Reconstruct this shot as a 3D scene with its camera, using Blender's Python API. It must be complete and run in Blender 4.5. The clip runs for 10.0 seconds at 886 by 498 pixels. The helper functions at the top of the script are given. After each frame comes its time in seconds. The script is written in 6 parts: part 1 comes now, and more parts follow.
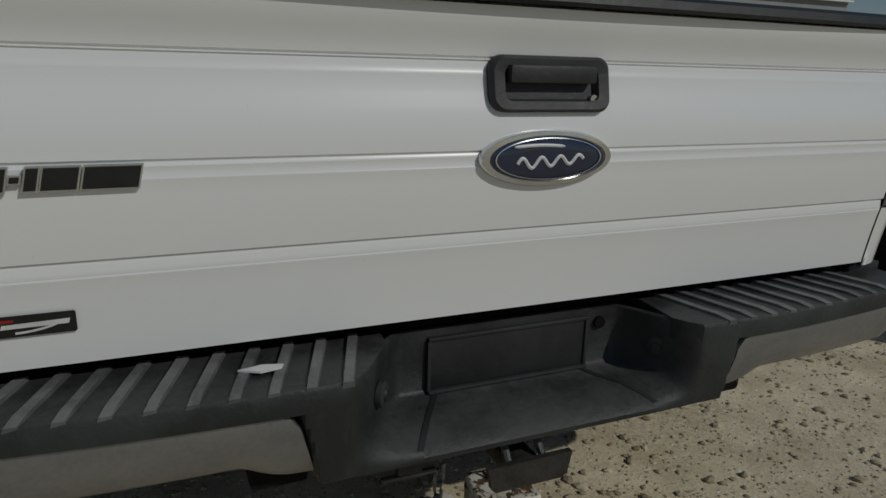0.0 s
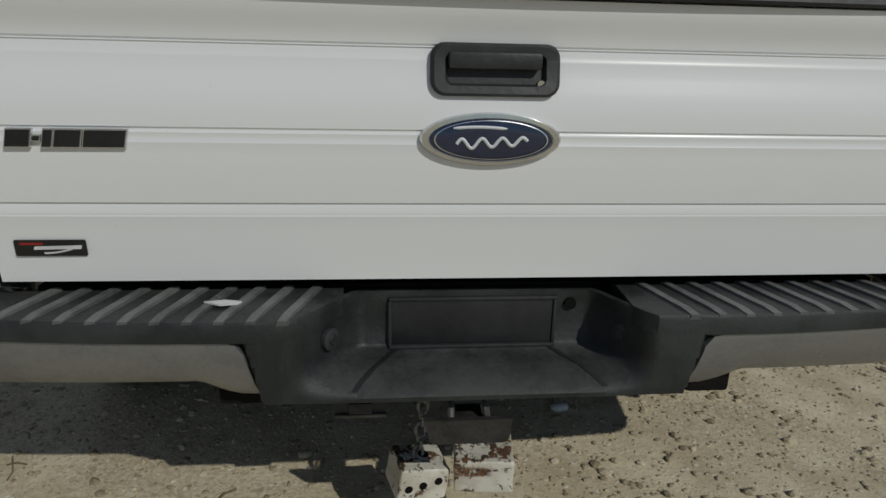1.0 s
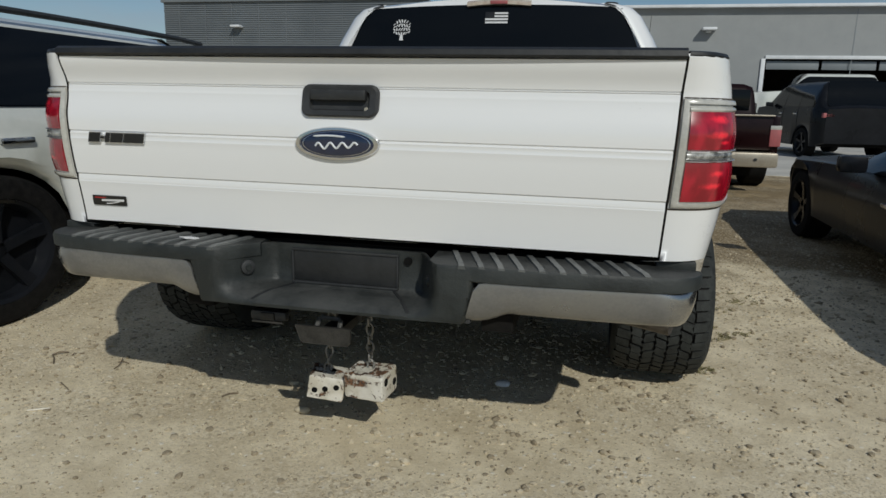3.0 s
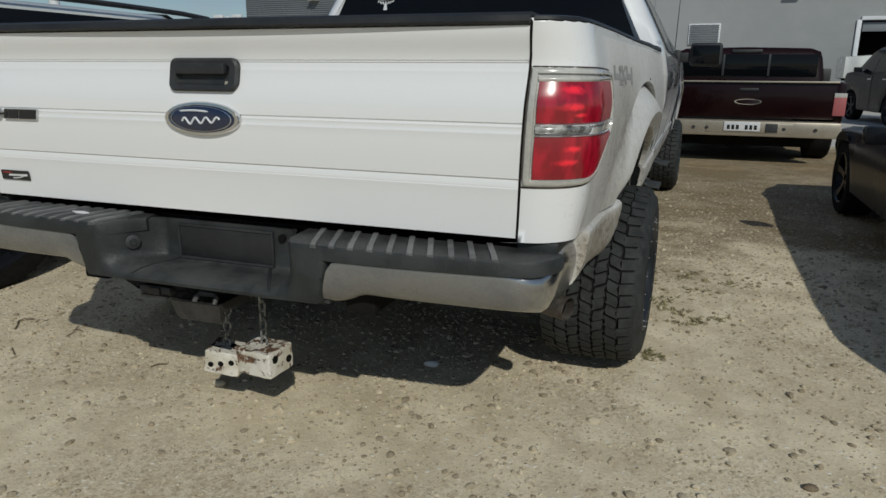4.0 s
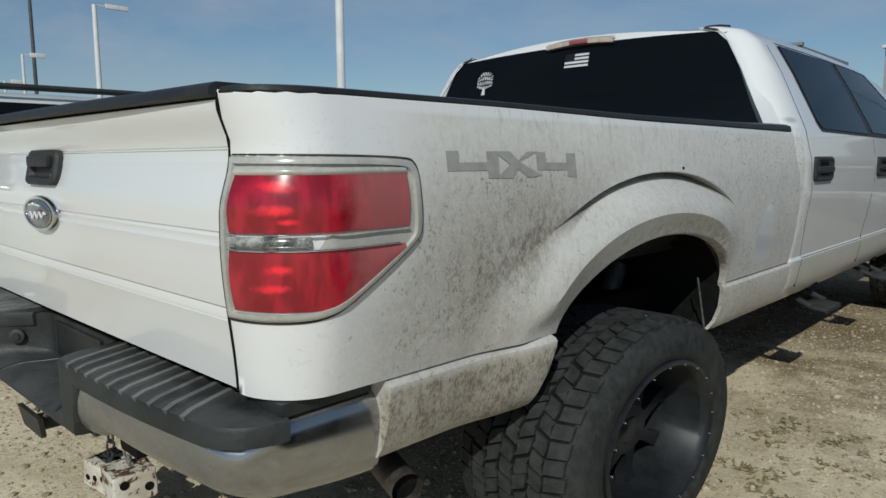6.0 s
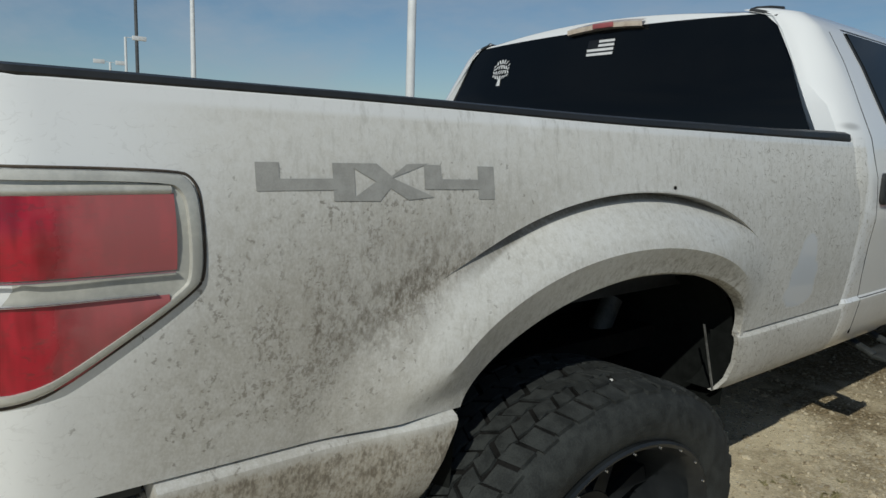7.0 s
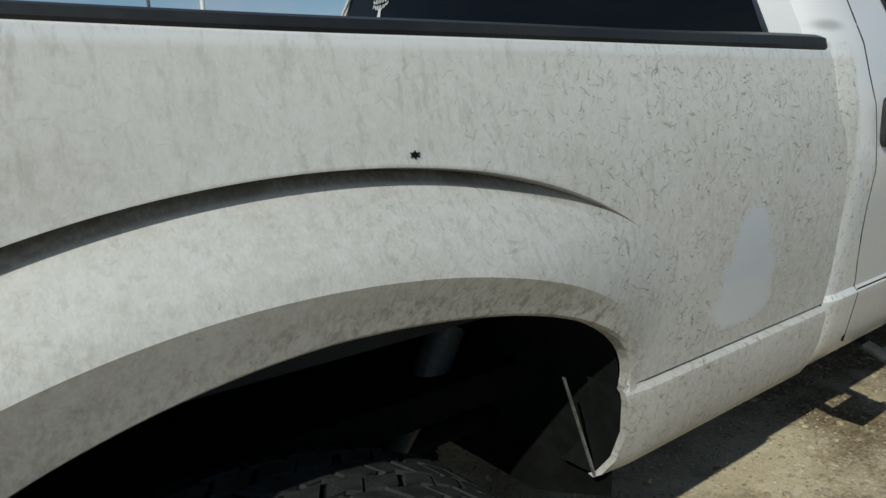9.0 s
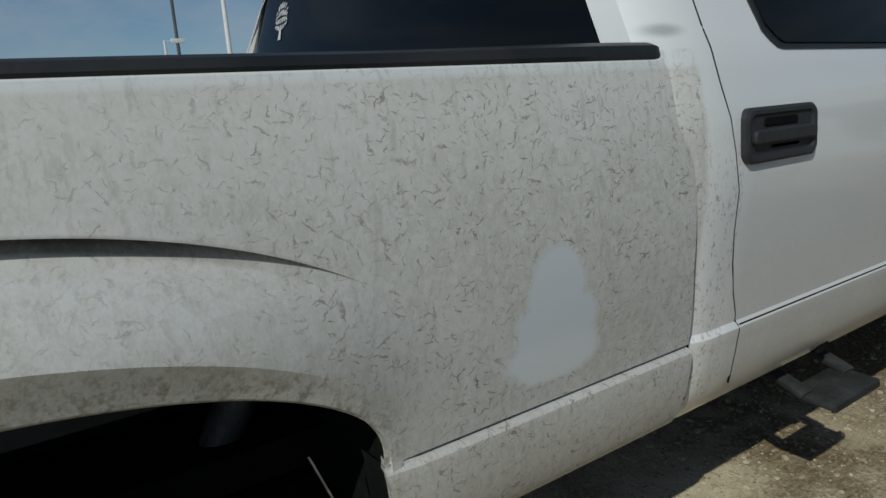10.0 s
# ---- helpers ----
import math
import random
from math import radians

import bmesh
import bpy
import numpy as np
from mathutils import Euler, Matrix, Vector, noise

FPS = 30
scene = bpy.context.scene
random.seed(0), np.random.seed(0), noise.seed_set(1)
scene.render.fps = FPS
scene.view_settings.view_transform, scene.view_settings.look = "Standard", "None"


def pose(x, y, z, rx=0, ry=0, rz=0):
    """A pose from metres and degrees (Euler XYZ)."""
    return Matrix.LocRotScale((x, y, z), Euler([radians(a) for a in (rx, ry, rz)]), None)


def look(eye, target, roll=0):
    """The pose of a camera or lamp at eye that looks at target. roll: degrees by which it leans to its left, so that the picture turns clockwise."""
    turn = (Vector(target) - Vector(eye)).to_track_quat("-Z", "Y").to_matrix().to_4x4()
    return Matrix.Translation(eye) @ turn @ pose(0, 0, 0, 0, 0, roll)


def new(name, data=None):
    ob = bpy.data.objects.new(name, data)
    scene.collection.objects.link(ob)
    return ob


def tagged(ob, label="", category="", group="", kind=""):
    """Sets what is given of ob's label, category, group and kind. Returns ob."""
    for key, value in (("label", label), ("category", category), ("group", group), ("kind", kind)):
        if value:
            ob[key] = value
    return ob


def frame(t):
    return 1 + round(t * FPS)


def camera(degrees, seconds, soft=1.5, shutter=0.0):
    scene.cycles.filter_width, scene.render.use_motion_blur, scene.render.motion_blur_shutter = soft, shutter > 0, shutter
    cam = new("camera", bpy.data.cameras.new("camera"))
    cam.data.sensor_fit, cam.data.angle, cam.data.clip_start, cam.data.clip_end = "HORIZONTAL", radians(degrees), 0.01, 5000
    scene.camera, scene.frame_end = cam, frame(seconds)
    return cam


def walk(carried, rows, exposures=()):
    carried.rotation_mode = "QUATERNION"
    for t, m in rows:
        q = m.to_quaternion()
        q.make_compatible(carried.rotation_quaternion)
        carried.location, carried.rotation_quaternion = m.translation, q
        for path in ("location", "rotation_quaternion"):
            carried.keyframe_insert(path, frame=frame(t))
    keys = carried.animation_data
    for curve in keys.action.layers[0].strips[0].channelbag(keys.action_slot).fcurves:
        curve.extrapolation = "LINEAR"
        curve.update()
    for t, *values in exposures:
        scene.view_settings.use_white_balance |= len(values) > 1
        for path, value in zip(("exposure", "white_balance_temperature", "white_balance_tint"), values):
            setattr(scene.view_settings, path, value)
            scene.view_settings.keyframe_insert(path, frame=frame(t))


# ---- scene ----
cam = camera(65.3, 10.0)
PATH = [
    (0, (-0.609, -0.948, 1.105), (0.175, 0.814, 0.576), 1.7),
    (0.5, (-0.397, -1.044, 1.133), (0.054, 0.797, 0.497), 2.1),
    (1, (-0.210, -1.171, 1.127), (-0.008, 0.728, 0.534), 1.5),
    (1.5, (-0.073, -1.542, 1.103), (-0.014, 0.387, 0.578), 1.4),
    (2, (0.102, -1.646, 1.070), (-0.086, 0.275, 0.549), 2.7),
    (2.2, (0.212, -1.659, 0.993), (0.027, 0.294, 0.606), 5.3),
    (3.3, (0.876, -1.809, 1.093), (0.298, 0.058, 0.669), 0.6),
    (3.5, (0.977, -1.718, 1.069), (0.330, 0.127, 0.646), 1.2),
    (4, (1.245, -1.553, 1.085), (0.586, 0.268, 0.587), 0.4),
    (4.5, (1.553, -1.446, 1.087), (0.655, 0.275, 0.605), 0.0),
    (5, (1.719, -1.154, 1.060), (0.636, 0.479, 0.659), 1.8),
    (5.5, (1.861, -0.829, 1.092), (0.708, 0.768, 0.745), 0.9),
    (5.7, (1.919, -0.723, 1.084), (0.680, 0.820, 0.787), 0.0),
    (6.8, (1.923, -0.098, 1.122), (0.377, 1.140, 0.844), 1.6),
    (7, (1.880, 0.003, 1.129), (0.361, 1.272, 0.841), 1.8),
    (7.5, (1.838, 0.247, 1.115), (0.229, 1.400, 0.833), -1.2),
    (8, (1.836, 0.490, 1.121), (0.118, 1.459, 0.788), -2.9),
    (8.5, (1.715, 0.722, 1.112), (0.141, 1.890, 0.718), 0.4),
    (9, (1.660, 0.908, 1.109), (0.098, 2.091, 0.708), -2.3),
    (9.5, (1.748, 1.145, 1.121), (0.147, 2.302, 0.807), -2.4),
    (10, (1.780, 1.331, 1.119), (0.161, 2.446, 0.750), -4.7),
]
EXPOSURES = [(0.0, -1.09, 6600, 5), (0.5, -0.96, 6600, 5), (1.0, -0.66, 6600, 5), (1.5, -0.36, 6600, 5), (2.0, -0.31, 6600, 5), (3.5, -0.20, 6600, 5), (4.0, -0.23, 6580, 5), (4.5, -0.15, 6550, 5), (5.5, -0.03, 6470, 4), (7.0, -0.06, 6620, 3), (8.0, -0.16, 6620, 2), (9.0, 0.03, 6650, 2), (10.0, -0.26, 6500, 2)]
walk(cam, [(t, look(eye, target, roll)) for t, eye, target, roll in PATH], EXPOSURES)

# ---- light ----
SUN = Vector((0.71, -1.13, 1.0)).normalized()
world = bpy.data.worlds.new("world")
scene.world = world
world.use_nodes = True
wt = world.node_tree
sky = wt.nodes.new("ShaderNodeTexSky")
sky.sky_type, sky.sun_disc = "NISHITA", False
sky.sun_elevation = math.asin(SUN.z)
sky.sun_rotation = math.atan2(SUN.x, SUN.y)
sky.air_density, sky.dust_density, sky.ozone_density = 1.0, 0.4, 4.5
wt.nodes["Background"].inputs["Strength"].default_value = 0.066
wtc = wt.nodes.new("ShaderNodeTexCoord")
wmap = wt.nodes.new("ShaderNodeMapping")
wmap.inputs["Scale"].default_value = (1.0, 2.2, 5.0)
wmap.inputs["Rotation"].default_value = (0.0, 0.25, 0.5)
wn = wt.nodes.new("ShaderNodeTexNoise")
wn.inputs["Scale"].default_value, wn.inputs["Detail"].default_value, wn.inputs["Roughness"].default_value = 2.2, 8.0, 0.62
wr = wt.nodes.new("ShaderNodeValToRGB")
wr.color_ramp.elements[0].position, wr.color_ramp.elements[0].color = 0.40, (0, 0, 0, 1)
wr.color_ramp.elements[1].position, wr.color_ramp.elements[1].color = 0.72, (0.55, 0.55, 0.55, 1)
wm = wt.nodes.new("ShaderNodeMix")
wm.data_type = "RGBA"
wm.inputs["B"].default_value = (5.2, 5.8, 7.1, 1)
wt.links.new(wtc.outputs["Generated"], wmap.inputs["Vector"])
wt.links.new(wmap.outputs[0], wn.inputs["Vector"])
wt.links.new(wn.outputs["Fac"], wr.inputs["Fac"])
wt.links.new(wr.outputs["Color"], wm.inputs["Factor"])
wt.links.new(sky.outputs["Color"], wm.inputs["A"])
wt.links.new(wm.outputs["Result"], wt.nodes["Background"].inputs["Color"])
lamp = bpy.data.lights.new("sun", "SUN")
lamp.energy, lamp.angle, lamp.color = 2.72, radians(0.6), (1.0, 0.975, 0.93)
sun = new("sun", lamp)
sun.matrix_world = look((0, 0, 0), -SUN)


# ---- materials ----
class Nodes:
    """Short hands for building one node material."""

    def __init__(self, name):
        self.m = bpy.data.materials.new(name)
        self.m.use_nodes = True
        self.t = self.m.node_tree
        self.b = self.t.nodes["Principled BSDF"]
        self.c = self.t.nodes.new("ShaderNodeTexCoord").outputs["Object"]

    def put(self, sock, v):
        if isinstance(v, bpy.types.NodeSocket):
            self.t.links.new(v, sock)
        elif sock.type == "RGBA" and not isinstance(v, (int, float)):
            sock.default_value = (*v[:3], 1)
        else:
            sock.default_value = v

    def set(self, **kw):
        for k, v in kw.items():
            self.put(self.b.inputs[k.replace("_", " ")], v)
        return self

    def math(self, op, a, b=0.0, clamp=False):
        n = self.t.nodes.new("ShaderNodeMath")
        n.operation, n.use_clamp = op, clamp
        self.put(n.inputs[0], a)
        self.put(n.inputs[1], b)
        return n.outputs[0]

    def ramp(self, v, lo, hi, a=0.0, b=1.0):
        n = self.t.nodes.new("ShaderNodeMapRange")
        n.interpolation_type = "SMOOTHSTEP"
        for i, x in enumerate((v, lo, hi, a, b)):
            self.put(n.inputs[i], x)
        return n.outputs[0]

    def scaled(self, scale, rot=(0, 0, 0), vec=None):
        n = self.t.nodes.new("ShaderNodeMapping")
        n.inputs["Scale"].default_value, n.inputs["Rotation"].default_value = scale, rot
        self.put(n.inputs["Vector"], vec or self.c)
        return n.outputs[0]

    def noise(self, scale, detail=4.0, rough=0.55, vec=None, dist=0.0):
        n = self.t.nodes.new("ShaderNodeTexNoise")
        n.inputs["Scale"].default_value, n.inputs["Detail"].default_value = scale, detail
        n.inputs["Roughness"].default_value, n.inputs["Distortion"].default_value = rough, dist
        self.put(n.inputs["Vector"], vec or self.c)
        return n.outputs["Fac"]

    def cells(self, scale, feature="F1", vec=None, out="Distance"):
        n = self.t.nodes.new("ShaderNodeTexVoronoi")
        n.feature = feature
        n.inputs["Scale"].default_value = scale
        self.put(n.inputs["Vector"], vec or self.c)
        return n.outputs[out]

    def xyz(self):
        n = self.t.nodes.new("ShaderNodeSeparateXYZ")
        self.put(n.inputs[0], self.c)
        return n.outputs

    def mix(self, f, a, b):
        n = self.t.nodes.new("ShaderNodeMix")
        n.data_type = "RGBA"
        self.put(n.inputs["Factor"], f)
        self.put(n.inputs["A"], a)
        self.put(n.inputs["B"], b)
        return n.outputs["Result"]

    def bump(self, h, strength=0.3, dist=0.01):
        n = self.t.nodes.new("ShaderNodeBump")
        n.inputs["Strength"].default_value, n.inputs["Distance"].default_value = strength, dist
        self.put(n.inputs["Height"], h)
        self.put(self.b.inputs["Normal"], n.outputs[0])
        return self

    def strokes(self, scale, length, width, shown, seed=0.0, ragged=0.0, bend=0.0, upright=False):
        """Short strokes scattered over the y-z plane, one to a cell, each at its own angle; shown: the share of cells that hold one."""
        xyz = self.xyz()
        n = self.t.nodes.new("ShaderNodeCombineXYZ")
        self.put(n.inputs[0], self.math("ADD", xyz[1], seed))
        self.put(n.inputs[1], self.math("MULTIPLY", xyz[2], 1.25))
        p = n.outputs[0]
        if ragged:
            w = self.t.nodes.new("ShaderNodeTexNoise")
            w.inputs["Scale"].default_value, w.inputs["Detail"].default_value = scale * 2.2, 3.0
            self.put(w.inputs["Vector"], p)
            d = self.t.nodes.new("ShaderNodeVectorMath")
            d.operation = "MULTIPLY_ADD"
            self.put(d.inputs[0], w.outputs["Color"])
            d.inputs[1].default_value = (ragged, ragged, 0)
            self.put(d.inputs[2], p)
            p = d.outputs[0]
        v = self.t.nodes.new("ShaderNodeTexVoronoi")
        v.voronoi_dimensions = "2D"
        v.inputs["Scale"].default_value = scale
        self.put(v.inputs["Vector"], p)
        d = self.t.nodes.new("ShaderNodeVectorMath")
        d.operation = "SUBTRACT"
        self.put(d.inputs[0], p)
        self.put(d.inputs[1], v.outputs["Position"])
        rgb = self.t.nodes.new("ShaderNodeSeparateColor")
        self.put(rgb.inputs[0], v.outputs["Color"])
        a = self.math("MULTIPLY", rgb.outputs[0], math.pi)
        if upright:
            a = self.math("ADD", self.math("MULTIPLY", rgb.outputs[0], 1.1), math.pi / 2 - 0.75)
        s = self.t.nodes.new("ShaderNodeSeparateXYZ")
        self.put(s.inputs[0], d.outputs[0])
        c, z = self.math("COSINE", a), self.math("SINE", a)
        u = self.math("ADD", self.math("MULTIPLY", s.outputs[0], c), self.math("MULTIPLY", s.outputs[1], z))
        w = self.math("SUBTRACT", self.math("MULTIPLY", s.outputs[1], c), self.math("MULTIPLY", s.outputs[0], z))
        if bend:
            w = self.math("ADD", w, self.math("MULTIPLY", self.math("MULTIPLY", u, u), self.math("MULTIPLY", self.math("SUBTRACT", rgb.outputs[1], 0.5), bend)))
        size = self.math("ADD", 0.45, self.math("MULTIPLY", rgb.outputs[2], 0.75))
        u = self.math("DIVIDE", self.math("ABSOLUTE", u), self.math("MULTIPLY", size, length))
        w = self.math("DIVIDE", self.math("ABSOLUTE", w), self.math("MULTIPLY", size, width))
        r = self.math("ADD", self.math("MULTIPLY", u, u), self.math("MULTIPLY", w, w))
        gate = self.math("LESS_THAN", rgb.outputs[1], shown)
        return self.math("MULTIPLY", self.ramp(r, 1.3, 0.25), gate)

    def spot(self, y, z, ry, rz, xyz):
        """1 inside a soft ellipse of the y-z plane, 0 outside."""
        dy = self.math("DIVIDE", self.math("SUBTRACT", xyz[1], y), ry)
        dz = self.math("DIVIDE", self.math("SUBTRACT", xyz[2], z), rz)
        return self.math("SQRT", self.math("ADD", self.math("MULTIPLY", dy, dy), self.math("MULTIPLY", dz, dz)))


def plain(name, a, b, scale, rough=0.5, metal=0.0, bump=0.0, **kw):
    """A surface of two near tones mixed by noise, with fine relief."""
    k = Nodes(name)
    n = k.noise(scale, 6.0, 0.6)
    f = k.noise(scale * 9, 3.0, 0.6)
    mixed = k.ramp(k.math("ADD", k.math("MULTIPLY", n, 0.7), k.math("MULTIPLY", f, 0.3)), 0.35, 0.65)
    k.set(Base_Color=k.mix(mixed, a, b), Metallic=metal, Roughness=k.ramp(n, 0.3, 0.7, rough * 0.85, min(1, rough * 1.15)), **kw)
    if bump:
        k.bump(f, bump, 0.004)
    return k.m


def white_paint():
    """White car paint with a film of dust, mud thrown up behind the wheel and small scuffs on the flank."""
    k = Nodes("white_paint")
    xyz = k.xyz()
    side = k.ramp(xyz[0], 0.93, 0.99)
    ahead = k.ramp(k.math("ADD", xyz[1], k.math("MULTIPLY", k.ramp(xyz[2], 0.95, 0.78), 0.10)), 0.18, 0.40)
    dust = k.noise(5.0, 5.0, 0.6)
    wash = k.noise(3.0, 4.0, 0.6, k.scaled((1, 1.6, 0.6)))
    grain = k.noise(230.0, 3.0, 0.65, k.scaled((1, 1.2, 0.8), (0.35, 0, 0)))
    patch = k.math("MINIMUM", k.math("MINIMUM", k.spot(2.030, 0.758, 0.098, 0.050, xyz), k.spot(2.028, 0.80, 0.090, 0.06, xyz)), k.spot(2.026, 0.855, 0.060, 0.075, xyz))
    clean = k.ramp(k.math("ADD", patch, k.math("MULTIPLY", k.noise(24.0), 0.35)), 1.02, 1.24)
    speckle = k.math("ADD", k.math("MULTIPLY", dust, 0.3), k.math("ADD", k.math("MULTIPLY", k.noise(60.0, 5.0, 0.7), 0.4), k.math("MULTIPLY", grain, 0.3)))
    film = k.math("MULTIPLY", k.math("MULTIPLY", side, ahead), k.ramp(speckle, 0.36, 0.64, 0.55, 0.98))
    film = k.math("MULTIPLY", film, clean)
    bed = k.math("MULTIPLY", k.ramp(xyz[1], 2.372, 2.395, 1.0, 0.0), k.ramp(xyz[2], 1.196, 1.206, 1.0, 0.0))
    door = k.math("MULTIPLY", k.ramp(xyz[1], 2.47, 2.53), k.ramp(xyz[2], 1.15, 0.75))
    film = k.math("MULTIPLY", film, k.math("MAXIMUM", k.ramp(bed, 0, 1, 0.10, 1.0), k.math("MULTIPLY", door, 0.6)))
    # sunlit fold under the rail cap painted in: dust thinned to white there
    film = k.math("MULTIPLY", film, k.ramp(xyz[2], 1.167, 1.178, 1.0, 0.15))
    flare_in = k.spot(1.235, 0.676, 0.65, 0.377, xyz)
    grime = k.mix(k.math("MULTIPLY", k.ramp(xyz[1], 0.5, 1.35), 1.0), (0.42, 0.402, 0.365), (0.485, 0.47, 0.435))
    # grime colour made paler towards the rail
    grime = k.mix(k.ramp(xyz[2], 0.98, 1.15, 0.0, 0.9), grime, (0.60, 0.585, 0.55))
    grime = k.mix(k.ramp(flare_in, 1.0, 0.93), grime, (0.51, 0.495, 0.455))
    # sky reflected in the clean patch is put into its bluish colour
    white = k.mix(k.math("MULTIPLY", side, k.ramp(clean, 1.0, 0.3)), (0.785, 0.79, 0.795), (0.64, 0.672, 0.715))
    col = k.mix(film, white, grime)
    # mud thrown up behind the wheel, along the sill and on the arch lip
    off_flare = k.ramp(flare_in, k.ramp(xyz[2], 0.95, 0.80, 0.98, 0.88), k.ramp(xyz[2], 0.95, 0.80, 1.03, 1.20), 0.05, 1.0)
    core = k.ramp(k.spot(0.73, 0.88, 0.32, 0.15, xyz), 1.15, 0.1)
    wide = k.ramp(k.spot(0.62, 0.86, 0.46, 0.30, xyz), 1.1, 0.2, 0.0, 0.62)
    mud = k.math("MULTIPLY", k.math("MAXIMUM", core, wide), off_flare)
    low = k.ramp(xyz[2], 0.678, 0.648, 0.0, 1.0)
    low = k.math("MULTIPLY", low, k.ramp(xyz[1], 1.0, 0.7, 0.22, 0.75))
    lip = k.ramp(k.spot(1.21, 0.68, 0.53, 0.29, xyz), 1.02, 0.93, 0.0, 0.20)
    mud = k.math("MULTIPLY", k.math("MAXIMUM", k.math("MAXIMUM", mud, low), lip), k.math("MULTIPLY", side, clean))
    fleck = k.noise(120.0, 4.0, 0.65, k.scaled((1, 1.35, 0.8), (0.35, 0, 0)), 0.3)
    clot = k.noise(48.0, 3.0, 0.6, k.scaled((1, 1.35, 0.8), (0.35, 0, 0)), 0.5)
    big = k.noise(15.0, 4.0, 0.65, None, 0.3)
    mixed = k.math("ADD", k.math("ADD", k.math("MULTIPLY", fleck, 0.36), k.math("MULTIPLY", clot, 0.30)), k.math("ADD", k.math("MULTIPLY", big, 0.22), k.math("MULTIPLY", grain, 0.12)))
    thick = k.math("MULTIPLY", k.math("MULTIPLY", k.math("MAXIMUM", core, wide), off_flare), k.math("MULTIPLY", side, clean))
    dense = k.math("MULTIPLY", thick, thick)
    drops = k.math("MAXIMUM", k.strokes(85.0, 0.0066, 0.0025, k.math("MULTIPLY", dense, 0.85), 3.1, 0.014), k.strokes(150.0, 0.0032, 0.0018, k.math("MULTIPLY", dense, 0.95), 7.7, 0.007))
    drops = k.math("MAXIMUM", drops, k.math("MULTIPLY", k.strokes(78.0, 0.0085, 0.0024, k.math("MULTIPLY", k.math("MULTIPLY", k.math("MAXIMUM", core, wide), off_flare), 0.95), 2.2, 0.014, 0.0, True), 0.9))
    drops = k.math("MULTIPLY", drops, k.ramp(k.math("ADD", k.math("MULTIPLY", big, 0.7), k.math("MULTIPLY", clot, 0.3)), 0.40, 0.58, 0.04, 1.0))
    thresh = k.math("SUBTRACT", 0.665, k.math("MULTIPLY", mud, 0.225))
    spots = k.ramp(k.math("SUBTRACT", mixed, thresh), -0.05, 0.11)
    haze = k.ramp(k.math("ADD", k.math("MULTIPLY", wash, 0.35), k.math("ADD", k.math("MULTIPLY", grain, 0.35), k.math("MULTIPLY", fleck, 0.3))), 0.38, 0.62, 0.30, 0.95)
    col = k.mix(k.math("MULTIPLY", mud, haze), col, (0.345, 0.315, 0.27))
    col = k.mix(k.math("MULTIPLY", k.math("MULTIPLY", low, side), k.ramp(k.math("ADD", k.math("MULTIPLY", big, 0.5), k.math("MULTIPLY", fleck, 0.5)), 0.35, 0.62, 0.45, 0.95)), col, (0.33, 0.285, 0.215))
    spots = k.math("MAXIMUM", k.math("MULTIPLY", spots, 0.85), k.math("MULTIPLY", k.math("MULTIPLY", drops, 0.6), side))
    clots = k.math("ADD", k.math("MULTIPLY", clot, 0.45), k.math("ADD", k.math("MULTIPLY", big, 0.30), k.math("MULTIPLY", fleck, 0.25)))
    clots = k.math("MULTIPLY", k.math("MULTIPLY", k.math("MULTIPLY", core, off_flare), k.math("MULTIPLY", side, clean)), k.ramp(clots, 0.45, 0.57, 0.0, 0.8))
    col = k.mix(k.math("MAXIMUM", spots, clots), col, (0.125, 0.105, 0.08))
    # grime and painted shade together in the groove over the flare
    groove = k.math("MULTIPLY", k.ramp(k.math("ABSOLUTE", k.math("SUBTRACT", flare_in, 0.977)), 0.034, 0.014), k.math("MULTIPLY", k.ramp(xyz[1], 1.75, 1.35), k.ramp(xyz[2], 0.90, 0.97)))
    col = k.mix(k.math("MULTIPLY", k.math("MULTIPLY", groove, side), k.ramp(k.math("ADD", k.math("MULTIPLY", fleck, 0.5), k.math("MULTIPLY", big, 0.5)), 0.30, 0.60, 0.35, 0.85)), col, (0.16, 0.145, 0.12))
    # soft dark spot on the cab's corner
    col = k.mix(k.ramp(k.spot(2.33, 1.234, 0.05, 0.014, xyz), 1.2, 0.2, 0.0, 0.55), col, (0.22, 0.22, 0.21))
    # brown specks on the cab's corner, clotted mud on the front of the arch edge
    corner = k.math("MULTIPLY", k.ramp(k.math("ABSOLUTE", k.math("SUBTRACT", xyz[1], 2.43)), 0.06, 0.045), k.ramp(xyz[2], 1.12, 0.95))
    corner = k.math("MULTIPLY", k.math("MULTIPLY", corner, side), k.ramp(bed, 1.0, 0.0))
    col = k.mix(k.math("MULTIPLY", corner, k.ramp(k.math("ADD", k.math("MULTIPLY", fleck, 0.6), k.math("MULTIPLY", clot, 0.4)), 0.53, 0.62, 0.0, 0.7)), col, (0.33, 0.28, 0.21))
    rim = k.math("MULTIPLY", k.ramp(k.spot(1.236, 0.684, 0.475, 0.222, xyz), 1.16, 0.99), k.math("MULTIPLY", side, k.ramp(xyz[1], 0.9, 1.5, 0.35, 1.0)))
    col = k.mix(k.math("MULTIPLY", rim, k.ramp(k.math("ADD", k.math("MULTIPLY", fleck, 0.45), k.math("MULTIPLY", clot, 0.55)), 0.45, 0.61, 0.0, 0.65)), col, (0.16, 0.135, 0.10))
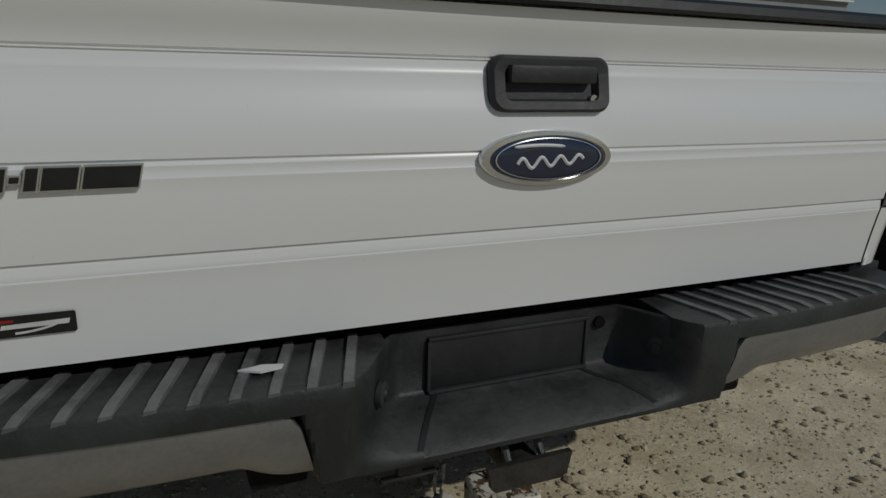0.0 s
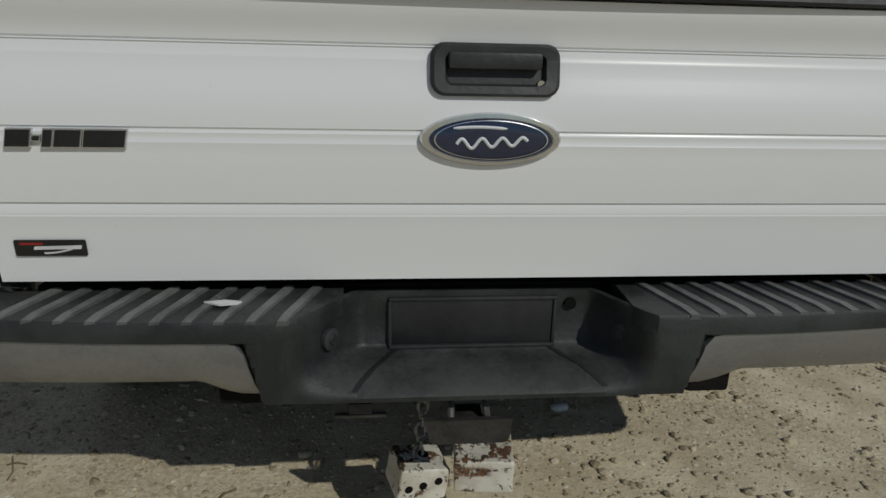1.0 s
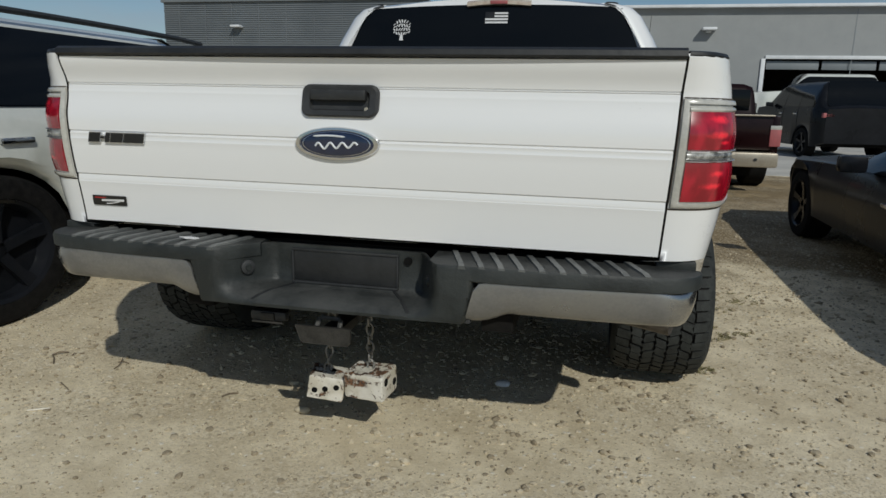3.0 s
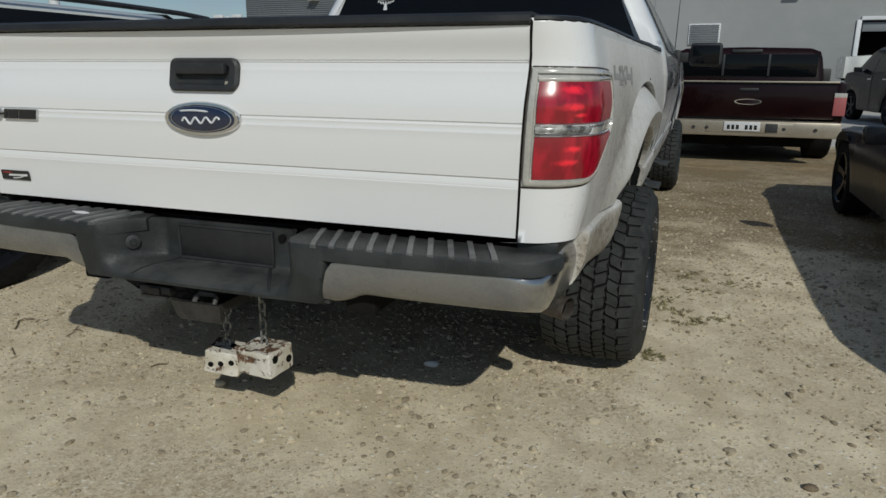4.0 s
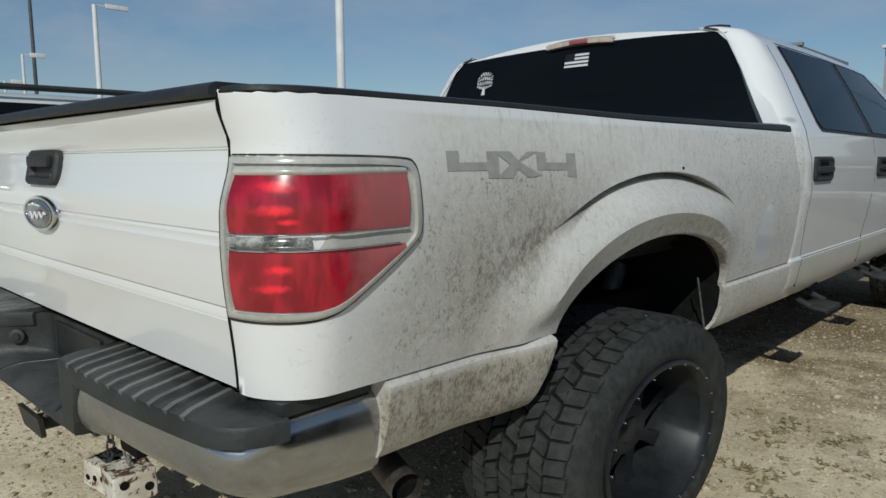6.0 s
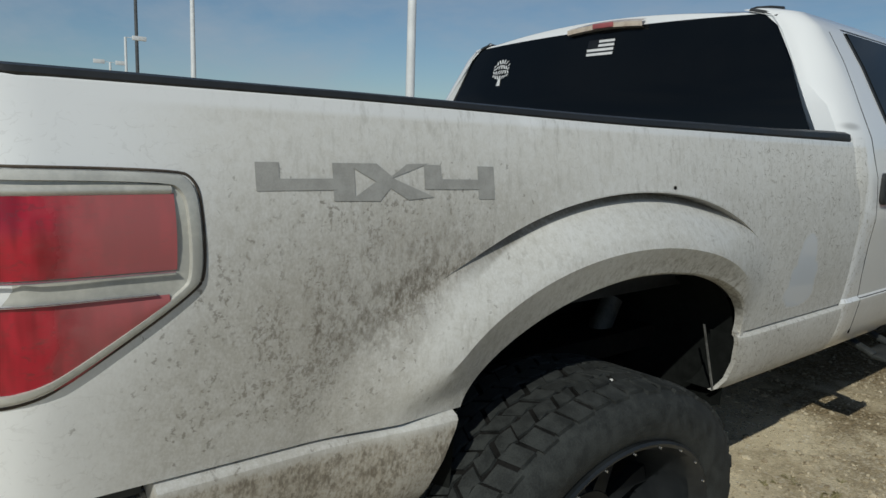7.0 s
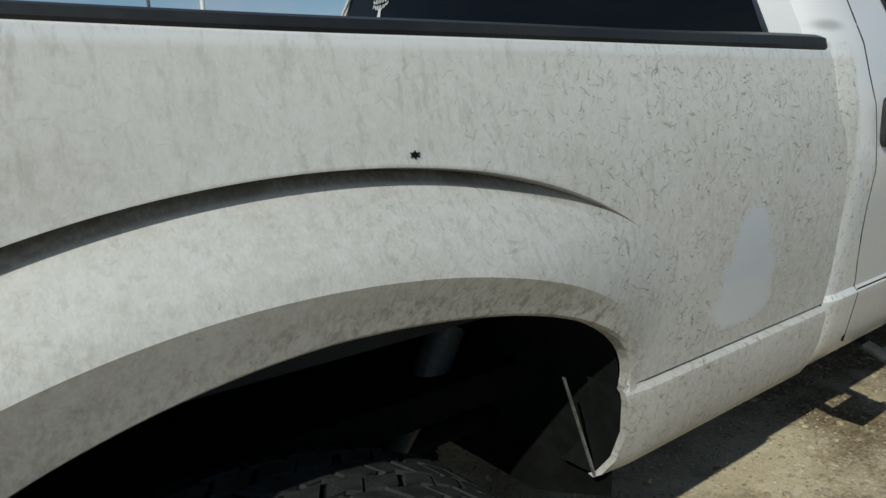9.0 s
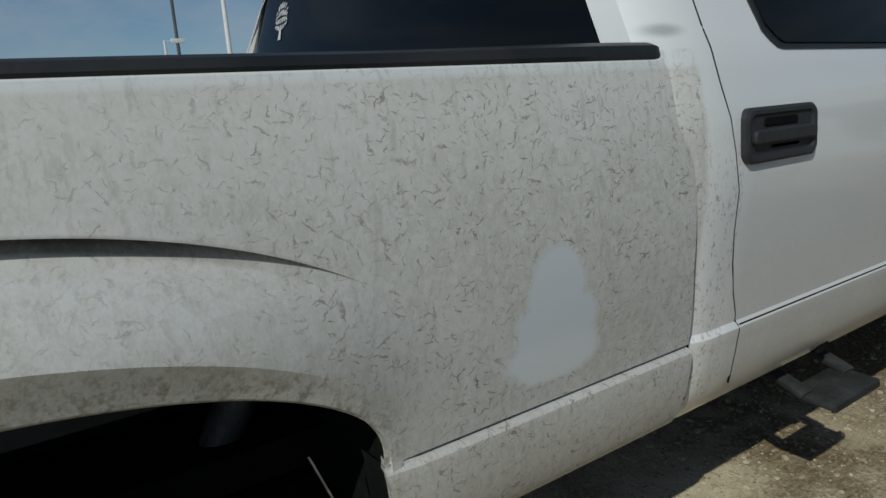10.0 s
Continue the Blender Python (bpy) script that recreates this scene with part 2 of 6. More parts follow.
    # short dark scuffs, in patches
    scuff = k.math("MAXIMUM", k.strokes(30.0, 0.0150, 0.0017, 0.76, 1.3, 0.026, 42.0), k.strokes(44.0, 0.010, 0.0014, 0.65, 5.9, 0.018, 42.0))
    scuff = k.math("MAXIMUM", scuff, k.strokes(70.0, 0.006, 0.0009, 0.6, 8.4, 0.008, 42.0))
    near = k.ramp(xyz[1], 1.1, 1.9, 0.16, 1.0)
    scuff = k.math("MULTIPLY", k.math("MULTIPLY", scuff, near), k.math("MULTIPLY", side, clean))
    scuff = k.math("MULTIPLY", scuff, k.math("MULTIPLY", k.ramp(bed, 0, 1, 0.04, 1.0), k.ramp(xyz[2], 1.15, 1.178, 1.0, 0.3)))
    col = k.mix(k.math("MULTIPLY", scuff, k.ramp(k.math("ADD", k.math("MULTIPLY", big, 0.6), k.math("MULTIPLY", fleck, 0.4)), 0.38, 0.62, 0.18, 0.85)), col, (0.17, 0.148, 0.12))
    streaks = k.noise(70.0, 4.0, 0.7, k.scaled((1, 1.0, 0.28), (0.12, 0, 0)))
    streaks = k.math("MULTIPLY", k.math("MULTIPLY", side, clean), k.math("MULTIPLY", k.ramp(streaks, 0.50, 0.68, 0.0, 0.34), k.math("MULTIPLY", k.ramp(xyz[1], 0.25, 0.6), k.ramp(wash, 0.3, 0.6, 0.3, 1.0))))
    col = k.mix(k.math("MULTIPLY", streaks, k.ramp(bed, 0, 1, 0.08, 1.0)), col, (0.30, 0.285, 0.25))
    dirt = k.math("MAXIMUM", film, mud)
    k.set(Base_Color=col, Roughness=k.math("ADD", 0.28, k.math("MULTIPLY", dirt, 0.4)), Coat_Weight=k.ramp(dirt, 0.0, 0.7, 1.0, 0.08), Coat_Roughness=0.06)
    return k.m


def bumper_plastic(name, a, b, top_tone):
    """Weathered, dusty black plastic, painted paler the more a face points up."""
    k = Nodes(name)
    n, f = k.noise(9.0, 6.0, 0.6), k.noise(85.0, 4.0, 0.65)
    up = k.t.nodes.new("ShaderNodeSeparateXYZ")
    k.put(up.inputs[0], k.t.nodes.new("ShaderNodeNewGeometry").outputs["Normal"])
    # dusty tone keyed to upward normals and broken up by noise
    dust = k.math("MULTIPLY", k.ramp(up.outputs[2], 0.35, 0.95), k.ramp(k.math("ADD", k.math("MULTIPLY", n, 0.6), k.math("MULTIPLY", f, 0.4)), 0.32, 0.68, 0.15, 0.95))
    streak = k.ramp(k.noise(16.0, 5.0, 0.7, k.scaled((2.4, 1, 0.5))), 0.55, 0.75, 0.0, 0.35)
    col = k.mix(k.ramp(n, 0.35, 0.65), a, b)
    col = k.mix(k.math("MAXIMUM", dust, streak), col, (top_tone, top_tone * 1.01, top_tone * 0.97))
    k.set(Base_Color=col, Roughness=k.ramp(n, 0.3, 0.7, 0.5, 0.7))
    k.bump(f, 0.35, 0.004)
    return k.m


def red_lens():
    """Red lens with the hot spots of its bulb reflectors painted in, scratched in the bend and dulled by dust on the
    flank side.
    """
    k = Nodes("red_lens")
    xyz = k.xyz()
    dull = k.ramp(k.math("ADD", xyz[1], k.math("MULTIPLY", k.noise(30.0, 4.0, 0.6), 0.08)), 0.16, 0.25)
    scratch = k.math("MULTIPLY", k.ramp(xyz[1], 0.08, 0.13), k.ramp(k.noise(95.0, 5.0, 0.75, k.scaled((1, 0.55, 1.3), (0.4, 0, 0)), 0.8), 0.50, 0.66))
    # bright light of the bulb reflectors put into the lens colour
    glow = None
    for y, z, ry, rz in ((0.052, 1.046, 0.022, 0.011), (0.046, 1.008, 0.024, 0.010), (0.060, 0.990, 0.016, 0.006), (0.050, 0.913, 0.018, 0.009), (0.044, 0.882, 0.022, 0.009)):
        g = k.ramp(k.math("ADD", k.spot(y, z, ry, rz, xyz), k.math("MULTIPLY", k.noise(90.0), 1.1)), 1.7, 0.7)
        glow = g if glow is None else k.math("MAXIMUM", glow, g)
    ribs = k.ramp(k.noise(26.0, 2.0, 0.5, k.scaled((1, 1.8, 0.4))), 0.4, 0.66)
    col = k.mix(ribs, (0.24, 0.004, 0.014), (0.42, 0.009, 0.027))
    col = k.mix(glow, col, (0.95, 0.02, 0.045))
    col = k.mix(k.math("MULTIPLY", scratch, 0.55), col, (0.10, 0.03, 0.03))
    col = k.mix(k.math("MULTIPLY", dull, 0.72), col, (0.37, 0.125, 0.125))
    k.set(Base_Color=col, Roughness=k.ramp(dull, 0.0, 1.0, 0.2, 0.55), Coat_Weight=k.ramp(xyz[1], 0.06, 0.16, 0.7, 0.08), Coat_Roughness=0.08)
    return k.m


def ground_soil():
    """Pale crushed limestone over dirt, with darker damp and straw-covered patches."""
    k = Nodes("gravel_ground")
    xyz = k.xyz()
    big = k.noise(0.55, 5.0, 0.6)
    mid = k.noise(4.0, 6.0, 0.65)
    grit = k.noise(75.0, 5.0, 0.75)
    stones = k.cells(38.0, "F1")
    small = k.cells(120.0, "F1")
    col = k.mix(k.ramp(mid, 0.3, 0.72), (0.58, 0.485, 0.325), (0.88, 0.77, 0.555))
    col = k.mix(k.ramp(big, 0.46, 0.70, 0.0, 0.5), col, (0.50, 0.41, 0.275))
    col = k.mix(k.ramp(grit, 0.46, 0.7, 0.0, 0.6), col, (0.78, 0.69, 0.54))
    tone = k.cells(38.0, "F1", out="Color")
    pick = k.math("MULTIPLY", k.ramp(stones, 0.30, 0.22), k.ramp(tone, 0.62, 0.7))
    col = k.mix(pick, col, (0.80, 0.74, 0.62))
    col = k.mix(k.ramp(k.noise(95.0, 3.0, 0.6), 0.40, 0.30, 0.0, 0.55), col, (0.17, 0.13, 0.085))
    # straw and dead grass strip before the drive
    far = k.math("MULTIPLY", k.ramp(k.math("ADD", xyz[1], k.math("MULTIPLY", mid, 1.6)), 3.6, 5.6), k.ramp(k.math("ADD", xyz[1], k.math("MULTIPLY", mid, 0.8)), 10.6, 9.9))
    straw = k.noise(28.0, 5.0, 0.7, k.scaled((3.0, 1.0, 1.0)))
    col = k.mix(k.math("MULTIPLY", far, k.ramp(straw, 0.3, 0.6, 0.5, 1.0)), col, k.mix(k.ramp(straw, 0.36, 0.62), k.mix(k.ramp(xyz[1], 5.8, 7.2), (0.17, 0.12, 0.065), (0.17, 0.108, 0.045)), k.mix(k.ramp(xyz[1], 5.8, 7.2), (0.35, 0.28, 0.175), (0.40, 0.285, 0.135))))
    brown = k.math("MULTIPLY", k.ramp(k.math("ADD", k.math("MULTIPLY", k.noise(1.3, 6.0, 0.7), 0.75), k.math("ADD", k.math("MULTIPLY", grit, 0.25), k.ramp(xyz[1], 2.4, 4.5, 0.0, 0.07))), 0.46, 0.58), k.ramp(xyz[1], 1.4, 3.4, 0.15, 0.92))
    col = k.mix(brown, col, k.mix(k.ramp(straw, 0.4, 0.6), (0.12, 0.085, 0.045), (0.30, 0.225, 0.125)))
    stony = k.ramp(k.noise(1.1, 5.0, 0.65), 0.40, 0.60, 0.12, 0.75)
    fine = k.cells(150.0, "F1", out="Color")
    coarse = k.cells(70.0, "F1", out="Color")
    col = k.mix(k.math("MULTIPLY", stony, k.ramp(fine, 0.62, 0.75, 0.0, 0.42)), col, (0.86, 0.79, 0.64))
    col = k.mix(k.math("MULTIPLY", stony, k.ramp(fine, 0.34, 0.24, 0.0, 0.45)), col, (0.27, 0.21, 0.135))
    col = k.mix(k.math("MULTIPLY", stony, k.ramp(coarse, 0.70, 0.78, 0.0, 0.35)), col, (0.84, 0.76, 0.60))
    col = k.mix(k.math("MULTIPLY", stony, k.ramp(coarse, 0.26, 0.20, 0.0, 0.40)), col, (0.24, 0.185, 0.12))
    k.set(Base_Color=col, Roughness=0.95, Specular_IOR_Level=0.15)
    h = k.math("ADD", k.math("MULTIPLY", grit, 0.9), k.math("ADD", k.math("MULTIPLY", k.ramp(stones, 0.0, 0.34, 0.45, 0.0), k.ramp(tone, 0.5, 0.7)), k.ramp(small, 0.0, 0.5, 0.2, 0.0)))
    k.bump(h, 0.5, 0.009)
    return k.m


def chips():
    k = Nodes("limestone_chips")
    g = k.t.nodes.new("ShaderNodeNewGeometry").outputs["Random Per Island"]
    n = k.noise(160.0, 3.0)
    col = k.mix(k.math("POWER", g, 1.4), (0.25, 0.20, 0.13), (0.61, 0.53, 0.385))
    k.set(Base_Color=k.mix(k.ramp(n, 0.35, 0.65, 0.0, 0.4), col, (0.42, 0.37, 0.29)), Roughness=0.95, Specular_IOR_Level=0.2)
    return k.m


def corrugated():
    k = Nodes("corrugated_steel")
    n = k.noise(0.6, 4.0)
    k.set(Base_Color=k.mix(k.ramp(n, 0.3, 0.7), (0.19, 0.21, 0.225), (0.225, 0.245, 0.26)), Roughness=0.5, Metallic=0.3)
    return k.m


def dice_paint():
    k = Nodes("chipped_white_paint")
    xyz = k.xyz()
    n = k.noise(34.0, 6.0, 0.7, None, 0.6)
    f = k.noise(110.0, 4.0, 0.6)
    top = k.math("MULTIPLY", k.math("MAXIMUM", k.ramp(k.math("ABSOLUTE", k.math("SUBTRACT", xyz[2], 0.232)), 0.014, 0.0), k.ramp(xyz[2], 0.240, 0.254)), 0.10)
    rust = k.ramp(k.math("ADD", k.math("ADD", n, top), k.math("MULTIPLY", f, 0.2)), 0.67, 0.73)
    col = k.mix(k.ramp(k.noise(14.0), 0.35, 0.7), (0.70, 0.67, 0.60), (0.50, 0.46, 0.37))
    lid = k.math("MULTIPLY", k.math("GREATER_THAN", xyz[2], 0.2325), k.math("LESS_THAN", xyz[0], -0.056))
    band = k.math("MULTIPLY", k.math("MULTIPLY", k.ramp(k.math("ABSOLUTE", k.math("SUBTRACT", xyz[2], 0.222)), 0.016, 0.008), k.ramp(k.math("ABSOLUTE", k.math("SUBTRACT", xyz[0], 0.0)), 0.05, 0.03)), k.math("LESS_THAN", xyz[1], 0.145))
    rust = k.math("MAXIMUM", rust, k.math("MULTIPLY", k.math("MAXIMUM", lid, band), k.ramp(n, 0.36, 0.5)))
    col = k.mix(rust, col, k.mix(k.ramp(f, 0.4, 0.6), (0.17, 0.075, 0.032), (0.05, 0.034, 0.025)))
    k.set(Base_Color=col, Roughness=k.ramp(rust, 0, 1, 0.5, 0.9)).bump(k.math("ADD", n, k.math("MULTIPLY", rust, -0.3)), 0.5, 0.004)
    return k.m


def chrome():
    """Dull, dusty bumper chrome: a grey film dulls the mirror, cleaner at the corner."""
    k = Nodes("dusty_chrome")
    xyz = k.xyz()
    n = k.noise(5.0, 5.0, 0.6, k.scaled((1, 1, 1.6)))
    f = k.noise(120.0, 4.0, 0.6)
    corner = k.ramp(k.math("ABSOLUTE", xyz[0]), 0.84, 0.93)
    dust = k.math("MULTIPLY", k.ramp(k.math("ADD", k.math("MULTIPLY", n, 0.8), k.math("MULTIPLY", f, 0.2)), 0.3, 0.7, 0.62, 1.0), k.ramp(corner, 0, 1, 1.0, 0.62))
    k.set(Base_Color=k.mix(dust, (0.55, 0.56, 0.57), (0.185, 0.184, 0.182)), Metallic=k.ramp(dust, 0.3, 1, 1.0, 0.6), Roughness=k.ramp(dust, 0.3, 1.0, 0.12, 0.46))
    return k.m


def glass_tint(name="tinted_glass", a=(0.004, 0.005, 0.006), rough=0.04, gloss=0.22):
    k = Nodes(name)
    k.set(Base_Color=a, Roughness=k.ramp(k.noise(6.0), 0.3, 0.7, rough, rough * 2), Specular_IOR_Level=gloss)
    return k.m


PAINT = white_paint()
BLACK = plain("black_plastic", (0.018, 0.019, 0.02), (0.032, 0.034, 0.036), 6.0, 0.55, bump=0.25)
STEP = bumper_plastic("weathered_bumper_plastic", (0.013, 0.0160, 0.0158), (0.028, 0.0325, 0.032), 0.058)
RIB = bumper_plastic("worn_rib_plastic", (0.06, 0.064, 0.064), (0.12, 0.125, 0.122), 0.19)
CAP = plain("rail_cap_plastic", (0.012, 0.013, 0.014), (0.022, 0.023, 0.024), 5.0, 0.48, bump=0.2)
MARK = plain("dark_pole_paint", (0.05, 0.055, 0.06), (0.08, 0.085, 0.09), 2.0, 0.5)
DARK = plain("dark_parts_and_shade", (0.006, 0.006, 0.006), (0.014, 0.013, 0.012), 5.0, 0.9, Specular_IOR_Level=0.08)
LINER = plain("black_wheel_liner", (0.007, 0.008, 0.0075), (0.015, 0.0165, 0.0158), 5.0, 0.9, Specular_IOR_Level=0.05)
STEEL = plain("rusty_steel", (0.05, 0.04, 0.033), (0.11, 0.085, 0.065), 14.0, 0.7, 0.3, 0.5)
TIP = plain("sooty_exhaust_steel", (0.05, 0.044, 0.038), (0.12, 0.105, 0.09), 40.0, 0.55, 0.5, 0.3)
CHROME = chrome()
WORN = plain("worn_grey_iron", (0.06, 0.06, 0.058), (0.13, 0.128, 0.12), 30.0, 0.55, 0.4, 0.3)
IRON = plain("grey_hitch_iron", (0.022, 0.022, 0.021), (0.055, 0.052, 0.047), 16.0, 0.6, 0.3, 0.4)
LINK = plain("dirty_chain_zinc", (0.16, 0.157, 0.148), (0.34, 0.335, 0.315), 60.0, 0.55, 0.5, 0.3)
BRIGHT = plain("bright_chrome", (0.62, 0.63, 0.64), (0.75, 0.75, 0.76), 20.0, 0.1, 1.0)
RUBBER = plain("tyre_rubber", (0.019, 0.0208, 0.0205), (0.043, 0.0465, 0.045), 30.0, 0.82, bump=0.5, Specular_IOR_Level=0.25)
GROOVE = plain("darkened_tyre_rubber", (0.006, 0.006, 0.006), (0.015, 0.0145, 0.014), 30.0, 0.9, Specular_IOR_Level=0.1)
RIM = plain("satin_black_rim", (0.011, 0.013, 0.015), (0.022, 0.025, 0.028), 7.0, 0.42, 0.1, Specular_IOR_Level=0.4)
RED = red_lens()
CLEAR = plain("hazy_clear_lens", (0.39, 0.385, 0.355), (0.53, 0.52, 0.48), 12.0, 0.22, Coat_Weight=1.0)
SMOKE = plain("smoky_clear_lens", (0.05, 0.052, 0.05), (0.50, 0.50, 0.48), 34.0, 0.18, Coat_Weight=1.0)
TINT = glass_tint()
SIDE_GLASS = glass_tint("tinted_side_glass", (0.005, 0.0065, 0.006), 0.05, 0.07)
BLUE = plain("badge_blue", (0.006, 0.012, 0.04), (0.009, 0.018, 0.055), 30.0, 0.2, Coat_Weight=1.0)
SILVER = plain("badge_silver", (0.55, 0.56, 0.58), (0.68, 0.69, 0.7), 30.0, 0.22, 0.85)
GHOST = plain("faded_decal_grey", (0.285, 0.28, 0.265), (0.36, 0.355, 0.34), 40.0, 0.6, bump=0.1)
DICE = dice_paint()
SOIL = ground_soil()
MAROON = plain("maroon_paint", (0.0075, 0.0017, 0.0022), (0.011, 0.0024, 0.003), 3.0, 0.3, 0.0, 0.0, Specular_IOR_Level=0.15, Coat_Weight=0.2, Coat_Roughness=0.05)
PEARL = plain("pearl_white_paint", (0.60, 0.62, 0.58), (0.68, 0.69, 0.65), 2.0, 0.25, Coat_Weight=1.0, Coat_Roughness=0.05)
INK = plain("near_black_paint", (0.006, 0.007, 0.009), (0.011, 0.012, 0.015), 2.0, 0.3, Coat_Weight=0.12, Coat_Roughness=0.06, Specular_IOR_Level=0.12)
WALL = plain("painted_concrete_wall", (0.26, 0.272, 0.275), (0.305, 0.315, 0.318), 0.25, 0.8, bump=0.15)
CORR = corrugated()
CONC = plain("concrete_drive", (0.40, 0.39, 0.36), (0.52, 0.50, 0.46), 0.8, 0.9, bump=0.2)
POLE = plain("pale_pole_paint", (0.62, 0.64, 0.66), (0.72, 0.74, 0.76), 2.0, 0.45)
TAN = plain("champagne_bumper", (0.33, 0.29, 0.23), (0.40, 0.36, 0.29), 4.0, 0.35, 0.4)
PLATE = plain("plate_white", (0.55, 0.56, 0.57), (0.65, 0.66, 0.66), 20.0, 0.45)
PEBBLE = chips()
LEAF = plain("dull_weed_green", (0.17, 0.155, 0.07), (0.33, 0.29, 0.16), 30.0, 0.85)
TWIG = plain("dry_twig", (0.10, 0.075, 0.05), (0.22, 0.17, 0.11), 30.0, 0.9)
SPLINT = plain("pale_splintered_wood", (0.62, 0.57, 0.47), (0.78, 0.73, 0.62), 40.0, 0.8)
WHITE = plain("sticker_white", (0.6, 0.6, 0.6), (0.72, 0.72, 0.72), 30.0, 0.5)
STICKER = plain("sticker_black", (0.008, 0.008, 0.008), (0.014, 0.014, 0.014), 30.0, 0.35)
AMBER = plain("pale_amber_lens", (0.50, 0.40, 0.32), (0.66, 0.57, 0.48), 40.0, 0.2, Coat_Weight=1.0)
STICKRED = plain("sticker_red", (0.25, 0.012, 0.012), (0.35, 0.02, 0.02), 30.0, 0.4)


# ---- mesh helpers ----
def link(name, verts, faces, mat, parent=None, label="", sharp=35, smooth=True):
    me = bpy.data.meshes.new(name)
    me.from_pydata([tuple(v) for v in verts], [], faces)
    me.validate()
    bm = bmesh.new()
    bm.from_mesh(me)
    bmesh.ops.remove_doubles(bm, verts=bm.verts, dist=0.0004)
    bmesh.ops.recalc_face_normals(bm, faces=bm.faces)
    bm.to_mesh(me)
    bm.free()
    return finish(name, me, mat, parent, label, sharp, smooth)


def finish(name, me, mat, parent=None, label="", sharp=35, smooth=True):
    for p in me.polygons:
        p.use_smooth = smooth
    if smooth:
        me.set_sharp_from_angle(angle=radians(sharp))
    me.materials.append(mat)
    ob = new(name, me)
    if parent:
        ob.parent = parent
        ob.matrix_parent_inverse = Matrix.Translation(parent.location).inverted()
    if label:
        tagged(ob, label)
    return ob


def part(name, bm, mat, parent=None, label="", sharp=35, smooth=True):
    me = bpy.data.meshes.new(name)
    bmesh.ops.recalc_face_normals(bm, faces=bm.faces)
    bm.to_mesh(me)
    bm.free()
    return finish(name, me, mat, parent, label, sharp, smooth)


def thing(name, loc, label, category, group="", kind=""):
    ob = new(name)
    ob.empty_display_size = 0.2
    ob.location = loc
    return tagged(ob, label, category, group, kind)


def box(bm, c, size, bevel=0.0, m=None, seg=2):
    """Adds a box of that size about c, turned by m, to bm."""
    mm = Matrix.Translation(c) @ (m or Matrix()) @ Matrix.Diagonal((*size, 1))
    made = bmesh.ops.create_cube(bm, size=1.0, matrix=mm)["verts"]
    if bevel:
        es = {e for v in made for e in v.link_edges}
        bmesh.ops.bevel(bm, geom=list(es), offset=bevel, segments=seg, affect="EDGES", profile=0.6)
    return bm


def boxed(name, c, size, mat, parent, bevel=0.004, label="", m=None):
    return part(name, box(bmesh.new(), c, size, bevel, m), mat, parent, label)


def tube(bm, pts, r, sides=10, caps=True):
    """Adds a round bar of radius r (or one radius a point) along the points."""
    pts = [Vector(p) for p in pts]
    rings = []
    for i, p in enumerate(pts):
        d = (pts[min(i + 1, len(pts) - 1)] - pts[max(i - 1, 0)]).normalized()
        u = d.cross(Vector((0, 0, 1)) if abs(d.z) < 0.9 else Vector((0, 1, 0))).normalized()
        w = d.cross(u)
        rad = r[i] if isinstance(r, (list, tuple)) else r
        rings.append([bm.verts.new(p + rad * (math.cos(a) * u + math.sin(a) * w)) for a in (2 * math.pi * j / sides for j in range(sides))])
    for a, b in zip(rings, rings[1:]):
        for j in range(sides):
            bm.faces.new((a[j], a[(j + 1) % sides], b[(j + 1) % sides], b[j]))
    if caps:
        bm.faces.new(rings[0])
        bm.faces.new(rings[-1])
    return bm


def piped(name, pts, r, mat, parent, sides=10, label=""):
    return part(name, tube(bmesh.new(), pts, r, sides), mat, parent, label)


def sheet(rows, closed=False):
    """Verts and quads of a grid given as rows of points."""
    n = len(rows[0])
    verts = [p for r in rows for p in r]
    faces = []
    for i in range(len(rows) - 1):
        for j in range(n if closed else n - 1):
            k = (j + 1) % n
            faces.append((i * n + j, i * n + k, (i + 1) * n + k, (i + 1) * n + j))
    return verts, faces


def joined(*pieces):
    verts, faces = [], []
    for v, f in pieces:
        o = len(verts)
        verts += list(v)
        faces += [tuple(i + o for i in q) for q in f]
    return verts, faces


def mirrored(v):
    return [(-p[0], p[1], p[2]) for p in v]


def prism(bm, outline, place, depth):
    """Adds a slab: outline in (u, v), place(u, v, w) gives the point at height w."""
    top = [bm.verts.new(place(u, v, depth)) for u, v in outline]
    low = [bm.verts.new(place(u, v, 0.0)) for u, v in outline]
    bm.faces.new(top)
    bm.faces.new(low[::-1])
    for i in range(len(outline)):
        j = (i + 1) % len(outline)
        bm.faces.new((top[i], low[i], low[j], top[j]))
    return bm


def spin(profile, segs, axis_at, squash=1.0, axis="x"):
    """Verts and faces of a profile of (offset along the axle, radius) turned round an axle along x."""
    rows = []
    for i in range(segs):
        a = 2 * math.pi * i / segs
        rows.append([(axis_at[0] + o, axis_at[1] + r * math.cos(a), axis_at[2] + r * math.sin(a) * squash) for o, r in profile])
    v, f = sheet(rows)
    n = len(profile)
    for j in range(n - 1):
        f.append(((segs - 1) * n + j, (segs - 1) * n + j + 1, j + 1, j))
    return v, f


def smoothstep(a, b, x):
    t = min(1.0, max(0.0, (x - a) / (b - a)))
    return t * t * (3 - 2 * t)


